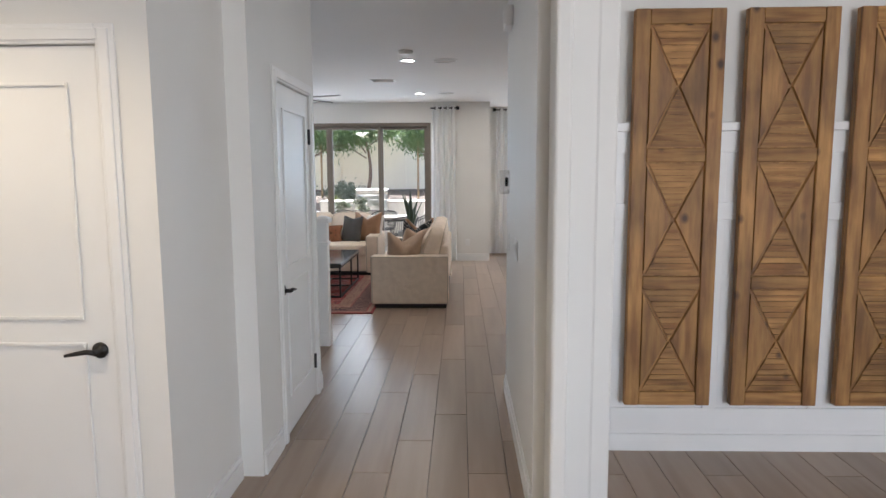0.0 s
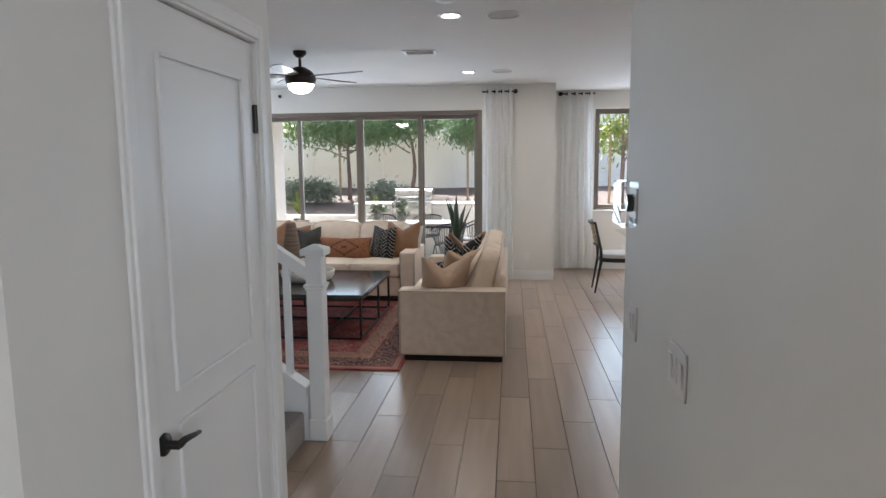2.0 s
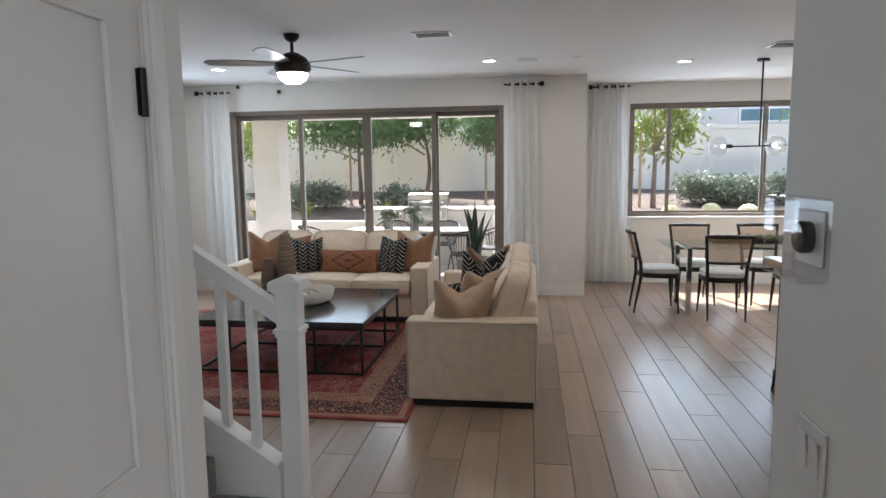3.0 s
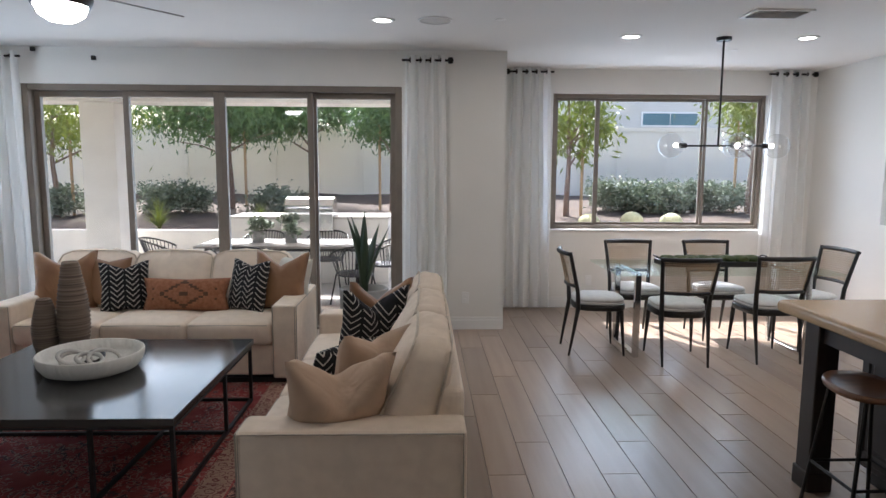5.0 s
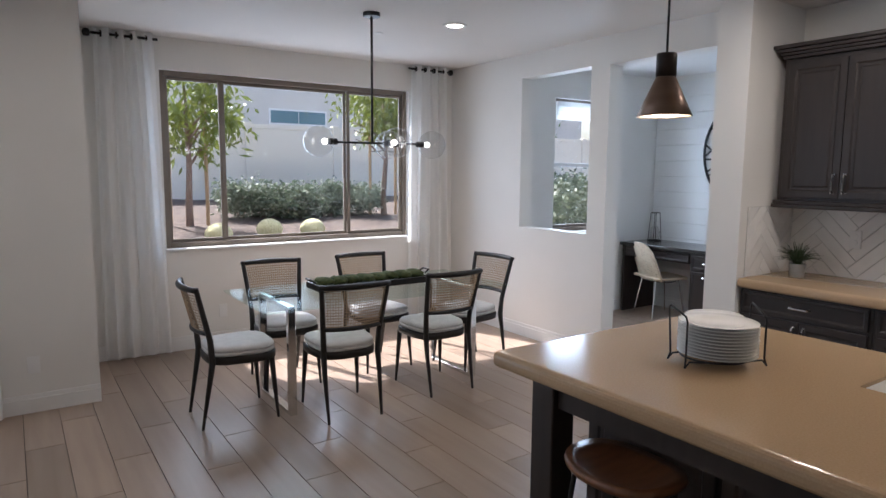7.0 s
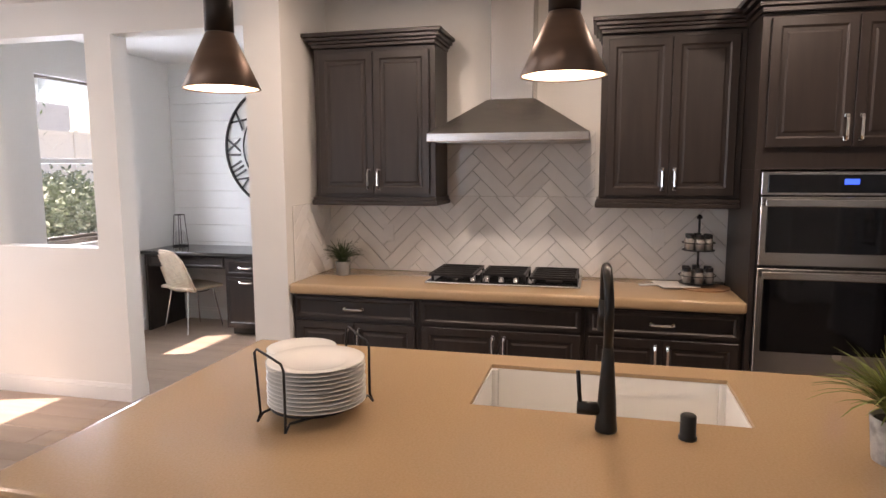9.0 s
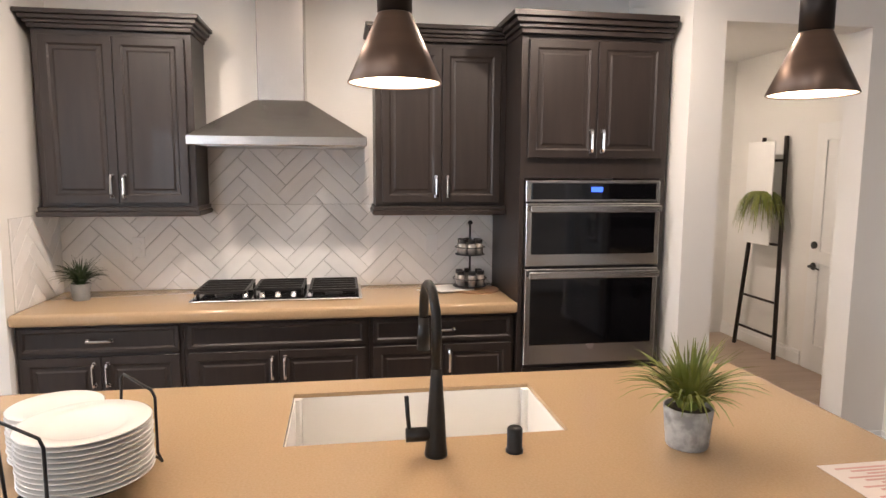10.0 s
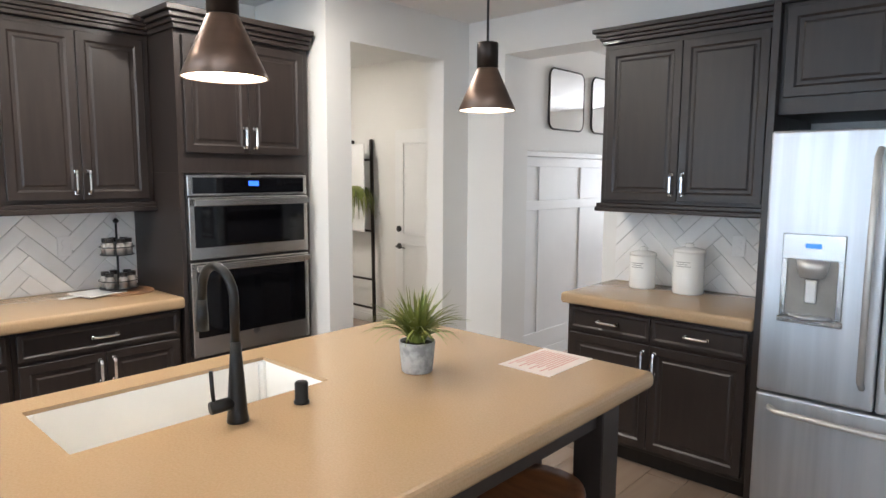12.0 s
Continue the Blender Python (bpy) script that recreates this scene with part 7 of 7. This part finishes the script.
for k in range(260):
    a = rnd.random() * 6.28
    ln = 0.14 + 0.12 * rnd.random()
    prev = None
    for i in range(5):
        v = i / 4
        rr = ln * v ** 0.7
        zz = 0.02 + 0.10 * v - 0.42 * v * v * rnd.uniform(0.7, 1.2) * (0.4 + ln * 2)
        w = 0.008 * (1 - v * 0.8)
        p0 = tf.verts.new((rr * math.cos(a) - w * math.sin(a), rr * math.sin(a) + w * math.cos(a), zz))
        p1 = tf.verts.new((rr * math.cos(a) + w * math.sin(a), rr * math.sin(a) - w * math.cos(a), zz))
        if prev:
            tf.faces.new((prev[0], prev[1], p1, p0))
        prev = (p0, p1)
part("fronds", tf, "grass", hp, "trailing green fronds")
pc = thing("panel_cover", pose(5.98, 3.51, 1.45, 0, 0, 180), "white flush electrical panel cover on the wall", "panel")
part("cover", bx(-0.18, -0.012, -0.45, 0.18, -0.0005, 0.45, 0.004), "trim", pc)
# ---- garden ----
PZ = -0.12


def slope_z(x, y):
    t = min(1, max(0, (y - 15.4) / 4.6))
    return 0.50 + 0.52 * t + 0.05 * noise.noise(Vector((x * 0.9, y * 0.9, 0)))


gm = bmesh.new()
bmesh.ops.create_grid(gm, x_segments=2, y_segments=2, size=400, matrix=Matrix.Translation((0, 0, -0.30)))
M["dirt"] = mat("dry earth", (0.20, 0.16, 0.11), 0.95, col2=(0.14, 0.12, 0.07), scale=0.5, bump=0.5, bscale=8)
structure("ground", gm, "dirt", "dry earth that reaches the horizon", "ground")
structure("pavement", bx(-9.0, 11.535, -0.2, 0.95, 15.4, PZ), "concrete", "pale concrete patio slab", "patio")


def bed(name, x0, x1, y0, y1, fz, label, n=70):
    b = bmesh.new()
    grid = [[b.verts.new((x0 + (x1 - x0) * i / n, y0 + (y1 - y0) * j / n, fz(x0 + (x1 - x0) * i / n, y0 + (y1 - y0) * j / n))) for i in range(n + 1)] for j in range(n + 1)]
    for j in range(n):
        for i in range(n):
            b.faces.new((grid[j][i], grid[j][i + 1], grid[j + 1][i + 1], grid[j + 1][i]))
    structure(name, b, "mulch", label, "garden bed", True)


def bed_z(x, y):
    t = min(1, max(0, (y - 12.9) / 7.0))
    return 0.56 + 0.46 * t + 0.04 * noise.noise(Vector((x, y, 3))) + 0.012 * noise.noise(Vector((x * 6, y * 6, 0)))


bed("ground_bed_patio", -14, 0.95, 15.42, 20.1, lambda x, y: slope_z(x, y) + 0.012 * noise.noise(Vector((x * 6, y * 6, 0))), "bark mulch bed behind the patio wall")
bed("ground_bed_side", 0.96, 14, 12.56, 20.1, bed_z, "sloping bark mulch bed outside the dining window")
structure("planter_wall", join(bx(-9.0, 15.2, PZ, -3.005, 15.4, 0.62, 0.006), bx(-0.665, 15.2, PZ, 0.95, 15.4, 0.62, 0.006), bx(0.75, 12.56, PZ, 0.95, 15.195, 0.62, 0.006)), "stucco", "low white stucco planter wall", "garden wall")

# fence of tall vinyl panels
FY = 20.0
fe = tagged(thing("fence", pose(0, FY, 0.95), "tall tan vinyl panel fence along the garden", "fence"), kind="structure")
for k in range(-7, 8):
    x = k * 2.0 + 0.4
    part("fence_panel", bx(x + 0.062, -0.02, 0.05, x + 1.938, 0.02, 1.54, 0.003), "fence", fe)
    part("post", join(bx(x - 0.06, -0.06, -0.3, x + 0.06, 0.06, 1.63, 0.004), bx(x - 0.075, -0.075, 1.6305, x + 0.075, 0.075, 1.66, 0.006)), "fence", fe)
    part("rail", bx(x + 0.062, -0.035, 1.541, x + 1.938, 0.035, 1.63, 0.003), "fence", fe)

# patio cover: beam, pillar and ceiling
structure("patio_ceiling", bx(-9.0, 11.535, 2.74, 0.95, 15.0, 2.85), "stucco", "white stucco patio ceiling", "ceiling")
structure("patio_beam", bx(-9.0, 14.25, 2.50, 0.95, 14.75, 2.7395, 0.01), "stucco", "white stucco patio beam", "beam")
structure("patio_pillar", bx(-4.95, 14.25, PZ, -4.47, 14.75, 2.4995, 0.012, 2), "stucco", "square white stucco patio pillar", "pillar")
pl = thing("patio_light", pose(-1.95, 13.4, 2.74), "round glowing flush light under the patio ceiling", "ceiling light")
part("globe", lathe([(0, -0.09), (0.09, -0.08), (0.14, -0.04), (0.15, -0.0005), (0, -0.0005)], 24), "lampglow", pl, "", True)

# barbecue counter with grill
bq = thing("barbecue_counter", pose(-1.855, 14.95, PZ), "white stucco outdoor barbecue counter", "counter")
part("body", bx(-1.17, -0.35, 0, 1.17, 0.449, 0.97, 0.01), "stucco", bq)
part("counter_top", bx(-1.19, -0.37, 0.9705, 1.19, 0.448, 1.01, 0.01, 2), "concrete", bq)
gr = thing("grill", pose(-1.87, 14.86, 0.8905), "built-in stainless gas grill with domed lid", "grill")
part("lid", prism([(-0.22, 0.05), (-0.22, 0.16), (-0.15, 0.25), (-0.02, 0.28), (0.16, 0.27), (0.22, 0.19), (0.22, 0.05)], -0.36, 0.36), "steelh", gr, "domed steel lid", False, pose(0, 0, 0, 0, 0, 90))
part("front_panel", bx(-0.38, -0.45, -0.20, 0.38, -0.2205, 0.045, 0.006), "steelh", gr)
part("handle", tube([(-0.30, -0.285, 0.12), (0.30, -0.285, 0.12)], 0.014, 10), "steelh", gr, "", True)
for k in range(4):
    part("knob", moved(lathe([(0, 0), (0.032, 0), (0.028, 0.03), (0, 0.03)], 16), pose(-0.27 + 0.18 * k, -0.4505, -0.06, 90)), "chrome", gr)

# outdoor table and rope chairs
M["teak"] = mat("grey outdoor table", (0.24, 0.22, 0.20), 0.6, col2=(0.30, 0.28, 0.25), scale=6, stretch=(0.6, 6, 1))
ot = thing("outdoor_table", pose(-1.95, 13.55, PZ), "long grey slatted outdoor dining table", "table")
for k in range(6):
    part("slat", bx(-1.1, -0.45 + 0.15 * k, 0.71, 1.1, -0.45 + 0.15 * k + 0.14, 0.74, 0.004), "teak", ot)
for x in (-0.95, 0.95):
    for y in (-0.36, 0.36):
        part("leg", bx(x - 0.03, y - 0.03, 0, x + 0.03, y + 0.03, 0.7095, 0.004), "black", ot)
part("apron", join(bx(-0.92, -0.34, 0.66, 0.92, -0.31, 0.7092), bx(-0.92, 0.31, 0.66, 0.92, 0.34, 0.7092)), "black", ot)
M["darkrope"] = mat("dark grey rope", (0.045, 0.045, 0.05), 0.8, col2=(0.07, 0.07, 0.075), scale=40)


def patio_chair(m, label="dark grey rope patio chair with rounded back"):
    c = thing("patio_chair", m, label, "chair", "patio chairs")
    cords = []
    for k in range(25):
        a = radians(-105 + 210 * k / 24)
        top = 0.80 - 0.14 * (abs(k - 12) / 12) ** 2.2
        cords.append(tube([(0.22 * math.sin(a), -0.20 * math.cos(a), 0.42), (0.30 * math.sin(a), -0.33 * math.cos(a), top)], 0.006, 5))
    part("back", join(*cords), "darkrope", c, "woven rope back")
    part("rim", tube([(0.30 * math.sin(a), -0.33 * math.cos(a), 0.80 - 0.14 * (abs(k - 12) / 12) ** 2.2) for k, a in [(k, radians(-105 + 210 * k / 24)) for k in range(25)]], 0.012, 8), "black", c, "", True)
    part("seat", lathe([(0, 0.415), (0.22, 0.405), (0.235, 0.42), (0.22, 0.435), (0, 0.43)], 24), "darkrope", c, "", True)
    for sx in (-1, 1):
        for sy in (-1, 1):
            part("leg", tube([(sx * 0.17, sy * 0.16, 0.41), (sx * 0.23, sy * 0.22, 0.0)], 0.010, 8), "black", c)
    return c


pc1 = patio_chair(pose(-1.02, 12.95, PZ, 0, 0, 35))
for m in (pose(-0.68, 13.75, PZ, 0, 0, 95), pose(-3.55, 13.55, PZ, 0, 0, -75), pose(-2.45, 14.25, PZ, 0, 0, 180), pose(-1.55, 14.25, PZ, 0, 0, 176), pose(-2.4, 12.85, PZ, 0, 0, 4)):
    copy_thing(pc1, m)

# leaves


def leaf_cloud(center, radii, n, size, seed, gap=0.25, flat=0.5, spray=False):
    """A crown or bush: many small leaves in uneven clumps inside an ellipsoid."""
    rnd = random.Random(seed)
    verts, faces = [], []
    clumps = []
    for _ in range(max(8, n // 60)):
        d = Vector((rnd.gauss(0, 1), rnd.gauss(0, 1), rnd.gauss(0, 1))).normalized()
        clumps.append((d * (0.35 + 0.65 * rnd.random() ** 0.5), 0.13 + 0.20 * rnd.random()))
    for _ in range(n):
        c, r = clumps[rnd.randrange(len(clumps))]
        p = c + Vector((rnd.gauss(0, r), rnd.gauss(0, r), rnd.gauss(0, r * 0.8)))
        p = Vector((p.x * radii[0], p.y * radii[1], p.z * radii[2])) + Vector(center)
        ax = Vector((rnd.gauss(0, 1), rnd.gauss(0, 1), rnd.gauss(0, 0.6) - (1.3 if spray else 0))).normalized()
        side = ax.cross(Vector((rnd.gauss(0, 1), rnd.gauss(0, 1), rnd.gauss(0, 1)))).normalized()
        l, w = size * (0.7 + 0.7 * rnd.random()), size * flat * (0.35 + 0.2 * rnd.random())
        k = len(verts)
        verts += [p, p + ax * l * 0.5 + side * w, p + ax * l, p + ax * l * 0.5 - side * w]
        faces.append((k, k + 1, k + 2, k + 3))
    me = bpy.data.meshes.new("leaves")
    me.from_pydata([tuple(v) for v in verts], [], faces)
    return me


def foliage_mat(name, a, b):
    m = sheer(name, a, 0.35, 0.55)
    nodes, links = m.node_tree.nodes, m.node_tree.links
    geo, ramp = nodes.new("ShaderNodeNewGeometry"), nodes.new("ShaderNodeValToRGB")
    ramp.color_ramp.elements[0].color, ramp.color_ramp.elements[1].color = (*a, 1), (*b, 1)
    links.new(geo.outputs["Random Per Island"], ramp.inputs[0])
    links.new(ramp.outputs[0], nodes["Principled BSDF"].inputs["Base Color"])
    return m


M["leaf"] = foliage_mat("fern pine foliage", (0.065, 0.115, 0.035), (0.20, 0.28, 0.09))
M["leafbush"] = foliage_mat("shrub foliage", (0.075, 0.10, 0.055), (0.34, 0.38, 0.27))
M["leafyellow"] = foliage_mat("yellow-green foliage", (0.16, 0.20, 0.03), (0.30, 0.33, 0.06))
M["bark"] = mat("grey-brown bark", (0.16, 0.10, 0.07), 0.9, col2=(0.22, 0.15, 0.11), scale=10, stretch=(1, 1, 0.3), bump=0.6, bscale=40)
M["stake"] = mat("pale wooden stake", (0.45, 0.30, 0.16), 0.8, col2=(0.38, 0.25, 0.13), scale=6, stretch=(5, 5, 0.5))


def leaves(name, me, material, parent, label=""):
    me.materials.append(M[material])
    ob = new(name, me)
    ob.parent = parent
    return tagged(ob, label)


def tree(x, y, z, h, cr, seed, material="leaf", n=8500, size=0.078, label="young staked garden tree with drooping foliage", bend=0.0, stakes=True):
    t = thing("tree", pose(x, y, z), label, "tree", "garden trees")
    rnd = random.Random(seed)
    pts = [(bend * math.sin(k * 0.5) * 0.12, 0.05 * math.sin(k), h * k / 8 - 0.08) for k in range(9)]
    part("trunk", tube(pts, [0.062 - 0.005 * k for k in range(9)], 8), "bark", t, "", True)
    for k in range(7):
        a = rnd.random() * 6.28
        z0 = h * (0.5 + 0.07 * k)
        r = cr[0] * (0.5 + 0.4 * rnd.random())
        part("limb", tube([(0, 0, z0), (r * 0.5 * math.cos(a), r * 0.5 * math.sin(a), z0 + 0.25), (r * math.cos(a), r * math.sin(a), z0 + 0.35)], [0.022, 0.014, 0.006], 6), "bark", t)
    leaves("crown", leaf_cloud((0, 0, h), cr, n, size, seed, flat=0.36, spray=True), material, t, "loose crown of small drooping leaves")
    if stakes:
        for s in (-0.25, 0.27):
            st_ = part("stake", tube([(s, 0.08, -0.1), (s, 0.08, 1.75)], 0.028, 8), "stake", t, "pale wooden stake")
            part("tie", tube([(s, 0.08, 1.2), (0, 0, 1.22)], 0.008, 5), "black", st_)


tree(-4.0, 18.0, 0.80, 1.98, (1.75, 0.9, 0.62), 11, n=11000, size=0.115)
tree(-2.6, 18.9, 0.92, 2.05, (1.1, 0.8, 0.55), 12, bend=1, n=6500, size=0.115, stakes=False)
tree(-0.78, 17.8, 0.80, 1.85, (0.72, 0.7, 0.62), 13, n=5200, size=0.11)
tree(-7.0, 17.2, 0.72, 1.9, (1.2, 0.9, 0.75), 14, "leafyellow", n=7000, size=0.11)
tree(2.35, 16.2, 0.70, 1.85, (0.62, 0.5, 0.75), 15, n=1500, size=0.155, material="leafyellow", label="slender staked young tree with light leaves")
tree(5.80, 16.6, 0.75, 2.15, (0.8, 0.6, 0.65), 16, n=2600, size=0.14, material="leafyellow", label="slender staked young tree with green leaves")
tree(7.4, 15.5, 0.4, 2.1, (0.9, 0.7, 0.8), 18, n=3000, size=0.11, label="slender young tree outside the nook", stakes=False)


def bush(x, y, z, r, seed, n=2200, size=0.062, material="leafbush", label="rounded dark green shrub on the mulch"):
    b = thing("shrub", pose(x, y, z), label, "shrub", "garden shrubs")
    part("stem", join(*[tube([(0, 0, -0.05), (r[0] * 0.5 * math.cos(a), r[1] * 0.5 * math.sin(a), r[2] * 1.2)], [0.012, 0.006], 5) for a in (0.3, 1.8, 3.2, 4.6)]), "bark", b)
    leaves("foliage", leaf_cloud((0, 0, r[2] * 0.95), (r[0] * 0.9, r[1] * 0.9, r[2]), n, size, seed, flat=0.7), material, b, "dense small leaves")


for k, (x, y, r) in enumerate(((-6.95, 17.3, 0.44), (-5.1, 17.3, 0.50), (-4.65, 17.35, 0.46), (-2.95, 17.3, 0.52))):
    bush(x, y, slope_z(x, y), (r, r * 0.8, r * 0.62), 30 + k)
for k in range(6):
    x = 3.3 + 0.42 * k
    bush(x, 16.9 + 0.12 * math.sin(k * 2.1), bed_z(x, 16.9), (0.42, 0.38, 0.30), 50 + k)
bush(1.05, 16.9, bed_z(1.15, 16.9), (0.4, 0.4, 0.42), 70)
for k, (x, y) in enumerate(((6.35, 13.3), (6.95, 13.5), (7.5, 13.9), (8.1, 14.3), (8.8, 14.7))):
    bush(x, y, bed_z(x, y), (0.62, 0.5, 0.45), 75 + k, 2200, 0.07)


def spiky(x, y, z, n, ln, seed, label="bright green strappy clump in the mulch"):
    s = thing("lily_clump", pose(x, y, z), label, "plant", "strappy plants")
    rnd = random.Random(seed)
    b = bmesh.new()
    for _ in range(n):
        a, lean, l = rnd.random() * 6.28, rnd.random() * 1.0, ln * (0.6 + 0.5 * rnd.random())
        prev = None
        for i in range(6):
            v = i / 5
            o, u, w = l * v * math.sin(lean * (0.3 + v)), l * v * math.cos(lean * (0.3 + v)), 0.016 * (1 - v) + 0.001
            q = (b.verts.new((o * math.cos(a) - w * math.sin(a), o * math.sin(a) + w * math.cos(a), u)), b.verts.new((o * math.cos(a) + w * math.sin(a), o * math.sin(a) - w * math.cos(a), u)))
            if prev:
                b.faces.new((prev[0], prev[1], q[1], q[0]))
            prev = q
    part("blades", b, "leafyellow", s, "strappy bright green blades")


spiky(-4.6, 15.9, slope_z(-4.6, 15.9), 90, 0.55, 1)
spiky(-5.6, 15.8, slope_z(-5.6, 15.8), 60, 0.5, 2)
spiky(-2.9, 15.9, slope_z(-2.9, 15.9), 50, 0.45, 3)
for k in range(7):
    spiky(6.0 + 0.22 * k, 12.72 + 0.07 * k, bed_z(6.0 + 0.22 * k, 12.8), 60, 0.22, 20 + k, "low bright green ground cover below the nook window")
spiky(-0.25, 15.8, slope_z(-0.25, 15.8), 40, 0.4, 4)
spiky(6.3, 13.5, bed_z(6.3, 13.5), 90, 0.35, 5)
spiky(6.8, 13.4, bed_z(6.8, 13.4), 90, 0.35, 6)
M["cactus"] = mat("golden barrel cactus", (0.42, 0.40, 0.20), 0.9, col2=(0.58, 0.55, 0.34), scale=40, bump=0.8, bscale=60)
for x, y in ((3.08, 14.9), (3.70, 14.9), (2.38, 14.8)):
    b = bmesh.new()
    bmesh.ops.create_uvsphere(b, u_segments=40, v_segments=16, radius=1)
    for v in b.verts:
        a = math.atan2(v.co.y, v.co.x)
        k = 1 + 0.07 * math.cos(a * 20) * (1 - abs(v.co.z))
        v.co = Vector((v.co.x * 0.165 * k, v.co.y * 0.165 * k, v.co.z * 0.145 + 0.13))
    tagged(part("barrel_cactus", b, "cactus", None, "", True, pose(x, y, bed_z(x, y) - 0.02)), "round golden barrel cactus on the mulch", "cactus", "barrel cacti")
for x in (-2.35, -1.92):
    p = thing("potted_succulent", pose(x, 13.55, PZ + 0.7405), "small leafy plant in grey pot on patio table", "plant", "table plants")
    part("pot", lathe([(0, 0), (0.075, 0), (0.085, 0.15), (0.075, 0.15), (0, 0.13)], 24), "pot_grey", p, "", True)
    leaves("foliage", leaf_cloud((0, 0, 0.24), (0.14, 0.14, 0.11), 320, 0.06, int(abs(x) * 100), flat=0.7), "leafbush", p)

# neighbour's house over the fence
M["housewall"] = mat("pale house stucco", (0.68, 0.65, 0.60), 0.9, col2=(0.64, 0.61, 0.56), scale=2, bump=0.2, bscale=40)
M["nglass"] = mat("blue-grey reflecting window", (0.10, 0.19, 0.23), 0.1, col2=(0.13, 0.23, 0.27), scale=2)
M["rooft"] = mat("grey roof tile", (0.20, 0.18, 0.16), 0.9, scale=8)
nh = thing("neighbour_house", pose(6.5, 24.0, -0.3), "pale stucco neighbouring house behind the fence", "house")
part("wall", bx(-9.0, 0, 0, 12, 8, 6.5), "housewall", nh)
part("roof", prism([(-0.6, 6.5005), (4.0, 8.3), (8.6, 6.5005)], -12.6, 9.6), "rooft", nh, "", False, pose(0, 0, 0, 0, 0, 90))
for x in (-0.25, -6.2, 5.0):
    wd = part("window", join(bx(x, -0.03, 3.18, x + 1.72, -0.0005, 3.62)), "trim", nh)
    for k in range(2):
        part("pane", bx(x + 0.05 + 0.82 * k, -0.036, 3.23, x + 0.85 + 0.82 * k, -0.0305, 3.57), "nglass", wd)
nh2 = thing("neighbour_house", pose(-14.0, 9.0, 0), "pale stucco house wall beyond the side yard", "house")
part("wall", bx(-3, -8, -0.3, 0, 10, 5), "housewall", nh2)
for k in range(5):
    bush(-7.2 - 0.3 * (k % 2), 8.3 + 0.9 * k, 0.0 - 0.3, (0.6, 0.6, 0.8), 90 + k, 1200, 0.10, "leafyellow" if k % 2 else "leafbush", "tall green shrub outside the side window")
tree(-8.6, 10.6, -0.3, 2.4, (1.2, 1.0, 0.9), 20, "leaf", 2200, 0.15, "green tree outside the side window", stakes=False)
for k in range(4):
    bush(1.4 + 0.7 * k, -4.2, -0.3, (0.6, 0.5, 0.8), 110 + k, 900, 0.11, "leafbush", "green shrub outside the front window")
